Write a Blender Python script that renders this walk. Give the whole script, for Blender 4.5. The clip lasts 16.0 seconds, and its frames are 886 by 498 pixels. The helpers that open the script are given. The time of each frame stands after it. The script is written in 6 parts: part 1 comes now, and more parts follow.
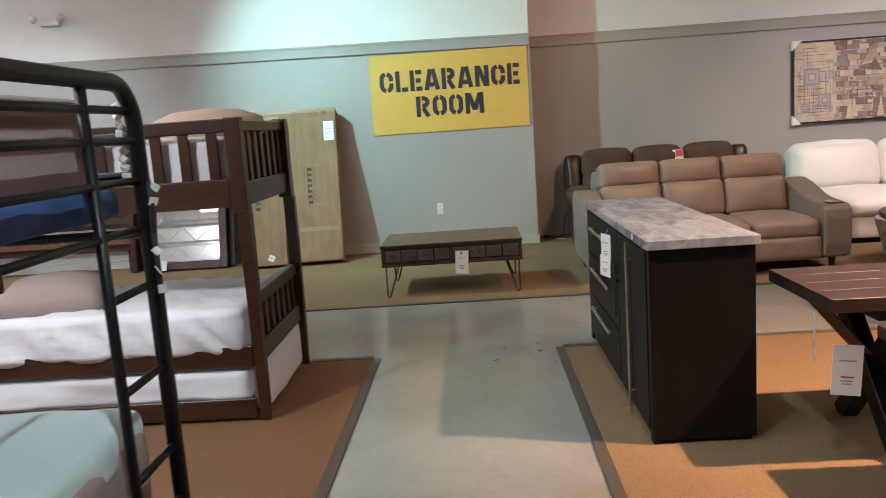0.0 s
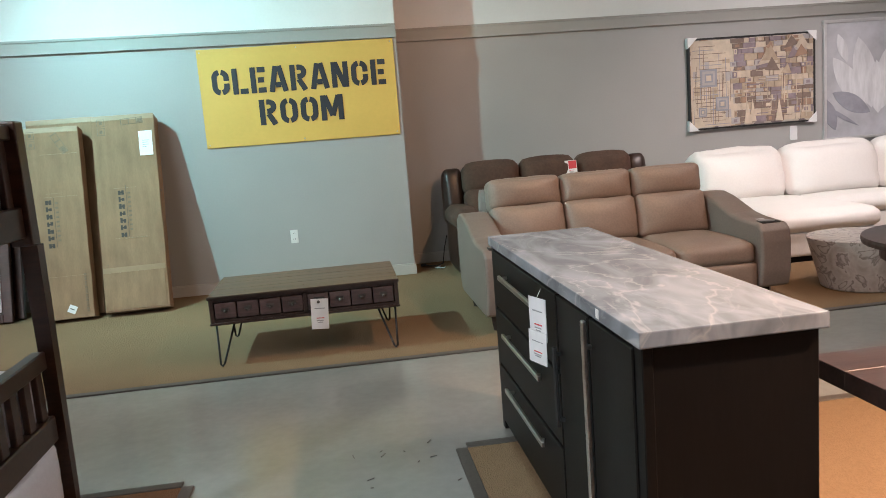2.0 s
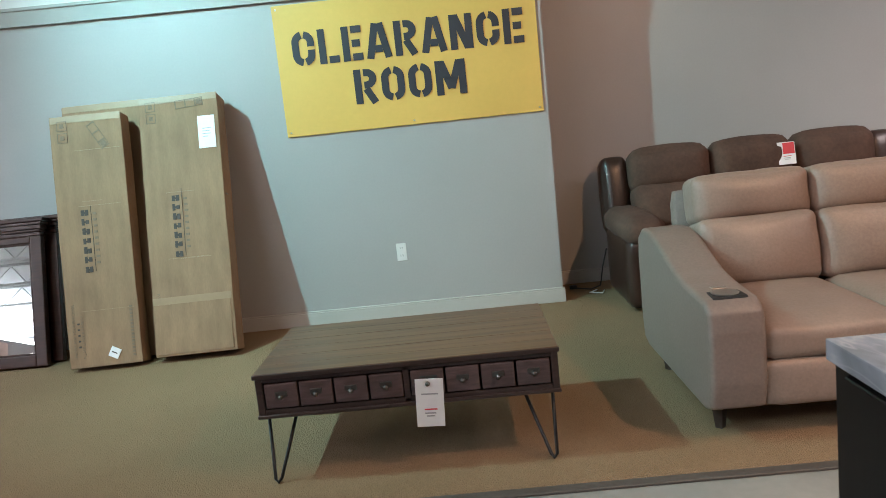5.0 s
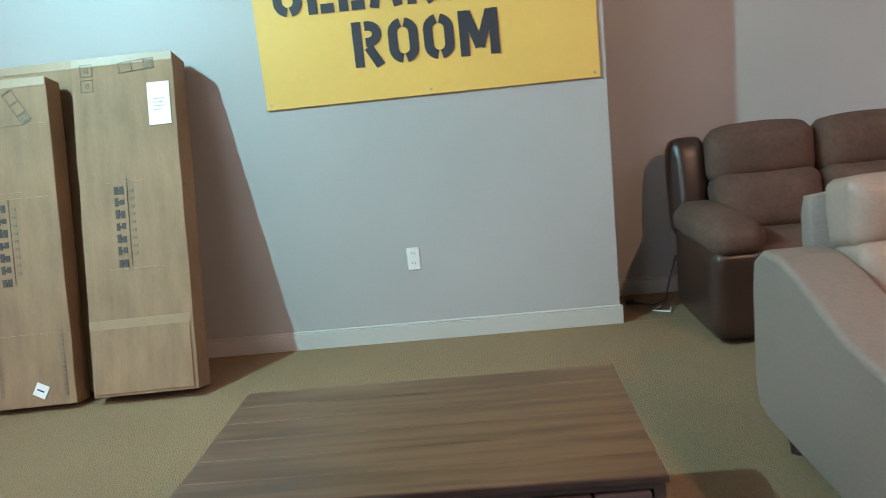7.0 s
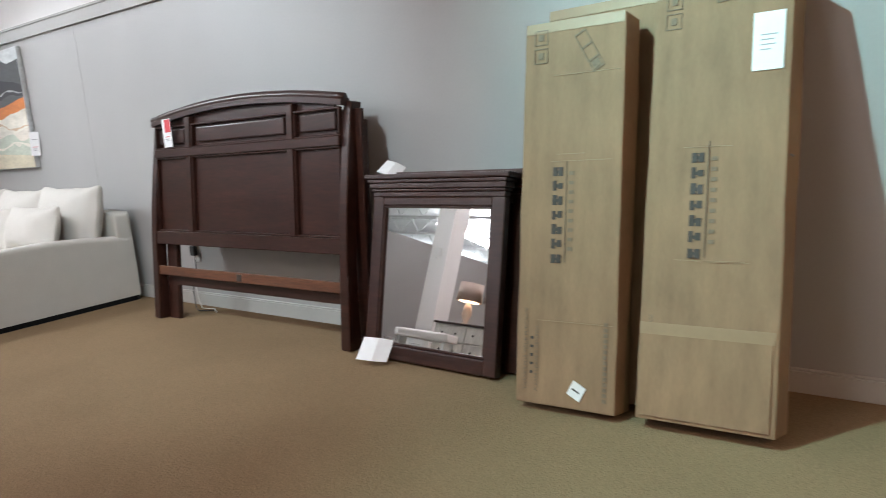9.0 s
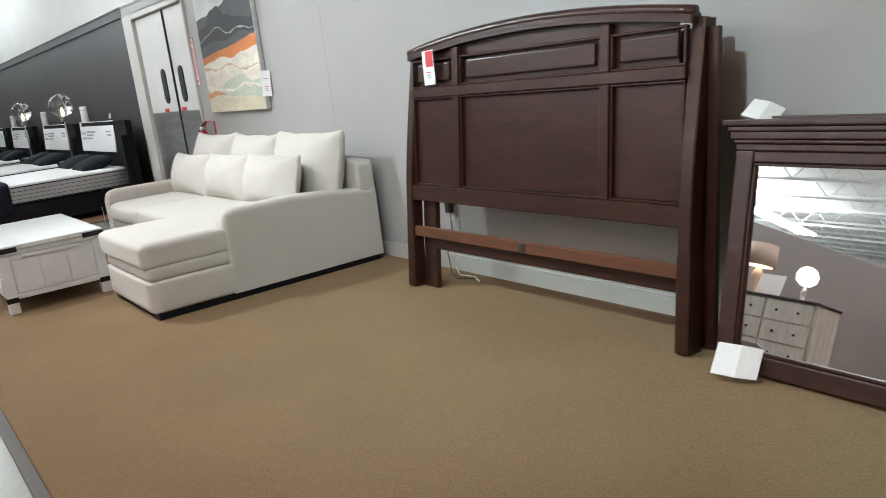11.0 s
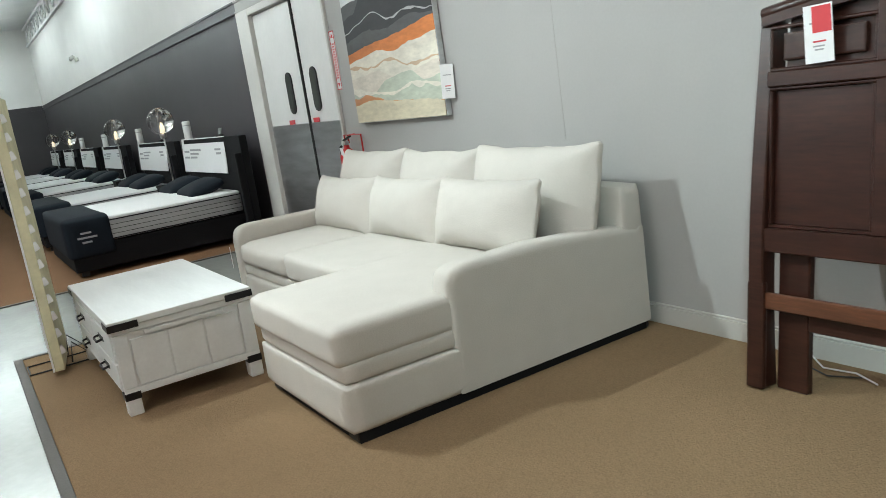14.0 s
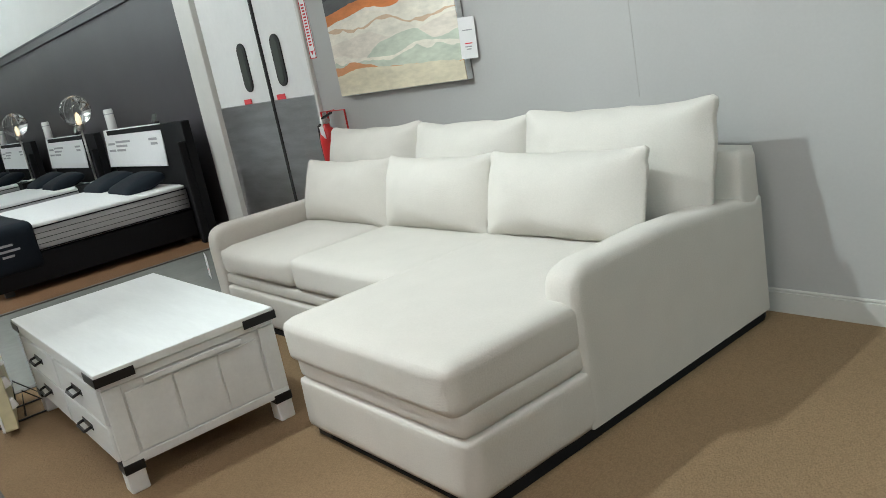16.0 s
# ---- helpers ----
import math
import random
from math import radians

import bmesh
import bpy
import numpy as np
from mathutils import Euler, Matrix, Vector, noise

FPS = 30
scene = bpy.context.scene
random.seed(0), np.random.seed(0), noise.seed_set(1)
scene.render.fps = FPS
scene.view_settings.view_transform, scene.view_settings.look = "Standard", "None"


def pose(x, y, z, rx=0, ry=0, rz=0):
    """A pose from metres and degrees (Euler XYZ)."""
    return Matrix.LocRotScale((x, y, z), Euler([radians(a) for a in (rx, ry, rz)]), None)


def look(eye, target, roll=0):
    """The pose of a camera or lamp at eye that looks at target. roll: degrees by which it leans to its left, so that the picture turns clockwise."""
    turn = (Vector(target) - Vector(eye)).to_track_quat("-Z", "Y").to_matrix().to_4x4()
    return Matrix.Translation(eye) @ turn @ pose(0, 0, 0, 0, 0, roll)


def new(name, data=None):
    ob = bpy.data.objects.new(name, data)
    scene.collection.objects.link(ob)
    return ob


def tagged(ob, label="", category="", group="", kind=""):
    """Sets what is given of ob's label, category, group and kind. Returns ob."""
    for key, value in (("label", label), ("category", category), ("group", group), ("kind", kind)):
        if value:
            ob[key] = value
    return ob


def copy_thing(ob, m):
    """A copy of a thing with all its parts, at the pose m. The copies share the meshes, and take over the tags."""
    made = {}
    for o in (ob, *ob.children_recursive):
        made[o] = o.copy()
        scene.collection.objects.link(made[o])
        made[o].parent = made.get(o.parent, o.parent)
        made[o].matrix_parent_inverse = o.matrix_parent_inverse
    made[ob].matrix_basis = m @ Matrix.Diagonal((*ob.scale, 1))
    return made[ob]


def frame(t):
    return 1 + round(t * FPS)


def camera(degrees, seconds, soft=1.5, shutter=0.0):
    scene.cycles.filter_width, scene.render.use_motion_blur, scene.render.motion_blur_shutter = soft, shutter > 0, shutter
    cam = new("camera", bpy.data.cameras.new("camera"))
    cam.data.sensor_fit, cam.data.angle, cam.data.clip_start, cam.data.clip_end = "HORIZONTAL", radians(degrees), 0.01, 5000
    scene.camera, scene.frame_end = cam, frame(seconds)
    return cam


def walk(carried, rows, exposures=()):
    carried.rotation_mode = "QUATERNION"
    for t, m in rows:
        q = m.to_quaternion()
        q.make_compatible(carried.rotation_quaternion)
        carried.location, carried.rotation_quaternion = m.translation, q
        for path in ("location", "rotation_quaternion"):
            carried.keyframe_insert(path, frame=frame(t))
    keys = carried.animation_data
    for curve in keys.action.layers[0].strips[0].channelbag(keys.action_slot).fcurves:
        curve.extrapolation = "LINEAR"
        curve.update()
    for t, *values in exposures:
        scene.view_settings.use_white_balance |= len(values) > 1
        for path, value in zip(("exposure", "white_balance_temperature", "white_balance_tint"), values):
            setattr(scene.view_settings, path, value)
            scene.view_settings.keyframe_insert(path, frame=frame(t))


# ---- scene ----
# camera and its walk
cam = camera(59.8, 16.0, soft=0.85, shutter=0.25)
PATH = [
    (0, (1.203, -0.613, 1.498), (1.11, 1.361, 1.189), -4.0),
    (0.5, (1.229, -0.214, 1.502), (1.246, 1.762, 1.195), -3.2),
    (1, (1.212, 0.224, 1.478), (1.303, 2.201, 1.188), -3.4),
    (1.5, (1.202, 0.646, 1.461), (1.458, 2.606, 1.159), -4.9),
    (2, (1.263, 1.034, 1.461), (1.511, 2.995, 1.158), -4.5),
    (2.5, (1.273, 1.399, 1.475), (1.576, 3.353, 1.169), -4.3),
    (3, (1.293, 1.794, 1.456), (1.622, 3.742, 1.147), -5.1),
    (3.5, (1.348, 2.138, 1.458), (1.467, 4.112, 1.162), -5.3),
    (4, (1.279, 2.495, 1.474), (1.399, 4.469, 1.178), -5.4),
    (4.5, (1.266, 2.843, 1.425), (1.338, 4.817, 1.116), -5.6),
    (4.7, (1.269, 2.972, 1.424), (1.214, 4.948, 1.119), -5.8),
    (6.8, (1.236, 4.338, 1.437), (1.143, 6.295, 1.035), -6.5),
    (7, (1.208, 4.482, 1.444), (1.089, 6.441, 1.057), -5.9),
    (7.5, (1.128, 4.79, 1.389), (0.653, 6.698, 1.024), -6.4),
    (8, (1.035, 5.071, 1.432), (0.064, 6.781, 1.069), -4.9),
    (8.5, (0.749, 5.256, 1.426), (-0.342, 6.894, 1.07), -5.1),
    (9, (0.474, 5.426, 1.377), (-0.801, 6.931, 1.044), -5.2),
    (9.5, (0.134, 5.641, 1.387), (-1.31, 6.978, 1.027), -5.6),
    (9.7, (0.001, 5.69, 1.405), (-1.472, 6.989, 1.025), -6.1),
    (11.8, (-1.569, 5.668, 1.447), (-3.197, 6.727, 0.97), -7.5),
    (12, (-1.742, 5.676, 1.437), (-3.391, 6.705, 0.963), -7.8),
    (12.5, (-2.108, 5.758, 1.452), (-3.792, 6.737, 0.999), -7.0),
    (13, (-2.46, 5.746, 1.459), (-4.163, 6.707, 1.037), -7.1),
    (13.5, (-2.842, 5.778, 1.441), (-4.501, 6.811, 1.016), -8.4),
    (14, (-3.215, 5.852, 1.465), (-4.886, 6.873, 1.056), -8.4),
    (14.5, (-3.519, 5.824, 1.463), (-5.131, 6.929, 1.037), -8.5),
    (15, (-3.84, 5.749, 1.471), (-5.343, 6.979, 0.996), -11.7),
    (15.5, (-4.115, 5.719, 1.48), (-5.655, 6.895, 0.986), -11.8),
    (16, (-4.392, 5.758, 1.461), (-5.924, 6.944, 0.966), -10.9),
]
walk(cam, [(t, look(eye, target, roll)) for t, eye, target, roll in PATH], [(0, -0.28, 6450, 19), (0.5, -0.18, 6350, 18), (1.5, -0.14, 6200, 17), (2.5, -0.08, 5950, 13), (4.0, -0.22, 6200, 19), (4.7, -0.10, 6000, 16), (7.0, 0.02, 5900, 19), (8.0, -0.02, 6100, 20), (8.5, -0.14, 6300, 21), (9.7, -0.15, 6350, 19), (12.0, 0.0, 6450, 12), (12.6, -0.10, 6450, 10), (14.0, -0.22, 6350, 9), (15.0, -0.24, 6350, 10), (16.0, -0.28, 6350, 10)])

# ---- world and light ----
world = bpy.data.worlds.new("world")
scene.world = world
world.use_nodes = True
world.node_tree.nodes["Background"].inputs[0].default_value = (0.9, 0.95, 1.0, 1)
world.node_tree.nodes["Background"].inputs[1].default_value = 0.3
scene.view_settings.exposure = 0.0


def spot(place, target, watts, colour, degrees=95, blend=0.8, size=0.045):
    data = bpy.data.lights.new("track_spot", "SPOT")
    data.energy, data.color, data.spot_size, data.spot_blend, data.shadow_soft_size = watts, colour, radians(degrees), blend, size
    ob = new("track_spot", data)
    ob.matrix_world = look(place, target)
    return ob


def panel_light(place, size, watts, colour):
    data = bpy.data.lights.new("ceiling_fill", "AREA")
    data.shape, data.size, data.size_y, data.energy, data.color = "RECTANGLE", size[0], size[1], watts, colour
    ob = new("ceiling_fill", data)
    ob.location = place
    return ob


TEAL, ORANGE = (0.47, 0.98, 0.93), (1.0, 0.55, 0.27)
COOL, PALE, NEUTRAL, WARM, AMBER = (0.74, 0.99, 1.0), (0.86, 0.98, 0.97), (1.0, 0.92, 0.91), (1.0, 0.80, 0.69), (1.0, 0.58, 0.33)
# unseen track heads, some placed from cast shadows, others added to brighten displays: place, target, watts, colour,
# cone
SPOTS = [
    ((-2.1, 6.35, 3.9), (1.2, 9.0, 0.85), 980, TEAL, 97),
    ((-8.3, 6.0, 3.5), (-6.2, 8.6, 0.6), 500, PALE, 90),
    ((-3.0, 6.1, 3.4), (-4.2, 8.6, 0.7), 350, COOL, 84),
    ((3.8, 4.6, 3.6), (2.2, 8.0, 0.3), 300, ORANGE, 115),
    ((6.4, 6.4, 3.6), (6.4, 8.6, 0.5), 420, WARM, 95),
    ((4.7, 2.0, 3.6), (3.4, 2.8, 0.0), 2500, AMBER, 72),
    ((-1.9, 0.9, 3.6), (-0.8, 2.6, 0.6), 420, PALE, 88),
    ((1.6, 1.9, 3.6), (2.0, 3.6, 0.9), 180, COOL, 70),
    # added to brighten the metal bunk's bedding, no such head in view
    ((1.7, -0.6, 3.6), (-0.55, 1.25, 1.0), 330, COOL, 48),
]
for place, target, watts, colour, cone in SPOTS:
    spot(place, target, watts, colour, cone, 0.45 if cone < 60 else 1.0)
# ambient light under the high ceiling at assumed places; the 4 m squares are added fill
for place, size, watts, colour in [
    ((-2.4, 2.0, 4.42), (0.6, 6.0), 62, WARM),
    ((-6.0, 3.0, 4.42), (0.6, 8.0), 50, NEUTRAL),
    ((-12.0, 4.0, 4.42), (0.6, 8.0), 170, PALE),
    ((-20.0, 5.0, 4.9), (4.0, 4.0), 860, PALE),
    ((-28.0, 5.0, 4.9), (4.0, 4.0), 680, PALE),
    ((7.0, 4.0, 4.42), (0.6, 8.0), 55, WARM),
    ((-7.0, -8.0, 4.42), (0.6, 8.0), 220, NEUTRAL),
    ((-14.0, -8.0, 4.42), (0.6, 8.0), 220, NEUTRAL),
]:
    panel_light(place, size, watts, colour)
# upward panels added to brighten the deck that the mirror reflects; the last has no fixture
for place, watts in (((-2.4, 2.0, 4.50), 60), ((-6.0, 3.0, 4.50), 75), ((-12.0, 4.0, 4.50), 120), ((-7.0, -8.0, 4.50), 420), ((-14.0, -8.0, 4.50), 700), ((-20.0, -13.0, 4.50), 800)):
    panel_light(place, (0.55, 6.0), watts, PALE).rotation_euler = (math.pi, 0, 0)


# ---- materials ----
def mat(name, colour, rough=0.6, metal=0.0, grain=0.0, scale=20.0, bump=0.0, stain=0.0, stain_scale=1.5, spec=0.5, stretch=(1, 1, 1), emit=0.0, vary=0.0):
    """Principled material with fine grain, larger stains and relief, in object space."""
    m = bpy.data.materials.new(name)
    m.use_nodes = True
    nt = m.node_tree
    n, l = nt.nodes, nt.links
    bsdf = n["Principled BSDF"]
    bsdf.inputs["Roughness"].default_value, bsdf.inputs["Metallic"].default_value = rough, metal
    bsdf.inputs["Specular IOR Level"].default_value = spec
    bsdf.inputs["Base Color"].default_value = (*colour, 1)
    if emit:
        bsdf.inputs["Emission Color"].default_value = (*colour, 1)
        bsdf.inputs["Emission Strength"].default_value = emit
    if not (grain or bump or stain or vary):
        return m
    co = n.new("ShaderNodeTexCoord")
    mp = n.new("ShaderNodeMapping")
    mp.inputs["Scale"].default_value = stretch
    l.new(co.outputs["Object"], mp.inputs["Vector"])
    fine = n.new("ShaderNodeTexNoise")
    fine.inputs["Scale"].default_value, fine.inputs["Detail"].default_value, fine.inputs["Roughness"].default_value = scale, 6, 0.6
    l.new(mp.outputs["Vector"], fine.inputs["Vector"])
    big = n.new("ShaderNodeTexNoise")
    big.inputs["Scale"].default_value, big.inputs["Detail"].default_value = stain_scale, 4
    l.new(mp.outputs["Vector"], big.inputs["Vector"])
    value = None
    for tex, amount in ((fine, grain), (big, stain)):
        if not amount:
            continue
        mr = n.new("ShaderNodeMapRange")
        mr.inputs["From Min"].default_value, mr.inputs["From Max"].default_value = 0.3, 0.7
        mr.inputs["To Min"].default_value, mr.inputs["To Max"].default_value = 1 - amount, 1 + amount
        l.new(tex.outputs["Fac"], mr.inputs["Value"])
        if value is None:
            value = mr.outputs["Result"]
        else:
            mul = n.new("ShaderNodeMath")
            mul.operation = "MULTIPLY"
            l.new(value, mul.inputs[0]), l.new(mr.outputs["Result"], mul.inputs[1])
            value = mul.outputs[0]
    if vary:
        info = n.new("ShaderNodeObjectInfo")
        mr = n.new("ShaderNodeMapRange")
        mr.inputs["To Min"].default_value, mr.inputs["To Max"].default_value = 1 - vary, 1 + vary
        l.new(info.outputs["Random"], mr.inputs["Value"])
        if value is None:
            value = mr.outputs["Result"]
        else:
            mul = n.new("ShaderNodeMath")
            mul.operation = "MULTIPLY"
            l.new(value, mul.inputs[0]), l.new(mr.outputs["Result"], mul.inputs[1])
            value = mul.outputs[0]
    if value is not None:
        hsv = n.new("ShaderNodeHueSaturation")
        hsv.inputs["Color"].default_value = (*colour, 1)
        l.new(value, hsv.inputs["Value"])
        l.new(hsv.outputs["Color"], bsdf.inputs["Base Color"])
    if bump:
        b = n.new("ShaderNodeBump")
        b.inputs["Strength"].default_value, b.inputs["Distance"].default_value = bump, 0.004
        l.new(fine.outputs["Fac"], b.inputs["Height"])
        l.new(b.outputs["Normal"], bsdf.inputs["Normal"])
    return m


def mixed(name, stops, texture, scale, rough=0.5, detail=6.0, distort=0.0, stretch=(1, 1, 1), bump=0.0, axis=None, warp=0.0, span=1.0, metal=0.0, constant=False):
    """Principled material whose colour runs through stops along a texture or along an axis warped by noise."""
    m = bpy.data.materials.new(name)
    m.use_nodes = True
    nt = m.node_tree
    n, l = nt.nodes, nt.links
    bsdf = n["Principled BSDF"]
    bsdf.inputs["Roughness"].default_value, bsdf.inputs["Metallic"].default_value = rough, metal
    co = n.new("ShaderNodeTexCoord")
    mp = n.new("ShaderNodeMapping")
    mp.inputs["Scale"].default_value = stretch
    l.new(co.outputs["Object"], mp.inputs["Vector"])
    if texture == "noise":
        tex = n.new("ShaderNodeTexNoise")
        tex.inputs["Detail"].default_value, tex.inputs["Distortion"].default_value = detail, distort
    elif texture == "voronoi":
        tex = n.new("ShaderNodeTexVoronoi")
        tex.distance = "CHEBYCHEV"
    else:
        tex = n.new("ShaderNodeTexWave")
        tex.inputs["Distortion"].default_value, tex.inputs["Detail"].default_value = distort, detail
    tex.inputs["Scale"].default_value = scale
    l.new(mp.outputs["Vector"], tex.inputs["Vector"])
    out = tex.outputs["Color"] if texture == "voronoi" else tex.outputs["Fac"]
    if axis is not None:
        sep = n.new("ShaderNodeSeparateXYZ")
        l.new(co.outputs["Object"], sep.inputs[0])
        ma = n.new("ShaderNodeMath")
        ma.operation = "MULTIPLY_ADD"
        l.new(tex.outputs["Fac"], ma.inputs[0])
        ma.inputs[1].default_value = warp
        l.new(sep.outputs[axis], ma.inputs[2])
        dv = n.new("ShaderNodeMath")
        dv.operation = "DIVIDE"
        l.new(ma.outputs[0], dv.inputs[0])
        dv.inputs[1].default_value = span
        out = dv.outputs[0]
    ramp = n.new("ShaderNodeValToRGB")
    cr = ramp.color_ramp
    if constant:
        cr.interpolation = "CONSTANT"
    while len(cr.elements) > 1:
        cr.elements.remove(cr.elements[-1])
    cr.elements[0].position, cr.elements[0].color = stops[0][0], (*stops[0][1], 1)
    for p, c in stops[1:]:
        e = cr.elements.new(p)
        e.color = (*c, 1)
    l.new(out, ramp.inputs["Fac"])
    l.new(ramp.outputs["Color"], bsdf.inputs["Base Color"])
    if bump:
        b = n.new("ShaderNodeBump")
        b.inputs["Strength"].default_value, b.inputs["Distance"].default_value = bump, 0.003
        l.new(tex.outputs["Fac"] if texture != "voronoi" else tex.outputs["Distance"], b.inputs["Height"])
        l.new(b.outputs["Normal"], bsdf.inputs["Normal"])
    return m


def carpet_material(name, colour, scale=210.0):
    """Looped pile in slanting rows; shade between loops is put into the colour, broad tone varies at random."""
    m = mat(name, colour, 0.95, grain=0.12, scale=260, stain=0.08, stain_scale=0.8, spec=0.1)
    nt = m.node_tree
    n, l = nt.nodes, nt.links
    bsdf = n["Principled BSDF"]
    co = n.new("ShaderNodeTexCoord")
    mp = n.new("ShaderNodeMapping")
    mp.inputs["Rotation"].default_value = (0, 0, 0.9)
    mp.inputs["Scale"].default_value = (1.0, 0.45, 1.0)
    l.new(co.outputs["Object"], mp.inputs["Vector"])
    v = n.new("ShaderNodeTexVoronoi")
    v.inputs["Scale"].default_value = scale
    l.new(mp.outputs["Vector"], v.inputs["Vector"])
    b = n.new("ShaderNodeBump")
    b.inputs["Strength"].default_value, b.inputs["Distance"].default_value, b.invert = 0.6, 0.005, True
    l.new(v.outputs["Distance"], b.inputs["Height"])
    l.new(b.outputs["Normal"], bsdf.inputs["Normal"])
    old = bsdf.inputs["Base Color"].links[0].from_socket
    # painted shade: the colour darkens away from each loop's middle
    mr = n.new("ShaderNodeMapRange")
    mr.inputs["From Max"].default_value, mr.inputs["To Min"].default_value, mr.inputs["To Max"].default_value = 0.8, 1.06, 0.80
    l.new(v.outputs["Distance"], mr.inputs["Value"])
    mx = n.new("ShaderNodeMix")
    mx.data_type, mx.blend_type = "RGBA", "MULTIPLY"
    mx.inputs[0].default_value = 1.0
    l.new(old, mx.inputs[6]), l.new(mr.outputs["Result"], mx.inputs[7])
    l.new(mx.outputs[2], bsdf.inputs["Base Color"])
    return m


def stone_material(name):
    """Cloudy grey stone slab crossed by thin pale veins."""
    m = mat(name, (0.25, 0.25, 0.26), 0.24)
    nt = m.node_tree
    n, l = nt.nodes, nt.links
    co = n.new("ShaderNodeTexCoord")
    mp = n.new("ShaderNodeMapping")
    mp.inputs["Rotation"].default_value, mp.inputs["Scale"].default_value = (0, 0, 0.9), (1.5, 0.55, 1.0)
    l.new(co.outputs["Object"], mp.inputs["Vector"])
    cloud = n.new("ShaderNodeTexNoise")
    cloud.inputs["Scale"].default_value, cloud.inputs["Detail"].default_value, cloud.inputs["Distortion"].default_value = 4.2, 12, 1.6
    l.new(mp.outputs["Vector"], cloud.inputs["Vector"])
    ramp = n.new("ShaderNodeValToRGB")
    ramp.color_ramp.elements[0].position, ramp.color_ramp.elements[0].color = 0.30, (0.165, 0.182, 0.205, 1)
    ramp.color_ramp.elements[1].position, ramp.color_ramp.elements[1].color = 0.72, (0.36, 0.385, 0.42, 1)
    l.new(cloud.outputs["Fac"], ramp.inputs["Fac"])
    colour = ramp.outputs["Color"]
    for scale, width, amount, turn in ((1.3, 0.010, 0.42, 0.0), (3.6, 0.010, 0.16, 1.1)):
        mp2 = n.new("ShaderNodeMapping")
        mp2.inputs["Rotation"].default_value, mp2.inputs["Scale"].default_value = (0, 0, 0.9 + turn), (1.0, 0.45, 1.0)
        l.new(co.outputs["Object"], mp2.inputs["Vector"])
        vein = n.new("ShaderNodeTexNoise")
        vein.inputs["Scale"].default_value, vein.inputs["Detail"].default_value, vein.inputs["Distortion"].default_value = scale, 5, 1.3
        l.new(mp2.outputs["Vector"], vein.inputs["Vector"])
        off = n.new("ShaderNodeMath")
        off.operation = "SUBTRACT"
        off.inputs[1].default_value = 0.5
        l.new(vein.outputs["Fac"], off.inputs[0])
        near = n.new("ShaderNodeMath")
        near.operation = "ABSOLUTE"
        l.new(off.outputs[0], near.inputs[0])
        mr = n.new("ShaderNodeMapRange")
        mr.inputs["From Max"].default_value, mr.inputs["To Min"].default_value, mr.inputs["To Max"].default_value = width, amount, 0.0
        l.new(near.outputs[0], mr.inputs["Value"])
        mx = n.new("ShaderNodeMix")
        mx.data_type = "RGBA"
        mx.inputs[7].default_value = (0.58, 0.57, 0.56, 1)
        l.new(mr.outputs["Result"], mx.inputs[0]), l.new(colour, mx.inputs[6])
        colour = mx.outputs[2]
    l.new(colour, n["Principled BSDF"].inputs["Base Color"])
    return m


M = {}
M["wall"] = mat("greige_paint", (0.388, 0.383, 0.372), 0.42, grain=0.02, scale=60, bump=0.08, stain=0.05, stain_scale=0.8)
M["wall_white"] = mat("white_paint", (0.78, 0.77, 0.75), 0.7, grain=0.015, scale=40, bump=0.05, stain=0.03)
M["wall_dark"] = mat("charcoal_paint", (0.055, 0.05, 0.055), 0.45, grain=0.03, scale=50, bump=0.06, stain=0.10)
M["trim"] = mat("grey_trim_paint", (0.36, 0.35, 0.325), 0.4, grain=0.02, scale=50, stain=0.04)
M["base"] = mat("pale_trim_paint", (0.47, 0.46, 0.43), 0.4, grain=0.02, scale=50, stain=0.05)
M["carpet"] = carpet_material("tan_loop_carpet", (0.262, 0.176, 0.100))
# the tan carpet darkened: bunk shade and warm light put into the colour
M["carpet_darkened"] = carpet_material("darkened_loop_carpet", (0.205, 0.112, 0.060))
M["strip"] = mat("rubber_edge_strip", (0.075, 0.065, 0.055), 0.6, grain=0.15, scale=80, bump=0.2)
M["concrete"] = mat("polished_concrete", (0.255, 0.26, 0.24), 0.20, grain=0.05, scale=18, stain=0.16, stain_scale=1.1, bump=0.02)
M["cardboard"] = mat("brown_cardboard", (0.262, 0.160, 0.090), 0.8, grain=0.07, scale=30, stain=0.17, stain_scale=3, bump=0.15, stretch=(4, 1, 1))
M["tape"] = mat("packing_tape", (0.30, 0.20, 0.115), 0.45, grain=0.05, scale=20, stain=0.1)
M["ink"] = mat("dark_print", (0.05, 0.04, 0.035), 0.7, grain=0.2, scale=60)
M["ink_soft"] = mat("faded_print", (0.185, 0.135, 0.09), 0.8, grain=0.2, scale=60)
M["ink_mid"] = mat("worn_print", (0.12, 0.09, 0.066), 0.8, grain=0.3, scale=40, stain=0.3, stain_scale=12)
M["paper"] = mat("white_paper", (0.80, 0.80, 0.80), 0.6, grain=0.02, scale=30)
M["paper_red"] = mat("red_print", (0.62, 0.05, 0.06), 0.6, grain=0.03)
M["grey_print"] = mat("grey_print", (0.35, 0.35, 0.36), 0.6, grain=0.05)
M["cherry"] = mat("dark_cherry_wood", (0.034, 0.0115, 0.0075), 0.30, grain=0.35, scale=9, stain=0.25, stain_scale=2, bump=0.08, stretch=(1, 8, 8))
M["cherry_red"] = mat("red_brown_wood", (0.105, 0.038, 0.017), 0.42, grain=0.3, scale=9, stain=0.2, bump=0.1, stretch=(1, 9, 9))
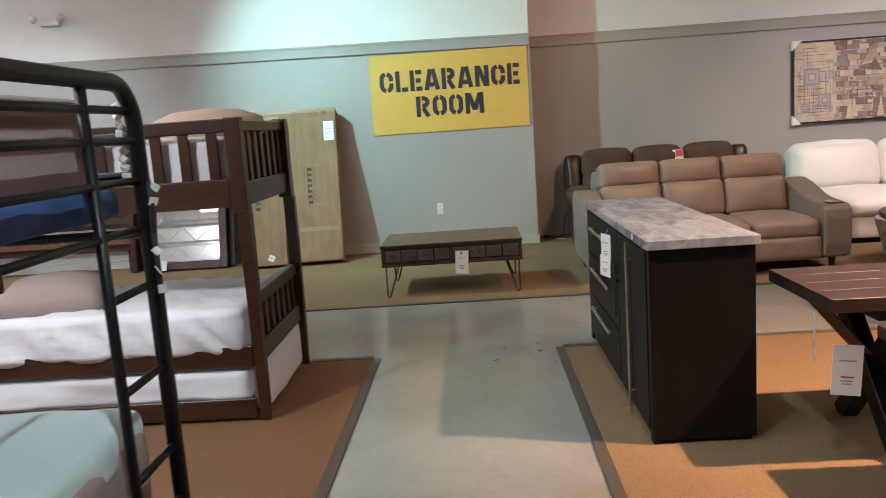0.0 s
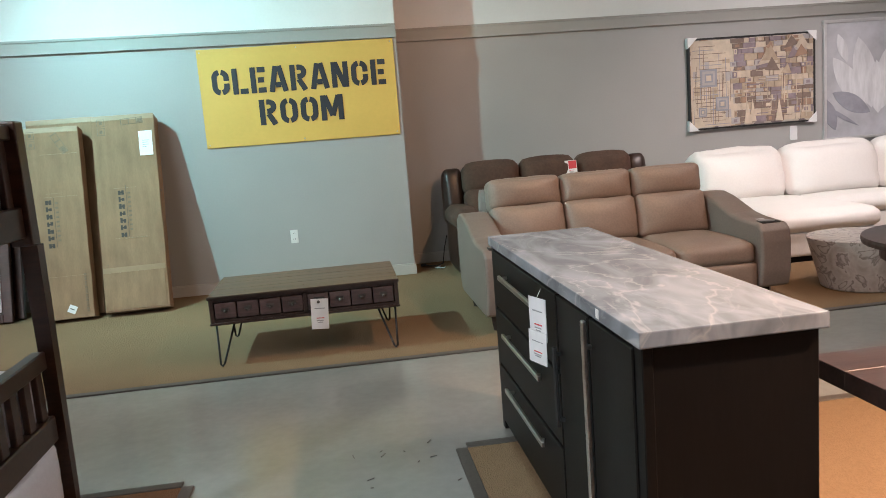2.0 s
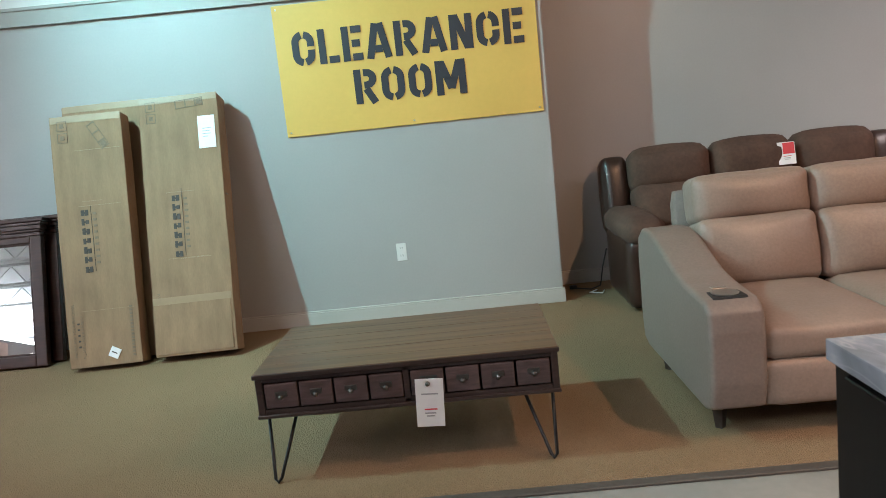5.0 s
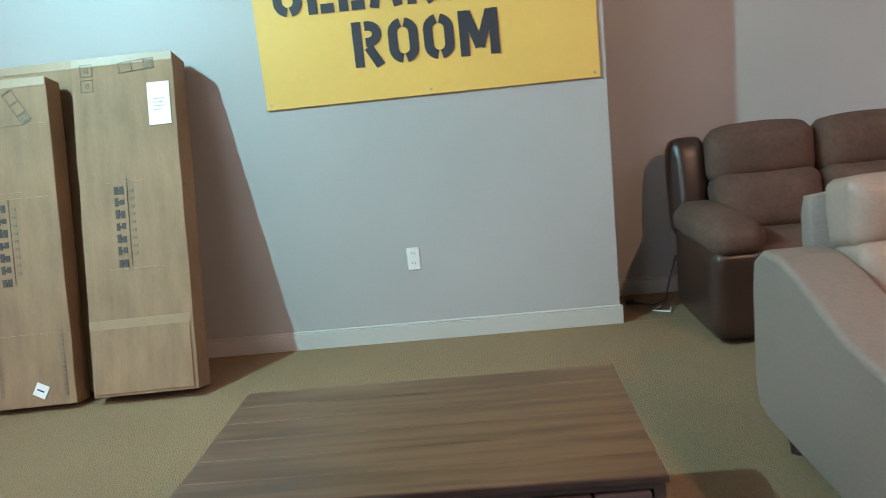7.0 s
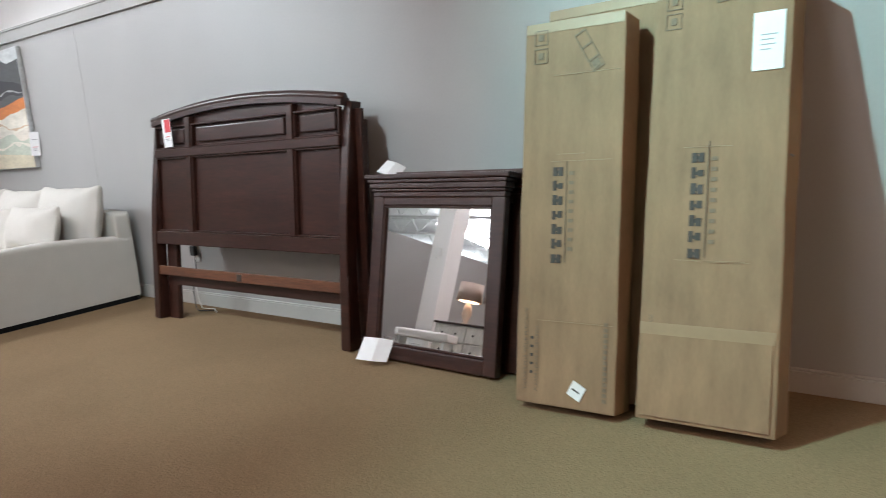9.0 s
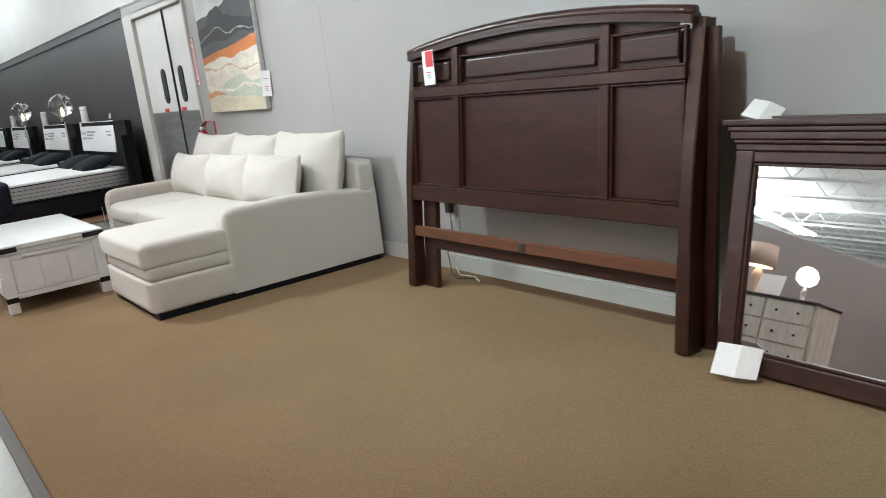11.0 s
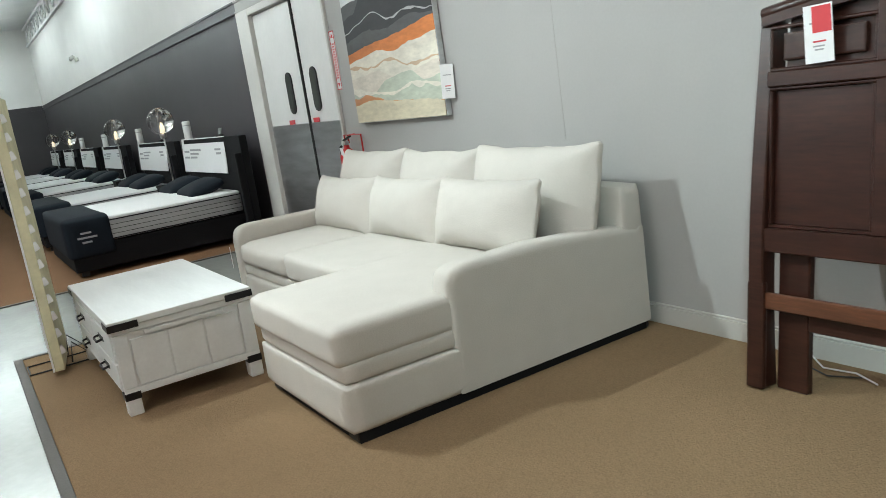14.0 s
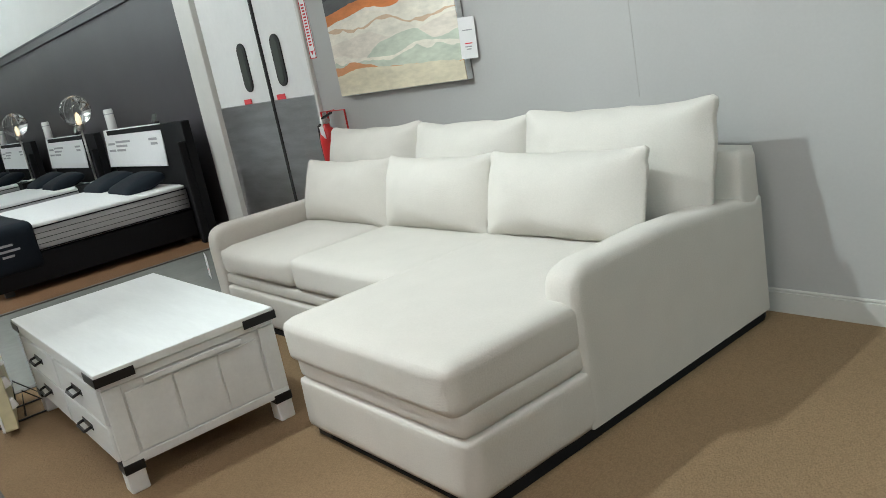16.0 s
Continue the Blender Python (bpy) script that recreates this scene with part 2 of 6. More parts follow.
M["bunk_wood"] = mat("dark_walnut_wood", (0.044, 0.016, 0.0075), 0.34, grain=0.3, scale=9, stain=0.25, bump=0.08, stretch=(1, 8, 8))
M["black_wood"] = mat("black_lacquer", (0.005, 0.0044, 0.0042), 0.5, spec=0.25, grain=0.2, scale=12, stain=0.15, bump=0.05, stretch=(8, 8, 1))
M["espresso"] = mat("espresso_wood", (0.040, 0.024, 0.020), 0.38, grain=0.35, scale=8, stain=0.3, bump=0.1, stretch=(1, 10, 10))
M["oak_top"] = mixed("rustic_brown_planks", [(0.25, (0.052, 0.026, 0.013)), (0.45, (0.092, 0.046, 0.022)), (0.60, (0.132, 0.072, 0.036)), (0.8, (0.065, 0.037, 0.020))], "noise", 3.6, 0.36, 8, 0.4, (0.5, 7, 7), bump=0.15)
M["drawer_wood"] = mat("mauve_brown_wood", (0.070, 0.045, 0.042), 0.5, grain=0.35, scale=12, stain=0.3, bump=0.15, vary=0.3, stretch=(1, 6, 6))
M["marble"] = stone_material("grey_veined_stone")
M["chrome"] = mat("brushed_steel", (0.55, 0.54, 0.52), 0.32, 1.0, grain=0.12, scale=20, stretch=(1, 1, 14), stain=0.15)
M["steel"] = mat("scuffed_steel_plate", (0.56, 0.56, 0.57), 0.38, 1.0, grain=0.05, scale=30, stretch=(1, 1, 6), stain=0.16, stain_scale=2.0)
M["black_metal"] = mat("black_powder_coat", (0.012, 0.012, 0.013), 0.38, 0.4, grain=0.1, scale=60)
M["handle"] = mat("dark_nickel", (0.16, 0.15, 0.14), 0.35, 1.0, grain=0.1)
M["taupe"] = mat("taupe_leather", (0.27, 0.20, 0.16), 0.45, grain=0.10, scale=70, bump=0.25, stain=0.10, stain_scale=3)
# the taupe leather again, darker: shade on arms and back put into its colour
M["taupe_shaded"] = mat("shaded_taupe_leather", (0.20, 0.155, 0.13), 0.5, grain=0.10, scale=70, bump=0.25, stain=0.08)
M["brown_suede"] = mat("brown_suede", (0.086, 0.047, 0.032), 0.9, grain=0.18, scale=40, bump=0.2, stain=0.22, stain_scale=4)
M["brown_leather"] = mat("dark_brown_leather", (0.034, 0.018, 0.013), 0.33, grain=0.15, scale=60, bump=0.25, stain=0.15)
M["white_leather"] = mat("white_leather", (0.80, 0.77, 0.74), 0.5, grain=0.03, scale=60, bump=0.15, stain=0.04)
M["ivory"] = mat("ivory_woven_fabric", (0.57, 0.545, 0.50), 0.95, grain=0.035, scale=150, bump=0.5, stain=0.02, stain_scale=7, spec=0.12)
M["trunk_white"] = mat("painted_white_wood", (0.68, 0.70, 0.69), 0.4, grain=0.03, scale=10, stain=0.04, bump=0.08, stretch=(1, 6, 6))
M["sheet"] = mat("white_cotton_sheet", (0.72, 0.71, 0.75), 0.9, grain=0.04, scale=60, bump=0.15, stain=0.05)
M["sheet_aqua"] = mat("pale_aqua_sheet", (0.60, 0.72, 0.72), 0.85, grain=0.04, scale=60, bump=0.15, stain=0.05)
M["mauve"] = mat("dusty_mauve_fabric", (0.36, 0.27, 0.25), 0.9, grain=0.08, scale=80, bump=0.2)
M["blue"] = mat("navy_blue_fabric", (0.035, 0.075, 0.20), 0.85, grain=0.15, scale=50, stain=0.35, stain_scale=6)
M["navy"] = mat("midnight_fabric", (0.007, 0.011, 0.017), 0.8, spec=0.2, grain=0.12, scale=80, bump=0.2)
M["mattress_top"] = mat("quilted_white_ticking", (0.74, 0.74, 0.74), 0.9, grain=0.05, scale=40, bump=0.4)
M["mattress_side"] = mat("grey_mattress_border", (0.42, 0.42, 0.42), 0.9, grain=0.10, scale=60, bump=0.3, stretch=(1, 1, 8))
M["charcoal"] = mat("charcoal_upholstery", (0.008, 0.008, 0.009), 0.85, spec=0.2, grain=0.15, scale=80, bump=0.2)
M["door_white"] = mat("white_door_laminate", (0.74, 0.74, 0.73), 0.35, grain=0.02, scale=20, stain=0.04)
M["jamb"] = mat("pale_jamb_paint", (0.62, 0.61, 0.58), 0.45, grain=0.02, stain=0.05)
M["gasket"] = mat("black_rubber", (0.02, 0.02, 0.02), 0.6, grain=0.1)
M["red"] = mat("red_enamel", (0.55, 0.02, 0.02), 0.3, grain=0.03)
M["yellow"] = mat("yellow_sign_board", (0.72, 0.45, 0.11), 0.42, grain=0.02, scale=30, stain=0.05)
M["sign_black"] = mat("navy_black_vinyl", (0.030, 0.032, 0.042), 0.5, grain=0.06)
M["plastic"] = mat("white_plastic", (0.74, 0.74, 0.72), 0.35, grain=0.01)
M["cream_board"] = mat("cream_foam_board", (0.62, 0.58, 0.38), 0.6, grain=0.05, scale=30, stain=0.12, stain_scale=6)
M["glass"] = mat("clear_glass", (1, 1, 1), 0.06, bump=0.7, scale=26)
M["glass"].node_tree.nodes["Principled BSDF"].inputs["Transmission Weight"].default_value = 1.0
M["glass_dark"] = mat("smoked_glass", (0.09, 0.10, 0.09), 0.08)
M["mirror"] = mat("mirror_silver", (0.92, 0.93, 0.93), 0.01, 1.0)
M["bulb"] = mat("lit_filament", (1.0, 0.78, 0.5), 0.4, emit=1.2)
M["shade"] = mat("linen_shade", (0.50, 0.40, 0.34), 0.9, grain=0.06, scale=90)
M["stone_drum"] = mixed("marbled_drum_stone", [(0.3, (0.36, 0.30, 0.26)), (0.5, (0.52, 0.47, 0.43)), (0.54, (0.22, 0.18, 0.16)), (0.6, (0.50, 0.45, 0.41))], "noise", 4.0, 0.45, 8, 2.2)
M["art_blocks"] = mixed("city_block_paint", [(0.0, (0.16, 0.13, 0.14)), (0.25, (0.26, 0.22, 0.22)), (0.36, (0.48, 0.42, 0.35)), (0.48, (0.40, 0.28, 0.19)), (0.56, (0.52, 0.48, 0.43)), (0.68, (0.45, 0.35, 0.25)), (0.78, (0.55, 0.50, 0.45)), (0.9, (0.28, 0.28, 0.32))], "voronoi", 7.0, 0.6, constant=True, stretch=(1.4, 1, 2.0))
M["art_pale"] = mat("pale_grey_paint", (0.40, 0.37, 0.37), 0.7, grain=0.12, scale=12, stain=0.15, bump=0.2)
M["art_cream"] = mat("cream_paint", (0.55, 0.46, 0.36), 0.7, grain=0.12, scale=12, stain=0.15, bump=0.2)
M["art_tan"] = mat("tan_paint", (0.42, 0.33, 0.24), 0.7, grain=0.15, scale=12, stain=0.2, bump=0.2)
M["art_brown"] = mat("brown_paint", (0.20, 0.145, 0.12), 0.7, grain=0.15, scale=12, stain=0.2, bump=0.2)
M["art_rust"] = mat("rust_paint", (0.33, 0.21, 0.145), 0.7, grain=0.15, scale=12, stain=0.2, bump=0.2)
M["art_mauve"] = mat("mauve_grey_paint", (0.25, 0.20, 0.22), 0.7, grain=0.15, scale=12, stain=0.2, bump=0.2)
M["lamp_white"] = mat("glowing_white_shade", (1.0, 0.97, 0.92), 0.8, emit=2.5)
M["art_grey"] = mat("pale_grey_canvas", (0.44, 0.44, 0.47), 0.7, grain=0.10, scale=6, stain=0.2, stain_scale=2, bump=0.2)
M["petal"] = mat("white_brushwork", (0.60, 0.60, 0.62), 0.7, grain=0.12, scale=8, stain=0.15, bump=0.3, stretch=(3, 3, 0.6))
M["petal_dark"] = mat("slate_brushwork", (0.28, 0.28, 0.32), 0.7, grain=0.15, scale=8, stain=0.2, bump=0.3)
M["silver_frame"] = mat("silver_frame", (0.56, 0.55, 0.55), 0.4, 0.3, grain=0.05)
M["ceiling"] = mat("white_deck_paint", (0.72, 0.72, 0.72), 0.8, grain=0.03, stain=0.05)
M["beige"] = mat("beige_round_fabric", (0.46, 0.34, 0.26), 0.95, grain=0.08, scale=60, bump=0.2)
M["diffuser"] = mat("lit_diffuser", (1.0, 0.98, 0.95), 0.6, emit=4.0)
M["lamp_on"] = mat("lit_lamp_lining", (1.0, 0.75, 0.5), 0.8, emit=4)


# ---- mesh helpers ----
def finish(name, bm, material, smooth=False):
    me = bpy.data.meshes.new(name)
    bmesh.ops.recalc_face_normals(bm, faces=bm.faces)
    bm.to_mesh(me)
    bm.free()
    me.materials.append(material)
    if smooth:
        for p in me.polygons:
            p.use_smooth = smooth is True or p.area < smooth
    return me


def thing(name, m, label, category, group="", kind=""):
    """A top-level Empty at a thing's base."""
    ob = new(name)
    ob.empty_display_size = 0.1
    ob.matrix_world = m
    return tagged(ob, label, category, group, kind)


def part(name, bm, material, parent, label="", smooth=False):
    ob = new(name, finish(name, bm, material, smooth))
    ob.parent = parent
    return tagged(ob, label)


def solo(name, bm, material, m, label, category, group="", kind="", smooth=False):
    """A thing of one mesh."""
    ob = new(name, finish(name, bm, material, smooth))
    ob.matrix_world = m
    return tagged(ob, label, category, group, kind)


def box(x0, x1, y0, y1, z0, z1, bevel=0.004, seg=1, bm=None):
    own = bm is None
    b = bmesh.new() if own else bm
    made = bmesh.ops.create_cube(b, size=1.0)["verts"]
    for v in made:
        v.co = Vector(((x0 + x1) / 2 + v.co.x * (x1 - x0), (y0 + y1) / 2 + v.co.y * (y1 - y0), (z0 + z1) / 2 + v.co.z * (z1 - z0)))
    if bevel:
        edges = list({e for v in made for e in v.link_edges})
        bmesh.ops.bevel(b, geom=edges, offset=min(bevel, 0.45 * min(x1 - x0, y1 - y0, z1 - z0)), segments=seg, affect="EDGES", profile=0.6)
    return b


def turned(bm, m):
    bmesh.ops.transform(bm, matrix=m, verts=bm.verts)
    return bm


def soft(x0, x1, y0, y1, z0, z1, r=0.05, puff=(0, 0, 0), cuts=7, seed=0, rough=0.004):
    """A stuffed block: rounded edges, bulging faces, slight unevenness."""
    bm = bmesh.new()
    bmesh.ops.create_cube(bm, size=2.0)
    bmesh.ops.subdivide_edges(bm, edges=bm.edges, cuts=cuts, use_grid_fill=True)
    h = Vector(((x1 - x0) / 2, (y1 - y0) / 2, (z1 - z0) / 2))
    c = Vector(((x1 + x0) / 2, (y1 + y0) / 2, (z1 + z0) / 2))
    r = min(r, *(0.98 * a for a in h))
    inner = Vector([a - r for a in h])
    for v in bm.verts:
        u = Vector([math.copysign(abs(a) ** 0.8, a) for a in v.co])
        p = Vector([u[i] * h[i] for i in range(3)])
        q = Vector([max(-inner[i], min(inner[i], p[i])) for i in range(3)])
        d = p - q
        p = q + d.normalized() * r if d.length > 1e-6 else p
        for i in range(3):
            j, k = (i + 1) % 3, (i + 2) % 3
            p[i] += v.co[i] * puff[i] * (1 - v.co[j] ** 2) * (1 - v.co[k] ** 2) if abs(v.co[i]) > 0.5 else 0
        s = noise.noise(p * 6 + Vector((seed * 3.1, seed, 0))) + 0.45 * noise.noise(p * 15 + Vector((seed, 2.7 * seed, 4)))
        v.co = c + p + p.normalized() * s * rough
    return bm


def tube(points, r, n=8):
    bm = bmesh.new()
    pts = [Vector(p) for p in points]
    rings = []
    up = None
    for i, p in enumerate(pts):
        a, b = pts[max(0, i - 1)], pts[min(len(pts) - 1, i + 1)]
        d = (b - a).normalized()
        if up is None:
            up = d.orthogonal().normalized()
        side = d.cross(up)
        side = side.normalized() if side.length > 1e-5 else d.orthogonal().normalized()
        up = side.cross(d).normalized()
        rings.append([bm.verts.new(p + (side * math.cos(2 * math.pi * k / n) + up * math.sin(2 * math.pi * k / n)) * r) for k in range(n)])
    for a, b in zip(rings, rings[1:]):
        for k in range(n):
            bm.faces.new((a[k], a[(k + 1) % n], b[(k + 1) % n], b[k]))
    bm.faces.new(rings[0][::-1])
    bm.faces.new(rings[-1])
    return bm


def lathe(profile, n=24):
    bm = bmesh.new()
    rings = [[bm.verts.new((r * math.cos(2 * math.pi * k / n), r * math.sin(2 * math.pi * k / n), z)) for k in range(n)] for r, z in profile]
    for a, b in zip(rings, rings[1:]):
        for k in range(n):
            bm.faces.new((a[k], a[(k + 1) % n], b[(k + 1) % n], b[k]))
    bm.faces.new(rings[0][::-1])
    bm.faces.new(rings[-1])
    return bm


def prism(outline, y0, y1, bevel=0.0):
    """An outline in x and z, extruded from y0 to y1."""
    bm = bmesh.new()
    a = [bm.verts.new((x, y0, z)) for x, z in outline]
    b = [bm.verts.new((x, y1, z)) for x, z in outline]
    bm.faces.new(a[::-1]), bm.faces.new(b)
    for i in range(len(a)):
        j = (i + 1) % len(a)
        bm.faces.new((a[i], a[j], b[j], b[i]))
    if bevel:
        bmesh.ops.bevel(bm, geom=bm.edges[:], offset=bevel, segments=2, affect="EDGES")
    return bm


def side_prism(outline, x0, x1, bevel=0.0):
    """An outline in y and z, extruded from x0 to x1."""
    return turned(prism(outline, x0, x1, bevel), Matrix(((0, 1, 0, 0), (1, 0, 0, 0), (0, 0, 1, 0), (0, 0, 0, 1))))


def padded_slab(outline, x0, x1, r, seat=False, lip=0.02):
    """An outline in y and z, upholstered from x0 to x1 with rounded rims; a seat's outline is in x and y."""
    pts = [Vector(p) for p in outline]
    pts = [p for a, b in zip(pts, pts[1:] + pts[:1]) for p in ([a] if (b - a).length < 0.08 else [a, a.lerp(b, 0.03 / (b - a).length), b.lerp(a, 0.03 / (b - a).length)])]
    for _ in range(2):
        pts = [p for a, b in zip(pts, pts[1:] + pts[:1]) for p in (a.lerp(b, 0.25), a.lerp(b, 0.75))]
    turn = 1 if sum(a.x * b.y - a.y * b.x for a, b in zip(pts, pts[1:] + pts[:1])) > 0 else -1
    normals = []
    for i in range(len(pts)):
        d = (pts[(i + 1) % len(pts)] - pts[i - 1]).normalized()
        n = Vector((-d.y, d.x)) * turn
        normals.append(n * 0 if not seat and (pts[i].y < 0.08 or pts[i].x > -0.05) else n)
    rings = [(r + lip, x0)] + [(r * (1 - math.sin(radians(a))), x0 + r * (1 - math.cos(radians(a)))) for a in (0, 22, 45, 67, 90)]
    rings += [(q, x0 + x1 - x) for q, x in reversed(rings)]
    bm = bmesh.new()
    loops = [[bm.verts.new((x, *(p + n * q))) for p, n in zip(pts, normals)] for q, x in rings]
    for a, b in zip(loops, loops[1:]):
        for i in range(len(pts)):
            j = (i + 1) % len(pts)
            bm.faces.new((a[i], a[j], b[j], b[i]))
    bm.faces.new(loops[0][::-1]), bm.faces.new(loops[-1])
    bmesh.ops.remove_doubles(bm, verts=bm.verts, dist=0.0004)
    if seat:
        for v in bm.verts:
            v.co = (v.co.y, v.co.z, v.co.x)
    bmesh.ops.recalc_face_normals(bm, faces=bm.faces)
    return bm


def pinched(bm, hx, hz, ear=0.03, seed=0):
    """Thin the rims of an upright cushion, draw its corners out and crease it."""
    for v in bm.verts:
        u, w = min(1, abs(v.co.x) / hx) if hx else 0, min(1, abs(v.co.z) / hz)
        thin = 1 - 0.55 * max(u ** 7, w ** 7)
        corner = (u ** 5) * (w ** 5)
        v.co.y *= thin * (1 - 0.35 * corner)
        v.co.x += math.copysign(ear * corner - 0.010 * (1 - w ** 2) * u ** 6, v.co.x)
        v.co.z += math.copysign(ear * 0.8 * corner, v.co.z)
        v.co.y -= 0.010 * abs(noise.noise(Vector((v.co.x * 9 + seed, v.co.z * 5, v.co.x * 4 - v.co.z * 7)))) * max(u, w) ** 2
    return bm


def oval(w, h, n=20, r=None):
    """Outline of a rounded slot about the origin."""
    r = min(w, h) / 2 if r is None else r
    pts = []
    for cx, cz, a0 in ((w / 2 - r, h / 2 - r, 0), (-w / 2 + r, h / 2 - r, 90), (-w / 2 + r, -h / 2 + r, 180), (w / 2 - r, -h / 2 + r, 270)):
        for k in range(n // 4 + 1):
            a = radians(a0 + 90 * k / (n // 4))
            pts.append((cx + r * math.cos(a), cz + r * math.sin(a)))
    return pts


def structure(name, bm, material, label, category):
    return solo(name, bm, material, Matrix(), label, category, kind="structure")


# ---- the shell ----
# SOUTH is set deep so that the mirror reflects ceiling
WEST, EAST, SOUTH, TOP, JOG = -32.2, 12.0, -20.0, 5.2, 1.96


def band(x):
    """Height of the underside of the wall's grey band."""
    return 2.447 - 0.0125 * x


structure("floor", box(WEST - 0.2, EAST + 0.2, SOUTH - 0.2, 9.8, -0.15, -0.008, 0), M["concrete"], "polished pale grey concrete aisle floor", "floor")
structure("ceiling", box(WEST - 0.2, EAST + 0.2, SOUTH - 0.2, 9.8, TOP, TOP + 0.15, 0), M["ceiling"], "high white painted metal deck ceiling", "ceiling")


def wall_slab(name, x0, x1, y, material, label, zlo=None, zhi=None):
    """A wall along x whose face is at y, between two heights that may run with the band."""
    lo = [zlo(x) if callable(zlo) else zlo for x in (x0, x1)]
    hi = [zhi(x) if callable(zhi) else zhi for x in (x0, x1)]
    return structure(name, prism([(x0, lo[0]), (x1, lo[1]), (x1, hi[1]), (x0, hi[0])], y, y + 0.18), material, label, "wall")


DOOR0, DOOR1, DOORTOP, DARK = -11.68, -9.77, 2.60, -12.06
wall_slab("wall_north", DOOR1, JOG, 9.0, M["wall"], "greige painted plaster wall below a grey band", 0.0, band)
wall_slab("wall_north_upper", DARK, JOG, 9.0, M["wall_white"], "white painted upper wall", lambda x: band(x) + 0.135, TOP)
wall_slab("wall_north_east", JOG - 0.18, EAST, 9.6, M["wall"], "greige painted wall set back behind the sofas", 0.0, lambda x: 2.44)
wall_slab("wall_north_east_upper", JOG - 0.18, EAST, 9.6, M["wall_white"], "white painted upper wall above the set-back", 2.58, TOP)
structure("wall_return", box(JOG - 0.18, JOG - 0.002, 9.18, 9.6, 0, TOP, 0), M["wall"], "short greige return of the wall", "wall")
wall_slab("wall_north_west", WEST, DARK, 9.0, M["wall_dark"], "charcoal painted wall behind the beds", 0.0, 2.60)
wall_slab("wall_north_west_upper", WEST, DARK, 9.0, M["wall_white"], "white painted upper wall above the charcoal wall", 2.72, TOP)
wall_slab("wall_over_door", DARK, DOOR1, 9.0, M["wall"], "greige strip of wall above the double doors", DOORTOP + 0.0, band)
structure("wall_west", box(WEST - 0.18, WEST, SOUTH, 9.18, 0, 2.66, 0), M["wall_dark"], "charcoal painted far wall", "wall")
structure("wall_west_upper", box(WEST - 0.18, WEST, SOUTH, 9.18, 2.66, TOP, 0), M["wall_white"], "white painted wall above the far charcoal wall", "wall")
# east and south walls are assumed, added to close the room
structure("wall_east", box(EAST, EAST + 0.18, SOUTH, 9.78, 0, TOP, 0), M["wall"], "assumed greige end wall closing the showroom, out of view", "wall")
structure("wall_south", box(WEST, EAST, SOUTH - 0.18, SOUTH, 0, TOP, 0), M["wall_white"], "assumed white back wall closing the showroom", "wall")


def trim_band(name, x0, x1, y, material, lo, hi, label):
    bm = prism([(x0, lo(x0)), (x1, lo(x1)), (x1, hi(x1)), (x0, hi(x0))], y - 0.018, y + 0.10)
    ob = structure(name, bm, material, label, "trim")
    for off, sz in ((0.0, 0.022), (0.113, 0.022)):
        bead = prism([(x0, lo(x0) + off), (x1, lo(x1) + off), (x1, lo(x1) + off + sz), (x0, lo(x0) + off + sz)], y - 0.030, y - 0.018)
        part("bead", bead, material, ob)


trim_band("trim_north", DARK, JOG, 9.0, M["trim"], band, lambda x: band(x) + 0.135, "grey painted wooden band along the wall")
trim_band("trim_east", JOG, EAST, 9.6, M["trim"], lambda x: 2.44, lambda x: 2.575, "grey painted wooden band on the set-back wall")
trim_band("trim_west", WEST, DARK, 9.0, M["wall_dark"], lambda x: 2.60, lambda x: 2.72, "charcoal painted band above the beds")
structure("trim_far", box(WEST, WEST + 0.02, SOUTH, 8.97, 2.60, 2.74, 0.003), M["wall_dark"], "charcoal band on the far wall", "trim")


def skirting(name, x0, x1, y, material):
    ob = structure(name, box(x0, x1, y - 0.016, y + 0.004, -0.008, 0.100, 0.002), material, "painted flat baseboard", "baseboard")
    part("cap", box(x0, x1, y - 0.010, y + 0.004, 0.100, 0.114, 0.004), material, ob)


skirting("baseboard_north", DOOR1, JOG + 0.016, 9.0, M["base"])
skirting("baseboard_east", JOG + 0.02, EAST, 9.6, M["base"])
skirting("baseboard_west", WEST, DARK, 9.0, M["wall_dark"])


# carpets with rubber edging
def carpet(name, x0, x1, y0, y1, material, label, edges):
    ob = structure(name, box(x0, x1, y0, y1, -0.0075, 0.0, 0.003), material, label, "carpet")
    w = 0.055
    for e in edges:
        s = {"s": (x0, x1, y0 - w, y0), "n": (x0, x1, y1, y1 + w), "w": (x0 - w, x0, y0, y1), "e": (x1, x1 + w, y0, y1)}[e]
        part("edge_strip", box(*s, -0.0075, 0.004, 0.003), M["strip"], ob)


carpet("carpet_north", -9.35, EAST, 5.99, 9.0, M["carpet"], "tan loop-pile carpet along the display wall", "w")
carpet("carpet_north_bay", JOG, EAST, 9.0005, 9.6, M["carpet"], "tan loop-pile carpet in the set-back", "")
structure("carpet_edge", turned(box(-9.4, EAST, -0.028, 0.028, -0.0075, 0.004, 0.003), pose(0, 5.962, 0)), M["strip"], "dark rubber strip along the carpet's edge", "trim")
carpet("carpet_bunks", -9.0, 0.445, -9.0, 4.375, M["carpet_darkened"], "loop-pile carpet under the bunk beds, their shade painted into its brown", "ne")
carpet("carpet_tables", 1.73, EAST, -9.0, 4.40, M["carpet"], "tan loop-pile carpet under the island and tables", "nw")
carpet("carpet_beds", WEST, -11.75, 3.0, 9.0, M["carpet_darkened"], "brown carpet under the mattress displays", "e")


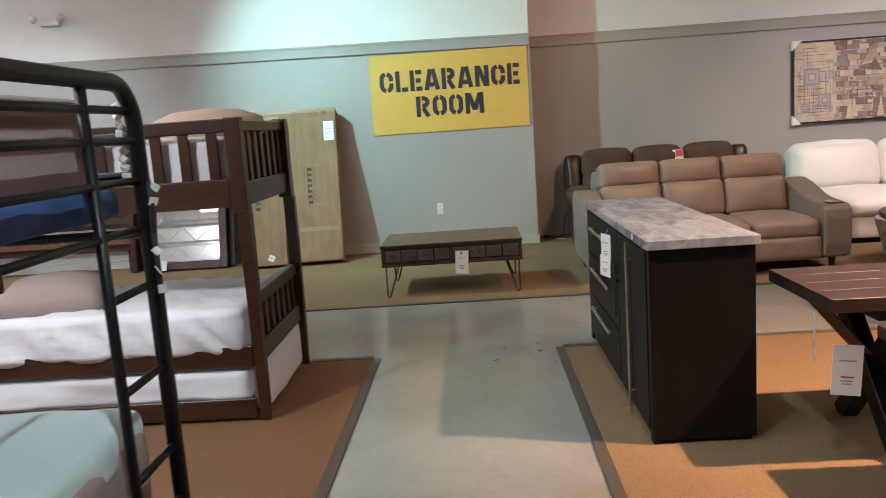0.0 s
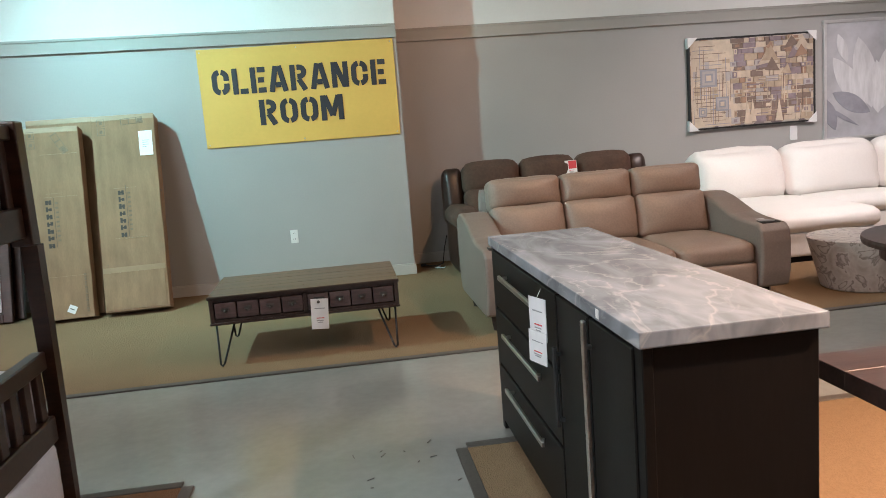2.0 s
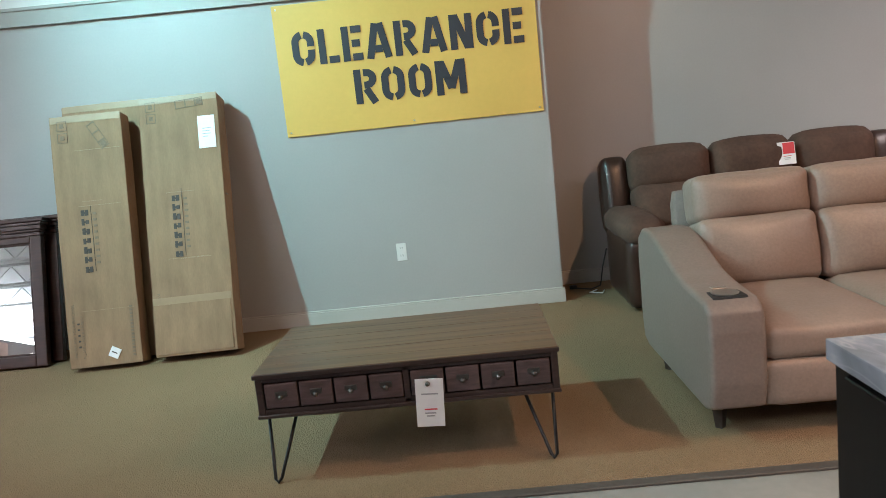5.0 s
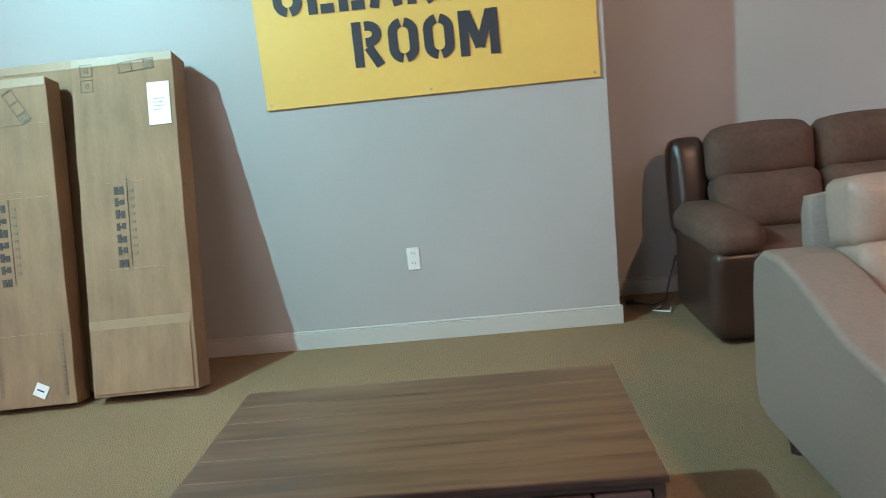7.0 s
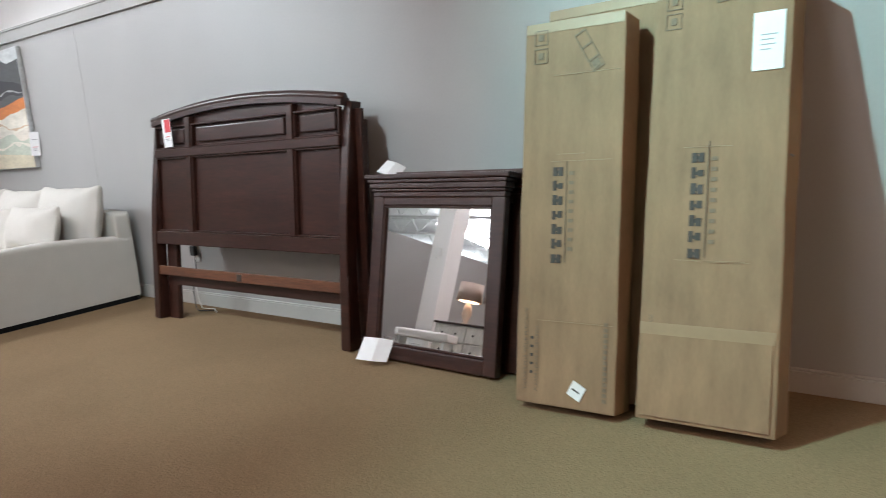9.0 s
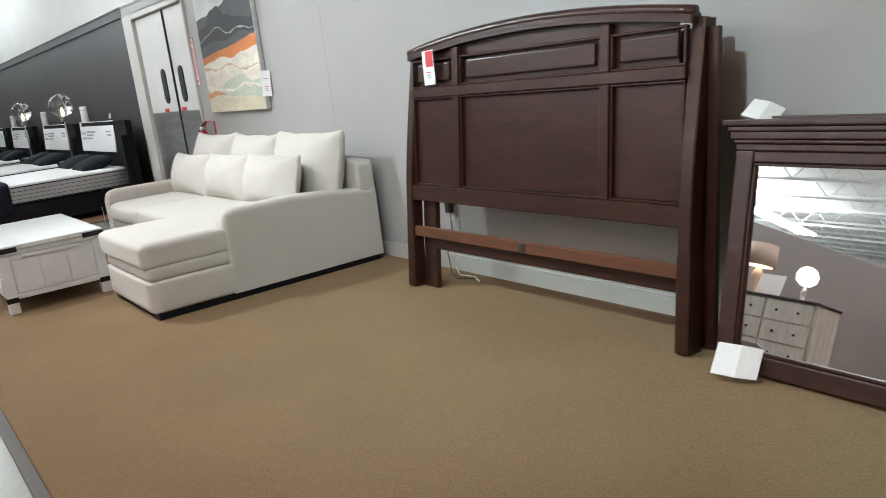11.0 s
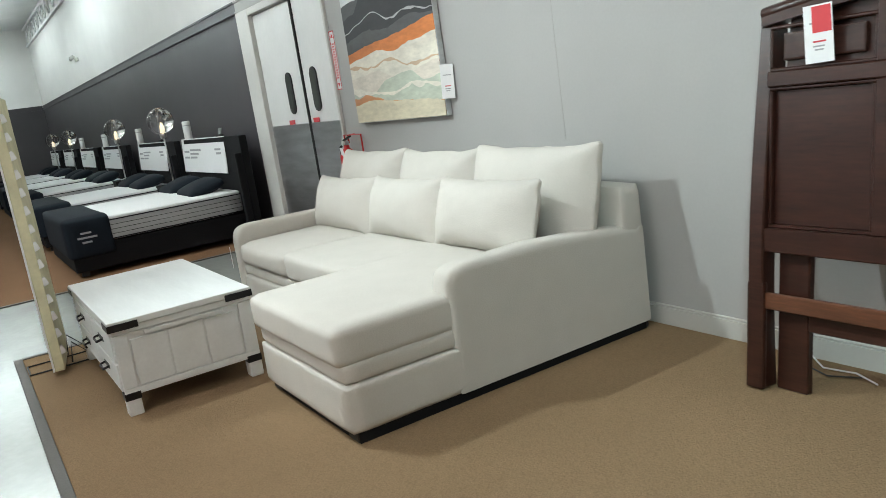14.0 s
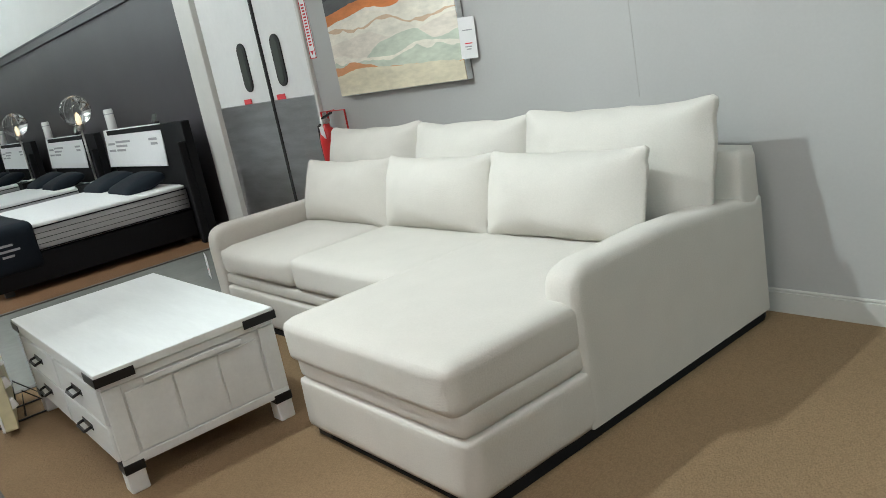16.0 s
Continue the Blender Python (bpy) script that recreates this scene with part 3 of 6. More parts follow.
# ceiling joists, seen in the mirror
def joist():
    ob = thing("roof_joist", pose(0, 0, 0), "white painted open-web steel roof joist under the deck", "joist", "roof joists")
    part("top_chord", box(WEST, EAST, -0.04, 0.04, 5.12, 5.195, 0), M["ceiling"], ob)
    part("bottom_chord", box(WEST, EAST, -0.03, 0.03, 4.62, 4.68, 0), M["ceiling"], ob)
    pts = []
    x = WEST + 0.2
    up = False
    while x < EAST:
        pts.append((x, 0, 5.13 if up else 4.67))
        up = not up
        x += 0.45
    part("web", tube(pts, 0.018, 5), M["ceiling"], ob)
    return ob


first_joist = joist()
first_joist.location = (0, SOUTH + 1.2, 0)
for k in range(1, 16):
    copy_thing(first_joist, pose(0, SOUTH + 1.2 + 1.85 * k, 0))


def track_head(x, y, z, aim):
    ob = thing("track_light", pose(x, y, z), "assumed white cylindrical track spotlight, out of view under the ceiling", "track light", "track spotlights")
    part("stem", tube([(0, 0, 0.18), (0, 0, TOP - z)], 0.012, 6), M["plastic"], ob)
    shell = lathe([(0.055, 0.20), (0.065, 0.18), (0.065, 0.06), (0.06, 0.055)], 16)
    part("shell", shell, M["plastic"], ob, smooth=True)
    return ob


# an assumed lamp body at every spot, none of them in view
for place, target, watts, colour, cone in SPOTS:
    track_head(place[0], place[1], place[2], target)


def light_strip(x, y, w, d):
    ob = thing("ceiling_fixture", pose(x, y, 4.43), "white suspended fluorescent ceiling fixture, place assumed", "ceiling light", "ceiling fixtures")
    part("diffuser", box(-w / 2, w / 2, -d / 2, d / 2, 0.0, 0.06, 0.01), M["diffuser"] if w < 1 else M["plastic"], ob)
    for sx in (-1, 1):
        part("hanger", tube([(0, sx * d * 0.4, 0.06), (0, sx * d * 0.4, TOP - 4.43)], 0.006, 5), M["chrome"], ob)


# bodies at the assumed panels; narrow ones glow all round to help light the deck
for x, y, w, d in ((-2.4, 2.0, 0.6, 6), (-6, 3, 0.6, 8), (-12, 4, 0.6, 8), (-20, 5, 4, 4), (-28, 5, 4, 4), (7, 4, 0.6, 8), (-7, -8, 0.6, 8), (-14, -8, 0.6, 8)):
    light_strip(x, y, w, d)


# ---- double traffic doors ----
def wall_door():
    ob = tagged(new("door_1"), "pair of white swing doors with steel kick plates and slot windows", "door", kind="structure")
    ob.matrix_world = pose(DOOR0, 9.0, 0)
    w = DOOR1 - DOOR0
    part("jamb", box(DARK - DOOR0, 0.0, -0.03, 0.18, 0, 2.60, 0.006), M["jamb"], ob, "pale painted jamb")
    part("jamb", box(w - 0.035, w, -0.03, 0.18, 0, 2.60, 0.006), M["jamb"], ob)
    part("head", box(0, w - 0.035, -0.03, 0.18, 2.52, 2.60, 0.006), M["jamb"], ob)
    mid = 1.105
    for x0, x1, wx in ((0.01, mid - 0.012, 0.735), (mid + 0.012, w - 0.045, 1.370)):
        leaf = part("door_leaf", box(x0, x1, 0.02, 0.06, 0.02, 2.51, 0.008), M["door_white"], ob)
        part("kick_plate", box(x0 + 0.01, x1 - 0.01, 0.012, 0.02, 0.03, 1.30, 0.003), M["steel"], leaf, "scuffed steel plate")
        part("gasket", turned(prism(oval(0.155, 0.43), 0.006, 0.02), pose(wx, 0, 1.62)), M["gasket"], leaf, "black rubber window surround")
        part("pane", turned(prism(oval(0.095, 0.37), 0.002, 0.006), pose(wx, 0, 1.62)), M["glass_dark"], leaf)
        part("label_plate", box(wx - 0.16, wx - 0.02, 0.005, 0.012, 1.30, 1.345, 0.001), M["paper_red"], leaf, "small red label")
    part("seal", box(mid - 0.012, mid + 0.012, 0.0, 0.05, 0.02, 2.51, 0.004), M["gasket"], ob)


wall_door()
# added slab: its charcoal paint gives the darkness behind the doors
structure("door_backing", box(DARK, DOOR1, 9.18, 9.22, 0, 2.7, 0), M["wall_dark"], "added charcoal slab, painted dark for the shade behind the doors", "wall")


# ---- clearance sign ----
def stroke(bm, pts, w, y, closed=False):
    """A flat lettering stroke through points in x and z."""
    pts = [Vector((p[0], p[1])) for p in pts]
    left, right = [], []
    for i, p in enumerate(pts):
        a, b = pts[max(0, i - 1)], pts[min(len(pts) - 1, i + 1)]
        d0, d1 = (p - a), (b - p)
        d0 = d0.normalized() if d0.length else d1.normalized()
        d1 = d1.normalized() if d1.length else d0
        n0, n1 = Vector((-d0.y, d0.x)), Vector((-d1.y, d1.x))
        nn = (n0 + n1).normalized()
        k = w / 2 / max(0.5, nn.dot(n0))
        left.append(p + nn * k), right.append(p - nn * k)
    for i in range(len(pts) - 1):
        q = [left[i], left[i + 1], right[i + 1], right[i]]
        f = [bm.verts.new((v.x, y, v.y)) for v in q]
        g = [bm.verts.new((v.x, y + 0.003, v.y)) for v in q]
        bm.faces.new(f), bm.faces.new(g[::-1])
        for j in range(4):
            bm.faces.new((f[j], g[j], g[(j + 1) % 4], f[(j + 1) % 4]))


def bow(cx, cz, rx, rz, a0, a1, n=7):
    return [(cx + rx * math.cos(radians(a0 + (a1 - a0) * k / n)), cz + rz * math.sin(radians(a0 + (a1 - a0) * k / n))) for k in range(n + 1)]


def glyph(ch):
    """Strokes of a bold stencil letter, one high."""
    s, W = 0.21, 0.66
    a, b = s / 2, 1 - s / 2
    l, r, m = s / 2, W - s / 2, W / 2
    R = 0.225
    g = 0.035
    if ch in "OC":
        lo, hi = a + R, b - R
        leftside = bow(l + R, hi, R, R, 100, 180)[0:] + bow(l + R, lo, R, R, 180, 260)
        out = [leftside]
        if ch == "O":
            out.append(bow(r - R, lo, R, R, -80, 0) + bow(r - R, hi, R, R, 0, 80))
        else:
            out += [bow(r - R, hi, R, R, 80, 0) + [(r, hi - 0.12)], bow(r - R, lo, R, R, -80, 0) + [(r, lo + 0.12)]]
        return out, W
    if ch == "L":
        return [[(l, 0), (l, 1)], [(s + 2 * g, a), (0.58, a)]], 0.58
    if ch == "E":
        return [[(l, 0), (l, 1)], [(s + 2 * g, a), (0.58, a)], [(s + 2 * g, 0.5), (0.52, 0.5)], [(s + 2 * g, b), (0.58, b)]], 0.58
    if ch == "A":
        return [[(0.09, 0), (0.30, 1)], [(0.63, 0), (0.42, 1)], [(0.25, 0.27), (0.47, 0.27)]], 0.72
    if ch == "R":
        return [[(l, 0), (l, 1)], [(s + 2 * g, b)] + bow(0.36, 0.715, 0.18, 0.18, 90, -90) + [(s + 2 * g, 0.535)], [(0.33, 0.43), (0.56, 0)]], 0.66
    if ch == "N":
        return [[(l, 0), (l, 1)], [(r, 0), (r, 1)], [(s * 0.75, 0.97), (W - s * 0.75, 0.03)]], W
    return [[(l, 0), (l, 1)], [(0.86 - l, 0), (0.86 - l, 1)], [(s * 0.8, 0.97), (0.43, 0.18)], [(0.86 - s * 0.8, 0.97), (0.43, 0.18)]], 0.86


def clearance_sign():
    ob = thing("wall_sign", pose(0.0, 8.998, 1.462), "yellow clearance room sign with black stencil letters screwed to the wall", "sign")
    part("board", box(0.0, 1.925, -0.012, 0.0, 0.0, 0.955, 0.002), M["yellow"], ob)
    for word, x0, x1, z0, h in (("CLEARANCE", 0.118, 1.825, 0.507, 0.250), ("ROOM", 0.545, 1.375, 0.190, 0.250)):
        glyphs = [glyph(c) for c in word]
        gap = 0.11
        total = sum(w for g, w in glyphs) + gap * (len(word) - 1)
        kx = (x1 - x0) / total
        x = 0.0
        for strokes, w in glyphs:
            bm = bmesh.new()
            for k, st in enumerate(strokes):
                stroke(bm, st, 0.205, -0.0007 * k)
            turned(bm, Matrix.Translation((x0 + x * kx, -0.0165, z0)) @ Matrix.Diagonal((kx, 1, h, 1)))
            part("letter", bm, M["sign_black"], ob)
            x += w + gap
    for x in (0.03, 0.96, 1.895):
        for z in (0.03, 0.925):
            part("screw", turned(lathe([(0.008, 0), (0.006, 0.004)], 8), pose(x, -0.012, z, 90)), M["chrome"], ob)


clearance_sign()


def outlet():
    ob = thing("wall_outlet", pose(0.752, 9.0, 0.510), "white duplex electrical outlet plate on the wall", "outlet")
    part("plate", box(-0.038, 0.038, -0.007, 0.002, -0.068, 0.068, 0.003), M["plastic"], ob)
    for z in (-0.03, 0.03):
        socket = part("socket", turned(prism(oval(0.038, 0.044, 16, 0.014), -0.010, -0.006), pose(0, 0, z)), M["plastic"], ob)
        for x in (-0.008, 0.008):
            part("slot", box(x - 0.0015, x + 0.0015, -0.0115, -0.0098, z - 0.003, z + 0.011, 0), M["gasket"], socket)


outlet()


# ---- tall shipping cartons ----
def lettering(text, size, material, m, parent):
    cu = bpy.data.curves.new("text", "FONT")
    cu.body, cu.size, cu.extrude, cu.align_x = text, size, 0.0004, "LEFT"
    tmp = bpy.data.objects.new("text", cu)
    scene.collection.objects.link(tmp)
    me = bpy.data.meshes.new_from_object(tmp.evaluated_get(bpy.context.evaluated_depsgraph_get()))
    bpy.data.objects.remove(tmp)
    ob = new("printed_text", me)
    me.materials.clear()
    me.materials.append(material)
    ob.parent = parent
    ob.matrix_local = m
    return ob


def carton(x, y, z, width, length, thick, lean, yaw, label, front=True, tag=False, seed=0):
    rnd = random.Random(seed)
    ob = thing("carton", pose(x, y, z, -lean, 0, yaw), label, "box", "tall cartons")
    bm = box(0, width, 0, thick, 0, length, 0.006, 2)
    bmesh.ops.subdivide_edges(bm, edges=[e for e in bm.edges if e.calc_length() > 0.3], cuts=9, use_grid_fill=True)
    for v in bm.verts:
        v.co += Vector((noise.noise(v.co * 4 + Vector((seed, 0, 0))) * 0.006, noise.noise(v.co * 5 + Vector((0, seed, 9))) * 0.0022 if v.co.y < thick / 2 else 0, 0))
    part("body", bm, M["cardboard"], ob)
    f = -0.0032
    # packing tape down the edge and across the top
    part("tape", box(0.004, width - 0.004, f + 0.001, 0.003, length - 0.045, length + 0.0035, 0.001), M["tape"], ob, "strip of clear brown tape")
    part("tape", box(width * 0.40, width * 0.52, -0.0015, thick + 0.0015, length - 0.02, length + 0.0036, 0), M["tape"], ob)
    if not front:
        part("print_bar", box(width * 0.06, width * 0.30, f - 0.001, f + 0.008, length - 0.12, length - 0.11, 0), M["ink_soft"], ob)
        return ob
    # printed brand block, written upwards: plain slotted blocks, a thin rule and small bars
    for k in range(7):
        z0 = length * 0.372 + k * 0.0665
        bm = bmesh.new()
        tall = 0.046 if k % 3 else 0.040
        box(-0.026, -0.004 - 0.004 * (k % 2), f - 0.0006, f + 0.008, 0.0, tall, 0, bm=bm)
        box(0.002, 0.024, f - 0.0006, f + 0.008, 0.008 * (k % 2), tall - 0.006 * (k % 3), 0, bm=bm)
        box(-0.012, 0.012, f - 0.0003, f + 0.008, tall * 0.3, tall * 0.62, 0, bm=bm)
        part("print_mark", turned(bm, pose(width * 0.385, 0, z0)), M["ink"], ob)
    part("rule", box(width * 0.385 + 0.042, width * 0.385 + 0.045, f - 0.0006, f + 0.008, length * 0.375, length * 0.635, 0), M["ink_mid"], ob)
    for k in range(9):
        z0 = length * 0.405 + k * 0.043
        part("print_bar", box(width * 0.385 + 0.056, width * 0.385 + 0.080, f - 0.0006, f + 0.008, z0, z0 + 0.016, 0), M["ink_soft"], ob)
    # notes near the foot, written upwards
    lettering("THANKS FOR YOUR PURCHASE", 0.027, M["ink_soft"], pose(0.060, f - 0.0012, 0.06, 90, -90, 0), ob)
    lettering("PLEASE LEAVE A REVIEW!", 0.027, M["ink_soft"], pose(0.118, f - 0.0012, 0.06, 90, -90, 0), ob)
    for k in range(5):
        part("star_mark", box(0.074, 0.088, f - 0.001, f + 0.008, 0.14 + k * 0.04, 0.152 + k * 0.04, 0), M["ink"], ob)
    for k in range(15):
        part("print_bar", box(width - 0.060, width - 0.042, f - 0.001, f + 0.008, 0.05 + k * 0.024, 0.066 + k * 0.024, 0), M["ink_soft"], ob)
    # handling marks at the top
    for z0 in (length - 0.10, length - 0.185):
        for q in ((0.05, 0.12, z0, z0 + 0.004), (0.05, 0.12, z0 + 0.066, z0 + 0.07), (0.05, 0.054, z0, z0 + 0.07), (0.116, 0.12, z0, z0 + 0.07), (0.072, 0.098, z0 + 0.02, z0 + 0.05)):
            part("mark", box(q[0], q[1], f - 0.001, f + 0.008, q[2], q[3], 0), M["ink_soft"], ob)
    # crane symbol
    tilt = -28 if not tag else 4
    for q in ((-0.10, 0.10, -0.030, -0.026), (-0.10, 0.10, 0.026, 0.030), (-0.10, -0.092, -0.03, 0.03), (-0.03, -0.022, -0.03, 0.03), (0.04, 0.048, -0.03, 0.03), (0.092, 0.10, -0.03, 0.03), (0.052, 0.09, -0.02, 0.02)):
        part("mark", turned(box(q[0], q[1], f - 0.001, f + 0.008, q[2], q[3], 0), pose(width * (0.64 if tag else 0.66), 0, length - (0.06 if tag else 0.15), 0, -tilt if tag else 60, 0)), M["ink_soft"], ob)
    # creases
    for k in range(4):
        z0 = length * rnd.uniform(0.2, 0.9)
        part("crease", box(width * rnd.uniform(0.05, 0.4), width * rnd.uniform(0.6, 0.98), f + 0.0005, f + 0.006, z0, z0 + 0.003, 0), M["tape"], ob)
    if tag:
        lab = part("shipping_label", box(width - 0.15, width - 0.03, f - 0.0025, f + 0.003, length - 0.40, length - 0.165, 0), M["paper"], ob, "white shipping label")
        for k in range(4):
            part("print_line", box(width - 0.12, width - 0.12 + 0.07 * rnd.uniform(0.5, 1), f - 0.0035, f - 0.0024, length - 0.26 - k * 0.02, length - 0.255 - k * 0.02, 0), M["grey_print"], lab)
        flap = part("patch", box(0.01, width - 0.02, f - 0.003, f + 0.004, 0.015, length * 0.215, 0.002), M["cardboard"], ob, "taped cardboard patch")
        part("tape", box(0.005, width - 0.012, f - 0.004, f - 0.0025, length * 0.195, length * 0.222, 0), M["tape"], flap)
        part("staple", box(width - 0.004, width + 0.006, 0.03, 0.08, length * 0.60, length * 0.603, 0), M["handle"], ob)
    else:
        st = part("sticker", turned(box(-0.035, 0.035, f - 0.003, f + 0.003, -0.035, 0.035, 0), pose(width * 0.63, 0, 0.085, 0, 28, 0)), M["paper"], ob, "small white sticker")
        part("print_line", turned(box(-0.022, 0.018, f - 0.004, f - 0.0029, -0.004, 0.004, 0), pose(width * 0.63, 0, 0.085, 0, 28, 0)), M["ink"], st)
    return ob


carton(-0.965, 8.285, 0.052, 0.565, 1.845, 0.20, 14.5, 3.0, "tall brown cardboard carton with a white label against the wall", tag=True, seed=3)
carton(-1.560, 8.255, 0.036, 0.50, 1.765, 0.155, 11.5, 3.5, "tall brown cardboard furniture carton with a small white sticker", seed=5)
carton(-1.640, 8.485, 0.032, 0.62, 1.86, 0.13, 12.5, -3.0, "brown cardboard carton leaning behind another carton", front=False, seed=8)


# ---- price cards ----
def card(name, m, w, h, parent, red=0.0, lower=True):
    """A hanging price card as a part of a thing."""
    c = part(name, turned(box(-w / 2, w / 2, -0.0015, 0.0015, -h, 0, 0.0004), m), M["paper"], parent, "white hanging price card")
    if red:
        part("red_field", turned(box(-w * 0.2, w * 0.46, -0.0028, -0.0014, -h * (0.03 + red), -h * 0.03, 0), m), M["paper_red"], c)
    for k, (a, b, z) in enumerate(((-0.3, 0.3, 0.30), (-0.2, 0.25, 0.62), (-0.2, 0.2, 0.70), (-0.14, 0.16, 0.76))):
        part("print_line", turned(box(w * a, w * b, -0.0026, -0.0014, -h * (z + 0.028), -h * z, 0), m), M["grey_print"] if k != 1 else M["paper_red"], c)
    return c


# ---- coffee table with hairpin legs ----
def coffee_table():
    ob = thing("coffee_table", pose(0.31, 6.25, 0.0), "rustic brown coffee table with card-catalogue drawers and black hairpin legs", "coffee table")
    w, d, top, low = 1.285, 0.785, 0.482, 0.287
    wood = M["espresso"]
    for k in range(6):
        part("plank", box(0.0, w, k * d / 6 + 0.0003, (k + 1) * d / 6 - 0.0003, top - 0.020, top - 0.0004 * (k % 2), 0.002), M["oak_top"], ob)
    part("top_edge", box(-0.003, w + 0.003, -0.004, 0.0, top - 0.022, top - 0.002, 0.002), wood, ob)
    part("case_bottom", box(0.012, w - 0.012, 0.015, d - 0.012, low, low + 0.015, 0.002), wood, ob)
    for x in (0.004, w - 0.034):
        part("side_panel", box(x, x + 0.030, 0.006, d - 0.012, low, top - 0.020, 0.003), wood, ob)
    part("back_panel", box(0.034, w - 0.034, d - 0.030, d - 0.014, low + 0.015, top - 0.02, 0.002), wood, ob)
    part("divider", box(w / 2 - 0.013, w / 2 + 0.013, 0.008, 0.40, low + 0.015, top - 0.02, 0.002), wood, ob)
    part("rail", box(0.034, w - 0.034, 0.008, 0.03, low + 0.002, low + 0.034, 0.003), wood, ob)
    part("rail_lip", box(0.0, w, -0.002, 0.012, low - 0.002, low + 0.014, 0.003), wood, ob)
    part("rail", box(0.034, w - 0.034, 0.008, 0.03, top - 0.042, top - 0.021, 0.002), wood, ob)
    pitch = (w / 2 - 0.013 - 0.036) / 4
    for k in range(8):
        x0 = 0.037 + (k % 4) * pitch + (0 if k < 4 else w / 2 - 0.023)
        dr = part("drawer_front", box(x0 + 0.004, x0 + pitch - 0.005, 0.004, 0.030, low + 0.040, top - 0.048, 0.006, 2), M["drawer_wood"], ob)
        cx, zc = x0 + pitch / 2, (low + top) / 2 - 0.006
        part("card_frame", box(cx - 0.026, cx + 0.026, 0.000, 0.005, zc - 0.002, zc + 0.022, 0.002), M["handle"], dr)
        part("pull", turned(lathe([(0.004, 0), (0.005, 0.010), (0.011, 0.014), (0.010, 0.022), (0.003, 0.026)], 10), pose(cx, 0.003, zc, 90)), M["handle"], dr, smooth=True)
    for x, s in ((0.05, 1), (w - 0.05, -1)):
        for y, q in ((0.03, 1), (d - 0.05, -1)):
            pts = [(x + s * 0.105, y + q * 0.03, low), (x + s * 0.016, y - q * 0.035, 0.02), (x + s * 0.004, y - q * 0.048, 0.007), (x - s * 0.008, y - q * 0.042, 0.02), (x - s * 0.016, y + q * 0.02, low)]
            leg = part("leg", tube(pts, 0.0075, 8), M["black_metal"], ob, "black hairpin leg", smooth=True)
            part("plate", box(min(x + s * 0.12, x - s * 0.03), max(x + s * 0.12, x - s * 0.03), y - 0.02, y + 0.06, low - 0.005, low, 0.001), M["black_metal"], leg)
    part("card_clip", box(0.700, 0.775, -0.010, -0.004, 0.392, 0.412, 0.003), M["gasket"], ob)
    card("price_card", pose(0.738, -0.012, 0.40, 4, 3, 0), 0.118, 0.215, ob)


coffee_table()


# ---- kitchen island ----
def kitchen_island():
    ob = thing("kitchen_island", pose(1.945, 2.763, 0.0), "black kitchen island with a grey marble-look top and long bar handles", "kitchen island")
    w, d, h = 0.472, 1.835, 0.948
    part("worktop", box(-0.012, w + 0.012, -0.015, d + 0.012, h - 0.043, h, 0.004, 2), M["marble"], ob, "grey veined stone top")
    part("body", box(0.012, w - 0.004, 0.004, d - 0.004, 0.02, h - 0.043, 0.003), M["black_wood"], ob)
    part("plinth_fill", box(0.03, w - 0.02, 0.02, d - 0.02, 0.0, 0.02, 0), M["black_wood"], ob)
    part("corner_post", box(0.0, 0.03, 0.0, 0.05, 0.005, h - 0.043, 0.003), M["black_wood"], ob)
    part("corner_post", box(0.0, 0.03, d - 0.05, d, 0.005, h - 0.043, 0.003), M["black_wood"], ob)

    def front(name, y0, y1, z0, z1):
        return part(name, box(-0.006, 0.014, y0, y1, z0, z1, 0.003), M["black_wood"], ob)

    def bar(parent, y0, y1, z0, z1, material):
        part("handle", box(-0.036, -0.022, y0, y1, z0, z1, 0.003), material, parent, "long bar handle")
        for q in (0.1, 0.9):
            yy, zz = y0 + (y1 - y0) * q, z0 + (z1 - z0) * q
            part("standoff", box(-0.024, -0.004, yy - 0.006, yy + 0.006, zz - 0.006, zz + 0.006, 0), material, parent)

    for z0, z1, zh in ((0.06, 0.335, 0.28), (0.35, 0.61, 0.535), (0.625, 0.89, 0.80)):
        dr = front("drawer", 0.735, 1.79, z0, z1)
        bar(dr, 0.93, 1.56, zh - 0.011, zh + 0.011, M["chrome"])
    dr = front("door", 0.40, 0.72, 0.06, 0.89)
    bar(dr, 0.685, 0.705, 0.44, 0.72, M["gasket"])
    dr = front("door", 0.05, 0.385, 0.06, 0.89)
    bar(dr, 0.352, 0.374, 0.06, 0.89, M["chrome"])
    card("price_card", pose(-0.052, 0.80, 0.87, 0, 0, -72), 0.105, 0.15, ob)
    card("price_card", pose(-0.060, 0.785, 0.755, 0, 2, -68), 0.10, 0.115, ob)
    part("string", tube([(-0.052, 0.80, 0.87), (-0.036, 0.80, 0.90)], 0.001, 4), M["paper"], ob)
    part("sticker", box(-0.0135, -0.0118, 0.27, 0.295, h - 0.035, h - 0.008, 0), M["plastic"], ob)


kitchen_island()


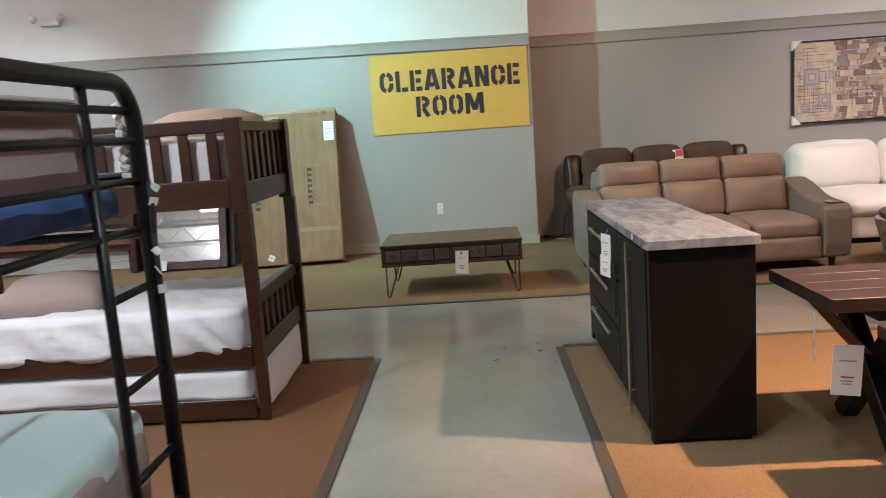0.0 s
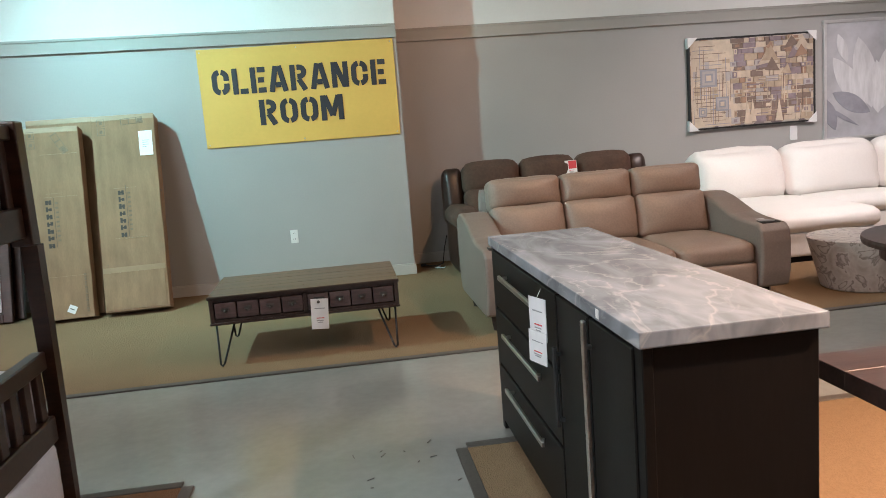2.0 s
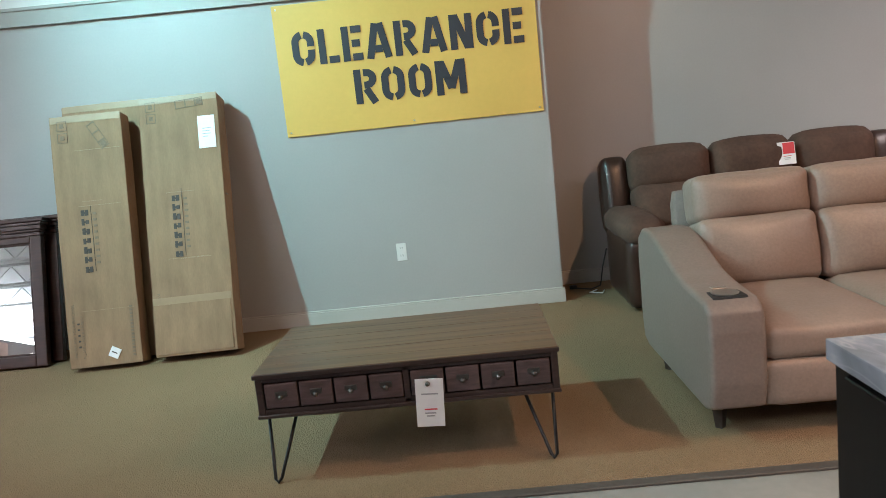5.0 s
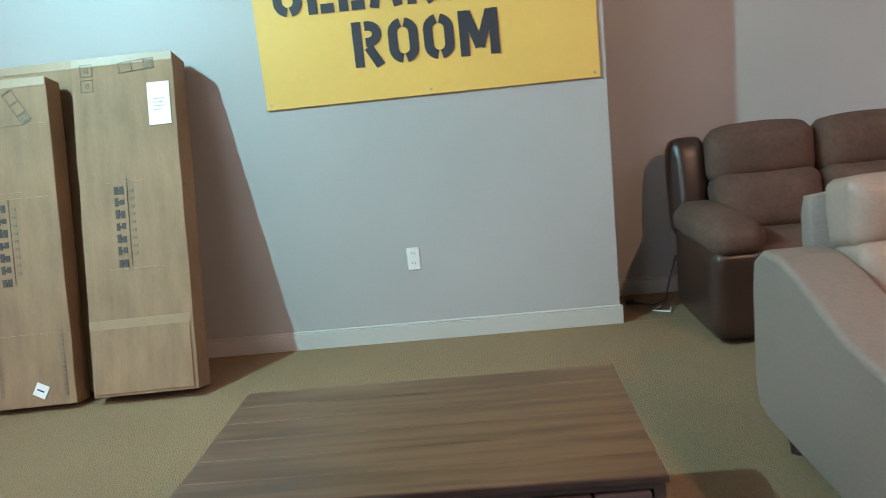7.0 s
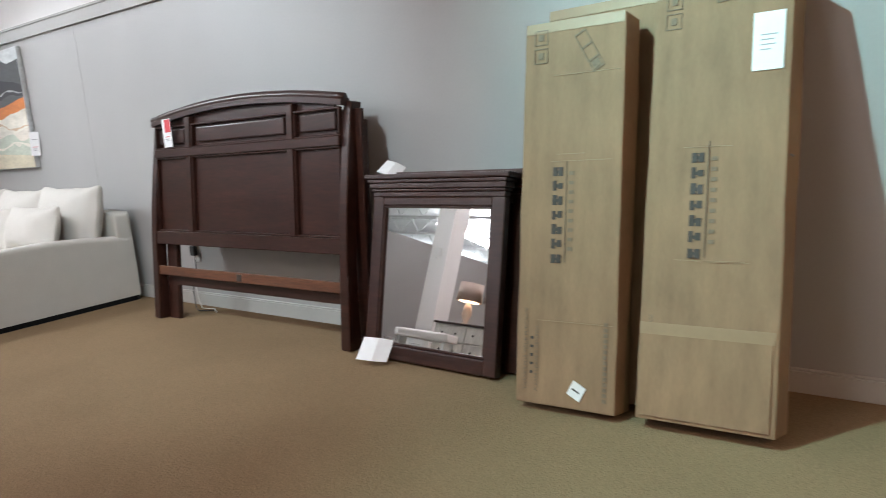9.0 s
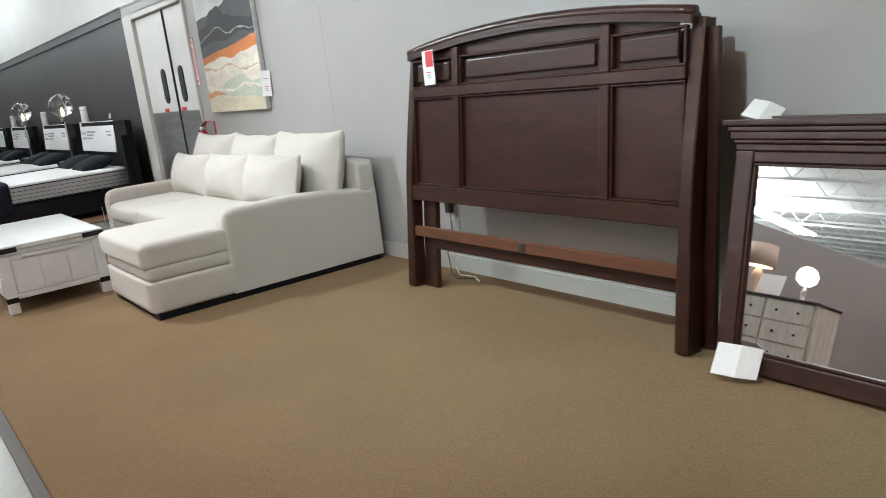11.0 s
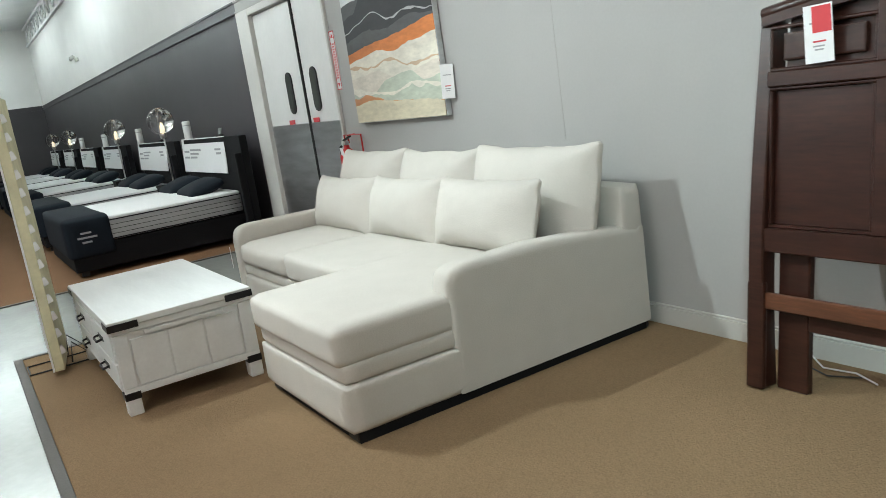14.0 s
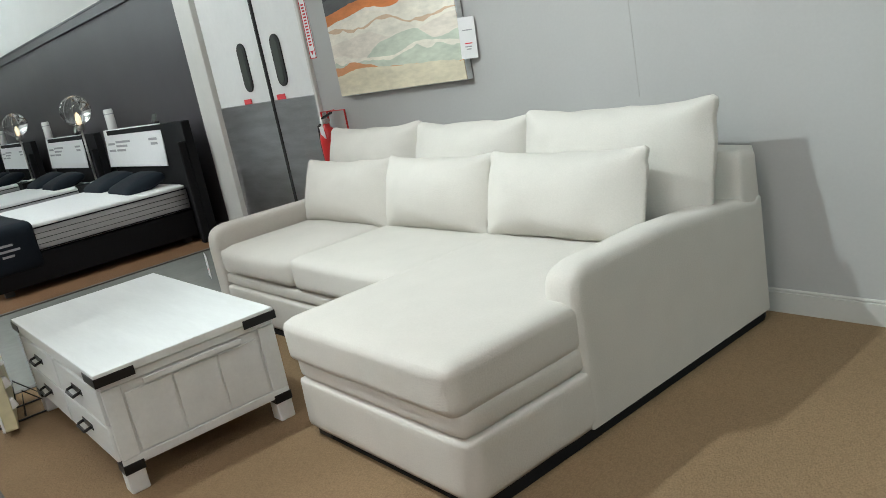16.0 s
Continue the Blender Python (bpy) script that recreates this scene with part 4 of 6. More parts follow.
# ---- headboard, leaning, with another behind ----
def headboard(m, label, material, tag):
    """Sleigh headboard; feet at z 0, face towards -y, middle of its width at x 0."""
    ob = thing("headboard", m, label, "headboard", "stacked headboards")
    w, h = 2.19, 1.545

    def curve(z):
        return 0.05 * math.cos((z - 0.55) * 2.0) - 0.03

    for s in (-1, 1):
        outline = [(-curve(z) - 0.045, z) for z in [h * k / 14 for k in range(15)]] + [(-curve(z) + 0.045, z) for z in [h * (14 - k) / 14 for k in range(15)]]
        bm = side_prism(outline, s * w / 2 - 0.035, s * w / 2 + 0.035)
        bmesh.ops.bevel(bm, geom=[e for e in bm.edges if abs(e.verts[0].co.x - e.verts[1].co.x) < 1e-6], offset=0.006, segments=1, affect="EDGES")
        part("post", bm, material, ob)
        part("foot_bracket", box(s * w / 2 - 0.040, s * w / 2 + 0.040, -0.064, -0.030, 0.0, 0.47, 0.012, 2), material, ob)
        if s < 0:
            part("inner_leg", box(-w / 2 + 0.06, -w / 2 + 0.20, 0.01, 0.05, 0.0, 0.72, 0.006), material, ob)

    def arch(x):
        return h + 0.02 + 0.085 * (1 - (2 * x / w) ** 2)

    xs = [-w / 2 + w * k / 20 for k in range(21)]
    # arched top rail with a rolled cap
    part("top_rail", prism([(x, arch(x)) for x in xs] + [(x, h - 0.03 + 0.085 * (1 - (2 * x / w) ** 2)) for x in xs[::-1]], -0.045, 0.03, 0.004), material, ob)
    part("cap", tube([(x, -0.018, arch(x)) for x in xs], 0.030, 10), material, ob, smooth=True)
    part("back_board", prism([(-w / 2 + 0.03, 0.66), (w / 2 - 0.03, 0.66)] + [(x, arch(x) - 0.01) for x in xs[-2:0:-1]], 0.0, 0.02), material, ob)
    part("middle_rail", box(-w / 2 + 0.03, w / 2 - 0.03, -0.045, 0.0, 1.275, 1.335, 0.004), material, ob)
    part("bottom_rail", box(-w / 2 + 0.03, w / 2 - 0.03, -0.055, 0.0, 0.60, 0.70, 0.005), material, ob)
    cuts = [-w / 2 + 0.035, -w / 2 + 0.50, w / 2 - 0.50, w / 2 - 0.035]
    for x in cuts[1:3]:
        part("stile", box(x - 0.03, x + 0.03, -0.045, 0.0, 0.70, 1.275, 0.004), material, ob)
        part("stile", box(x - 0.03, x + 0.03, -0.045, 0.0, 1.335, h + 0.02, 0.004), material, ob)
    for k in range(3):
        x0, x1 = cuts[k] + (0.03 if k else 0.0), cuts[k + 1] - (0.03 if k < 2 else 0.0)
        for z0, z1 in ((0.70, 1.275), (1.335, 1.515)):
            bm = bmesh.new()
            t = 0.014
            for q in ((x0, x1, z0, z0 + t), (x0, x1, z1 - t, z1), (x0, x0 + t, z0 + t, z1 - t), (x1 - t, x1, z0 + t, z1 - t)):
                box(q[0], q[1], -0.034, -0.001, q[2], q[3], 0.004, bm=bm)
            part("panel_moulding", bm, material, ob)
        part("panel", box(x0 + 0.014, x1 - 0.014, -0.010, 0.0, 0.714, 1.261, 0.003), material, ob)
        part("panel", box(x0 + 0.05, x1 - 0.05, -0.022, 0.0, 1.375, 1.485, 0.012, 2), material, ob)
    st = part("stretcher", box(-w / 2 + 0.035, w / 2 - 0.035, -0.05, -0.025, 0.355, 0.425, 0.004), M["cherry_red"], ob, "red-brown wooden stretcher")
    part("bracket", box(-0.03, 0.03, -0.055, -0.05, 0.365, 0.415, 0.002), M["handle"], st)
    part("lower_rail", box(-w / 2 + 0.20, w / 2 - 0.035, 0.005, 0.03, 0.275, 0.36, 0.004), material, ob)
    if tag:
        card("price_card", pose(-0.84, -0.068, 1.565, 4, -2, 0), 0.115, 0.215, ob, red=0.45)
    return ob


headboard(pose(-4.12, 8.595, 0.0, -6.5, 0, 0.0), "dark cherry sleigh headboard with raised panels leaning against the wall", M["cherry"], True)


def leaning_rail(x, y, lean, h):
    ob = thing("bed_rail", pose(x, y, 0.0, -lean, 0, 0), "dark cherry bed rail standing on end behind the headboard", "bed rail", "leaning bed rails")
    part("board", box(-0.10, 0.10, -0.03, 0.0, 0.0, h, 0.005), M["cherry"], ob)
    part("ledger", box(-0.05, 0.0, 0.0, 0.025, 0.08, h - 0.1, 0.004), M["cherry"], ob)
    part("hook_plate", box(-0.03, 0.03, -0.034, -0.03, h - 0.14, h - 0.03, 0.001), M["handle"], ob)


leaning_rail(-3.04, 8.70, 5.0, 1.49)
leaning_rail(-3.08, 8.77, 5.0, 1.42)


# ---- leaning mirrors ----
def leaning_mirror(m, label, glass):
    ob = thing("mirror", m, label, "mirror", "leaning mirrors")
    w, h = 1.04, 1.085
    f = 0.095
    part("stile", box(-w / 2 + 0.03, -w / 2 + f + 0.02, -0.03, 0.02, 0.0, 0.955, 0.008, 2), M["cherry"], ob)
    part("stile", box(w / 2 - f - 0.02, w / 2 - 0.03, -0.03, 0.02, 0.0, 0.955, 0.008, 2), M["cherry"], ob)
    part("bottom_rail", box(-w / 2 + f + 0.02, w / 2 - f - 0.02, -0.03, 0.02, 0.0, 0.085, 0.008, 2), M["cherry"], ob)
    part("top_rail", box(-w / 2 + f + 0.02, w / 2 - f - 0.02, -0.03, 0.02, 0.905, 0.955, 0.006), M["cherry"], ob)
    part("frieze", box(-w / 2 + 0.03, w / 2 - 0.03, -0.034, 0.02, 0.955, 0.985, 0.004), M["cherry"], ob)
    for k, (dx, z0, z1, y0) in enumerate(((0.024, 0.985, 1.002, -0.046), (0.012, 1.002, 1.034, -0.058), (0.002, 1.034, 1.055, -0.068))):
        part("crown_moulding", box(-w / 2 + dx, w / 2 - dx, y0, 0.03, z0, z1, 0.007, 3), M["cherry"], ob)
    part("crown_cap", box(-w / 2 - 0.018, w / 2 + 0.018, -0.078, 0.035, 1.055, 1.085, 0.008, 2), M["cherry"], ob)
    bm = bmesh.new()
    gx, g0, g1 = w / 2 - f - 0.02, 0.085, 0.905
    for q in ((-gx, gx, g0, g0 + 0.014), (-gx, gx, g1 - 0.014, g1), (-gx, -gx + 0.014, g0 + 0.014, g1 - 0.014), (gx - 0.014, gx, g0 + 0.014, g1 - 0.014)):
        box(q[0], q[1], -0.024, -0.004, q[2], q[3], 0.004, bm=bm)
    part("bead", bm, M["cherry"], ob)
    if glass:
        part("glass", box(-gx + 0.01, gx - 0.01, -0.008, 0.0, g0 + 0.01, g1 - 0.01, 0), M["mirror"], ob, "silvered mirror glass")
    part("back", box(-w / 2 + 0.05, w / 2 - 0.05, 0.0005, 0.014, 0.02, 0.95, 0), M["espresso"], ob)
    return ob


leaning_mirror(pose(-2.345, 8.535, 0.010, -13, 0, -1.0), "dark cherry framed mirror with a stepped crown leaning against the wall", True)
leaning_mirror(pose(-2.285, 8.645, 0.010, -13, 0, -1.0), "second cherry mirror frame stacked behind the first", False)


def folded_paper(m, label):
    bm = bmesh.new()
    quads = (((-0.12, -0.10, 0.003), (0.02, -0.11, 0.020), (0.03, 0.10, 0.030), (-0.11, 0.11, 0.006)), ((0.02, -0.11, 0.020), (0.14, -0.09, 0.004), (0.15, 0.11, 0.012), (0.03, 0.10, 0.030)))
    for q in quads:
        a = [bm.verts.new(p) for p in q]
        b = [bm.verts.new((p[0], p[1], p[2] + 0.003)) for p in q]
        bm.faces.new(a[::-1]), bm.faces.new(b)
        for i in range(4):
            bm.faces.new((a[i], a[(i + 1) % 4], b[(i + 1) % 4], b[i]))
    solo("folded_paper", bm, M["paper"], m, label, "paper")


folded_paper(pose(-2.70, 8.46, 0.075, 42, 8, 24) @ Matrix.Diagonal((0.72, 0.72, 0.9, 1)), "white folded price sheet lying on the carpet by the mirror")
folded_paper(pose(-2.77, 8.83, 1.095, 38, 22, 10) @ Matrix.Diagonal((0.55, 0.5, 1, 1)), "white folded price sheet on top of the mirror frame")


# ---- ivory sectional with chaise ----
def sectional():
    ob = thing("sectional_sofa", pose(-6.13, 8.93, 0.0), "ivory woven-fabric sectional sofa with a chaise and loose pillows", "sofa")
    F = M["ivory"]
    L, C = 3.10, 1.065
    yb, ys, yc = -0.02, -1.33, -1.885
    # charcoal blocks painted in for the shaded gap under the base, and feet
    part("plinth_fill", box(-C + 0.02, -0.012, yc + 0.035, yb - 0.03, 0.0, 0.05, 0), M["charcoal"], ob)
    part("plinth_fill", box(-L + 0.02, -C + 0.02, ys + 0.02, yb - 0.03, 0.0, 0.05, 0), M["charcoal"], ob)
    for x, y in ((-0.07, yc + 0.09), (-0.07, yb - 0.06), (-C + 0.07, yc + 0.09), (-L + 0.07, ys + 0.09), (-L + 0.07, yb - 0.06)):
        part("foot", box(x - 0.05, x + 0.05, y - 0.06, y + 0.06, 0.0, 0.055, 0.004), M["gasket"], ob, "black foot")
    # upholstered base
    part("chaise_base", soft(-C, -0.002, yc, ys + 0.2, 0.045, 0.275, 0.022, seed=1), F, ob, smooth=True)
    part("chaise_band", soft(-C + 0.012, -0.012, yc + 0.008, ys + 0.2, 0.268, 0.372, 0.03, (0, 0.006, 0), seed=2), F, ob, smooth=True)
    part("seat_base", soft(-L + 0.14, -C + 0.05, ys, yb - 0.1, 0.045, 0.265, 0.022, seed=3), F, ob, smooth=True)
    part("seat_band", soft(-L + 0.14, -C + 0.05, ys + 0.008, yb - 0.1, 0.26, 0.345, 0.03, seed=4), F, ob, smooth=True)
    # seat cushions
    mid = -2.02
    part("chaise_cushion", soft(-C - 0.015, -0.012, yc - 0.015, -0.34, 0.345, 0.533, 0.045, (0.0, 0.006, 0.006), 22, seed=5, rough=0.004), F, ob, smooth=True)
    part("seat_cushion", soft(mid + 0.002, -C + 0.13, ys - 0.01, -0.34, 0.338, 0.528, 0.045, (0, 0.006, 0.004), 18, seed=7, rough=0.003), F, ob, smooth=True)
    part("seat_cushion", soft(-L + 0.145, mid - 0.002, ys - 0.01, -0.34, 0.335, 0.515, 0.06, (0, 0.012, 0.015), 9, seed=8), F, ob, smooth=True)
    # arms: long right one beside the chaise seat, and the left one
    outline = [(-1.31, 0.045), (-1.31, 0.53), (-1.30, 0.60), (-1.27, 0.640), (-1.20, 0.655), (-0.75, 0.655), (-0.35, 0.625), (-0.02, 0.585), (-0.02, 0.045)]
    bm = padded_slab(outline, -0.155, 0.0, 0.04)
    part("arm", bm, F, ob, smooth=0.6)
    outline = [(ys, 0.045), (ys, 0.52), (ys + 0.012, 0.585), (ys + 0.05, 0.625), (ys + 0.12, 0.638), (-0.40, 0.630), (-0.02, 0.600), (-0.02, 0.045)]
    bm = padded_slab(outline, -L - 0.01, -L + 0.15, 0.04)
    part("arm", bm, F, ob, smooth=0.6)
    # back
    part("back_frame", soft(-L + 0.02, -0.006, -0.17, 0.0, 0.25, 0.825, 0.04, seed=9), F, ob, smooth=True)
    for k, (x0, x1, zt) in enumerate(((-1.13, -0.055, 1.055), (-2.06, -1.12, 1.035), (-3.06, -2.05, 1.05))):
        hx = (x1 - x0) / 2
        cush = pinched(soft(-hx, hx, -0.075, 0.075, -0.295, 0.295, 0.055, (0.0, 0.11, -0.012), 24, seed=20 + k, rough=0.014), hx, 0.295, 0.028, k)
        part("back_cushion", turned(cush, pose((x0 + x1) / 2, -0.285, zt - 0.285, -13)), F, ob, smooth=True)
    for k, (x0, x1, zt) in enumerate(((-1.115, -0.185, 0.905), (-1.985, -1.12, 0.893), (-2.93, -1.99, 0.885))):
        hx = (x1 - x0) / 2
        cush = pinched(soft(-hx, hx, -0.05, 0.05, -0.205, 0.205, 0.04, (0.0, 0.10, -0.008), 24, seed=30 + k, rough=0.014), hx, 0.205, 0.022, 5 + k)
        part("lumbar_pillow", turned(cush, pose((x0 + x1) / 2, -0.60, zt - 0.185, -17)), F, ob, smooth=True)
    card("price_card", pose(-L - 0.04, ys - 0.02, 0.46, 0, 6, -15), 0.09, 0.16, ob)


sectional()


# ---- white trunk coffee table ----
def trunk_table():
    ob = thing("trunk_table", pose(-8.90, 6.36, 0.0), "white painted trunk coffee table with black corner straps and drawers", "coffee table")
    w, d, h = 1.46, 0.75, 0.525
    W, K = M["trunk_white"], M["black_metal"]
    part("lid", box(-0.012, w + 0.012, -0.012, d + 0.012, h - 0.035, h, 0.006, 2), W, ob)
    part("lid_frame", box(0.0, w, 0.0, d, h - 0.075, h - 0.037, 0.004), W, ob)
    part("body", box(0.012, w - 0.012, 0.012, d - 0.012, 0.112, h - 0.077, 0.003), W, ob)
    for x in (0.0, w - 0.075):
        for y in (0.0, d - 0.075):
            leg = part("leg", box(x, x + 0.075, y, y + 0.075, 0.0, 0.112, 0.005), W, ob)
            part("strap", box(x - 0.004, x + 0.079, y - 0.004, y + 0.079, 0.088, 0.128, 0.002), K, leg, "black metal strap")
            fx = (x - 0.016, x + 0.14) if x < 0.1 else (x - 0.065, x + 0.091)
            part("corner_strap", box(fx[0], fx[1], (y - 0.016) if y < 0.1 else d + 0.0125, -0.0125 if y < 0.1 else y + 0.091, h - 0.052, h - 0.014, 0.001), K, ob)
            fy = (y - 0.016, y + 0.14) if y < 0.1 else (y - 0.065, y + 0.091)
            part("corner_strap", box((x - 0.016) if x < 0.1 else w + 0.0125, -0.0125 if x < 0.1 else x + 0.091, fy[0], fy[1], h - 0.052, h - 0.014, 0.001), K, ob)
    # planked end panels
    for x0, x1 in ((w - 0.013, w - 0.004), (0.004, 0.013)):
        for k in range(3):
            y0 = 0.085 + k * 0.196
            part("plank", box(x0, x1, y0, y0 + 0.188, 0.155, h - 0.115, 0.003), W, ob)
        part("end_rail", box(min(x0, w - 0.012) if x0 > 1 else 0.0, w if x0 > 1 else 0.012, 0.0, d, 0.112, 0.150, 0.003), W, ob)
        part("end_stile", box(w - 0.012 if x0 > 1 else 0.0, w if x0 > 1 else 0.012, 0.0, 0.075, 0.150, h - 0.077, 0.003), W, ob)
        part("end_stile", box(w - 0.012 if x0 > 1 else 0.0, w if x0 > 1 else 0.012, d - 0.075, d, 0.150, h - 0.077, 0.003), W, ob)
        part("cleat", box(w - 0.004 if x0 > 1 else -0.008, w + 0.008 if x0 > 1 else 0.004, 0.16, d - 0.16, h - 0.105, h - 0.082, 0.003), W, ob)
    # drawers on the long side
    for k in range(2):
        for z0, z1 in ((0.128, 0.278), (0.288, 0.440)):
            x0 = 0.06 + k * 0.68
            dr = part("drawer", box(x0, x0 + 0.66, -0.004, 0.014, z0, z1, 0.006, 2), W, ob)
            for hx in (x0 + 0.33,):
                zc = (z0 + z1) / 2
                part("pull", tube([(hx - 0.06, -0.004, zc + 0.012), (hx - 0.06, -0.030, zc + 0.006), (hx - 0.052, -0.036, zc), (hx + 0.052, -0.036, zc), (hx + 0.06, -0.030, zc + 0.006), (hx + 0.06, -0.004, zc + 0.012)], 0.007, 6), K, dr, "black bail pull", smooth=True)
                part("plate", box(hx - 0.075, hx + 0.075, -0.0075, -0.004, zc - 0.004, zc + 0.026, 0.002), K, dr)


trunk_table()


# ---- standing foam-board strip ----
def board_stand():
    ob = thing("board_stand", pose(-8.96, 6.20, 0.0), "tall cream foam-board sign in a black wire stand", "sign stand")
    part("board", turned(box(-0.30, 0.30, -0.042, 0.018, 0.03, 1.80, 0.004), pose(0, 0, 0, 0, 0, 171)), M["cream_board"], ob)
    part("face_sheet", turned(box(-0.30, 0.30, 0.019, 0.030, 0.03, 1.80, 0.001), pose(0, 0, 0, 0, 0, 171)), M["paper"], ob, "white printed face")
    for s in (-1, 1):
        part("wire_foot", tube([(s * 0.12, -0.20, 0.008), (s * 0.12, 0.22, 0.008), (s * 0.12, 0.08, 0.16), (s * 0.12, 0.06, 0.02)], 0.006, 6), M["black_metal"], ob, "black wire foot")
    part("wire_bar", tube([(-0.12, -0.20, 0.008), (0.12, -0.20, 0.008)], 0.006, 6), M["black_metal"], ob)
    for k in range(14):
        part("clip", turned(box(-0.03, 0.006, -0.014, 0.030, -0.028, 0.028, 0.010, 2), pose(0.292, -0.006, 0.16 + k * 0.115, 18, 0, 0)), M["plastic"], ob)


board_stand()


# ---- landscape canvas, fire extinguisher and its signs ----
def canvas_art():
    ob = thing("wall_painting", pose(-9.37, 8.995, 1.255), "abstract landscape canvas with dark hills and an orange band", "painting")
    w, h = 1.42, 1.235
    part("canvas", box(0, w, -0.045, 0.0, 0.0, h, 0.004), M["art_sky"], ob)

    def level(knots, u, k):
        for (a, b), (c, d) in zip(knots, knots[1:]):
            if u <= c:
                q = (u - a) / (c - a)
                q = q * q * (3 - 2 * q)
                return (b + (d - b) * q + 0.016 * noise.noise(Vector((u * 7, k * 5.3, 0))) + 0.006 * noise.noise(Vector((u * 24, k, 3)))) * h
        return knots[-1][1] * h

    layers = (
        ("art_slate", ((0, 0.79), (0.25, 0.82), (0.5, 0.85), (0.66, 0.93), (0.8, 0.88), (1, 0.90)), 0),
        ("art_night", ((0, 0.69), (0.12, 0.72), (0.3, 0.84), (0.42, 0.86), (0.55, 0.78), (0.7, 0.75), (0.85, 0.73), (1, 0.69)), 0),
        ("art_mist", ((0, 0.61), (0.2, 0.66), (0.38, 0.71), (0.55, 0.63), (0.75, 0.67), (1, 0.63)), 0.014),
        ("art_slate", ((0, 0.55), (0.25, 0.60), (0.5, 0.58), (0.75, 0.62), (1, 0.60)), 0),
        ("art_orange", ((0, 0.47), (0.2, 0.50), (0.4, 0.52), (0.6, 0.53), (0.8, 0.56), (1, 0.585)), 0),
        ("art_ivory", ((0, 0.41), (0.15, 0.43), (0.35, 0.46), (0.55, 0.44), (0.8, 0.47), (1, 0.485)), 0),
        ("art_sand", ((0, 0.385), (0.3, 0.36), (0.5, 0.40), (0.7, 0.34), (1, 0.36)), 0.020),
        ("art_blush", ((0, 0.30), (0.3, 0.33), (0.6, 0.27), (1, 0.33)), 0),
        ("art_sage", ((0, 0.20), (0.25, 0.18), (0.45, 0.27), (0.7, 0.30), (0.85, 0.23), (1, 0.25)), 0),
        ("art_ivory", ((0, 0.23), (0.3, 0.20), (0.5, 0.19), (0.75, 0.23), (1, 0.19)), 0.035),
        ("art_ember", ((0, 0.17), (0.15, 0.185), (0.3, 0.16), (0.45, 0.125), (1, 0.10)), 0),
        ("art_straw", ((0, 0.125), (0.2, 0.15), (0.35, 0.13), (0.7, 0.12), (1, 0.10)), 0),
    )
    n = 44
    for k, (m, knots, thick) in enumerate(layers):
        top = [(0.004 + (w - 0.008) * i / n, level(knots, i / n, k)) for i in range(n + 1)]
        if thick:
            foot = [(x, z - h * thick * (0.35 + abs(noise.noise(Vector((x * 5, k, 1)))) * 2.2)) for x, z in top]
        else:
            foot = [(top[0][0], 0.004), (top[-1][0], 0.004)]
        part("paint_layer", prism(top + foot[::-1], -0.0454 - 0.0005 * k, -0.044), M[m], ob)
    card("price_card", pose(1.475, -0.035, 0.36, 0, 3, 35), 0.10, 0.24, ob)


for key, colour in (("sky", (0.62, 0.66, 0.66)), ("slate", (0.075, 0.077, 0.08)), ("night", (0.028, 0.027, 0.032)), ("mist", (0.42, 0.42, 0.43)), ("orange", (0.60, 0.19, 0.045)), ("ivory", (0.70, 0.66, 0.57)), ("sand", (0.56, 0.40, 0.27)), ("blush", (0.66, 0.60, 0.52)), ("sage", (0.47, 0.51, 0.42)), ("ember", (0.56, 0.25, 0.11)), ("straw", (0.60, 0.54, 0.40))):
    M["art_" + key] = mat(key + "_paint", colour, 0.6, grain=0.10, scale=14, stain=0.12, stain_scale=4, bump=0.25, stretch=(1, 1, 3))
canvas_art()


def extinguisher():
    ob = thing("fire_extinguisher", pose(-9.60, 8.90, 0.62), "red fire extinguisher hung in a red wire wall bracket", "extinguisher")
    part("cylinder", lathe([(0.05, 0.0), (0.07, 0.015), (0.072, 0.35), (0.06, 0.40), (0.028, 0.43), (0.025, 0.46)], 20), M["red"], ob, smooth=True)
    part("valve", box(-0.03, 0.03, -0.02, 0.02, 0.455, 0.49, 0.004), M["chrome"], ob)
    part("lever", turned(box(-0.02, 0.13, -0.012, 0.012, 0.0, 0.014, 0.002), pose(-0.02, 0, 0.495, 0, -14)), M["black_metal"], ob)
    part("gauge", turned(lathe([(0.02, 0), (0.02, 0.02)], 12), pose(0, -0.02, 0.475, 90)), M["plastic"], ob)
    part("hose", tube([(-0.03, 0, 0.475), (-0.085, -0.02, 0.44), (-0.095, -0.02, 0.30), (-0.085, -0.02, 0.14)], 0.011, 8), M["gasket"], ob, smooth=True)
    part("tag", turned(box(-0.03, 0.03, -0.001, 0.001, -0.09, 0, 0), pose(0.04, -0.075, 0.44, 10, 8, 0)), M["paper"], ob)
    part("wire_bracket", tube([(-0.14, 0.06, 0.05), (-0.14, 0.06, 0.54), (0.20, 0.06, 0.54), (0.20, 0.06, 0.05), (-0.14, 0.06, 0.05)], 0.008, 6), M["red"], ob)
    part("hook", tube([(0.0, 0.098, 0.54), (0.0, 0.03, 0.54), (0.0, 0.03, 0.47)], 0.008, 6), M["red"], ob)


extinguisher()


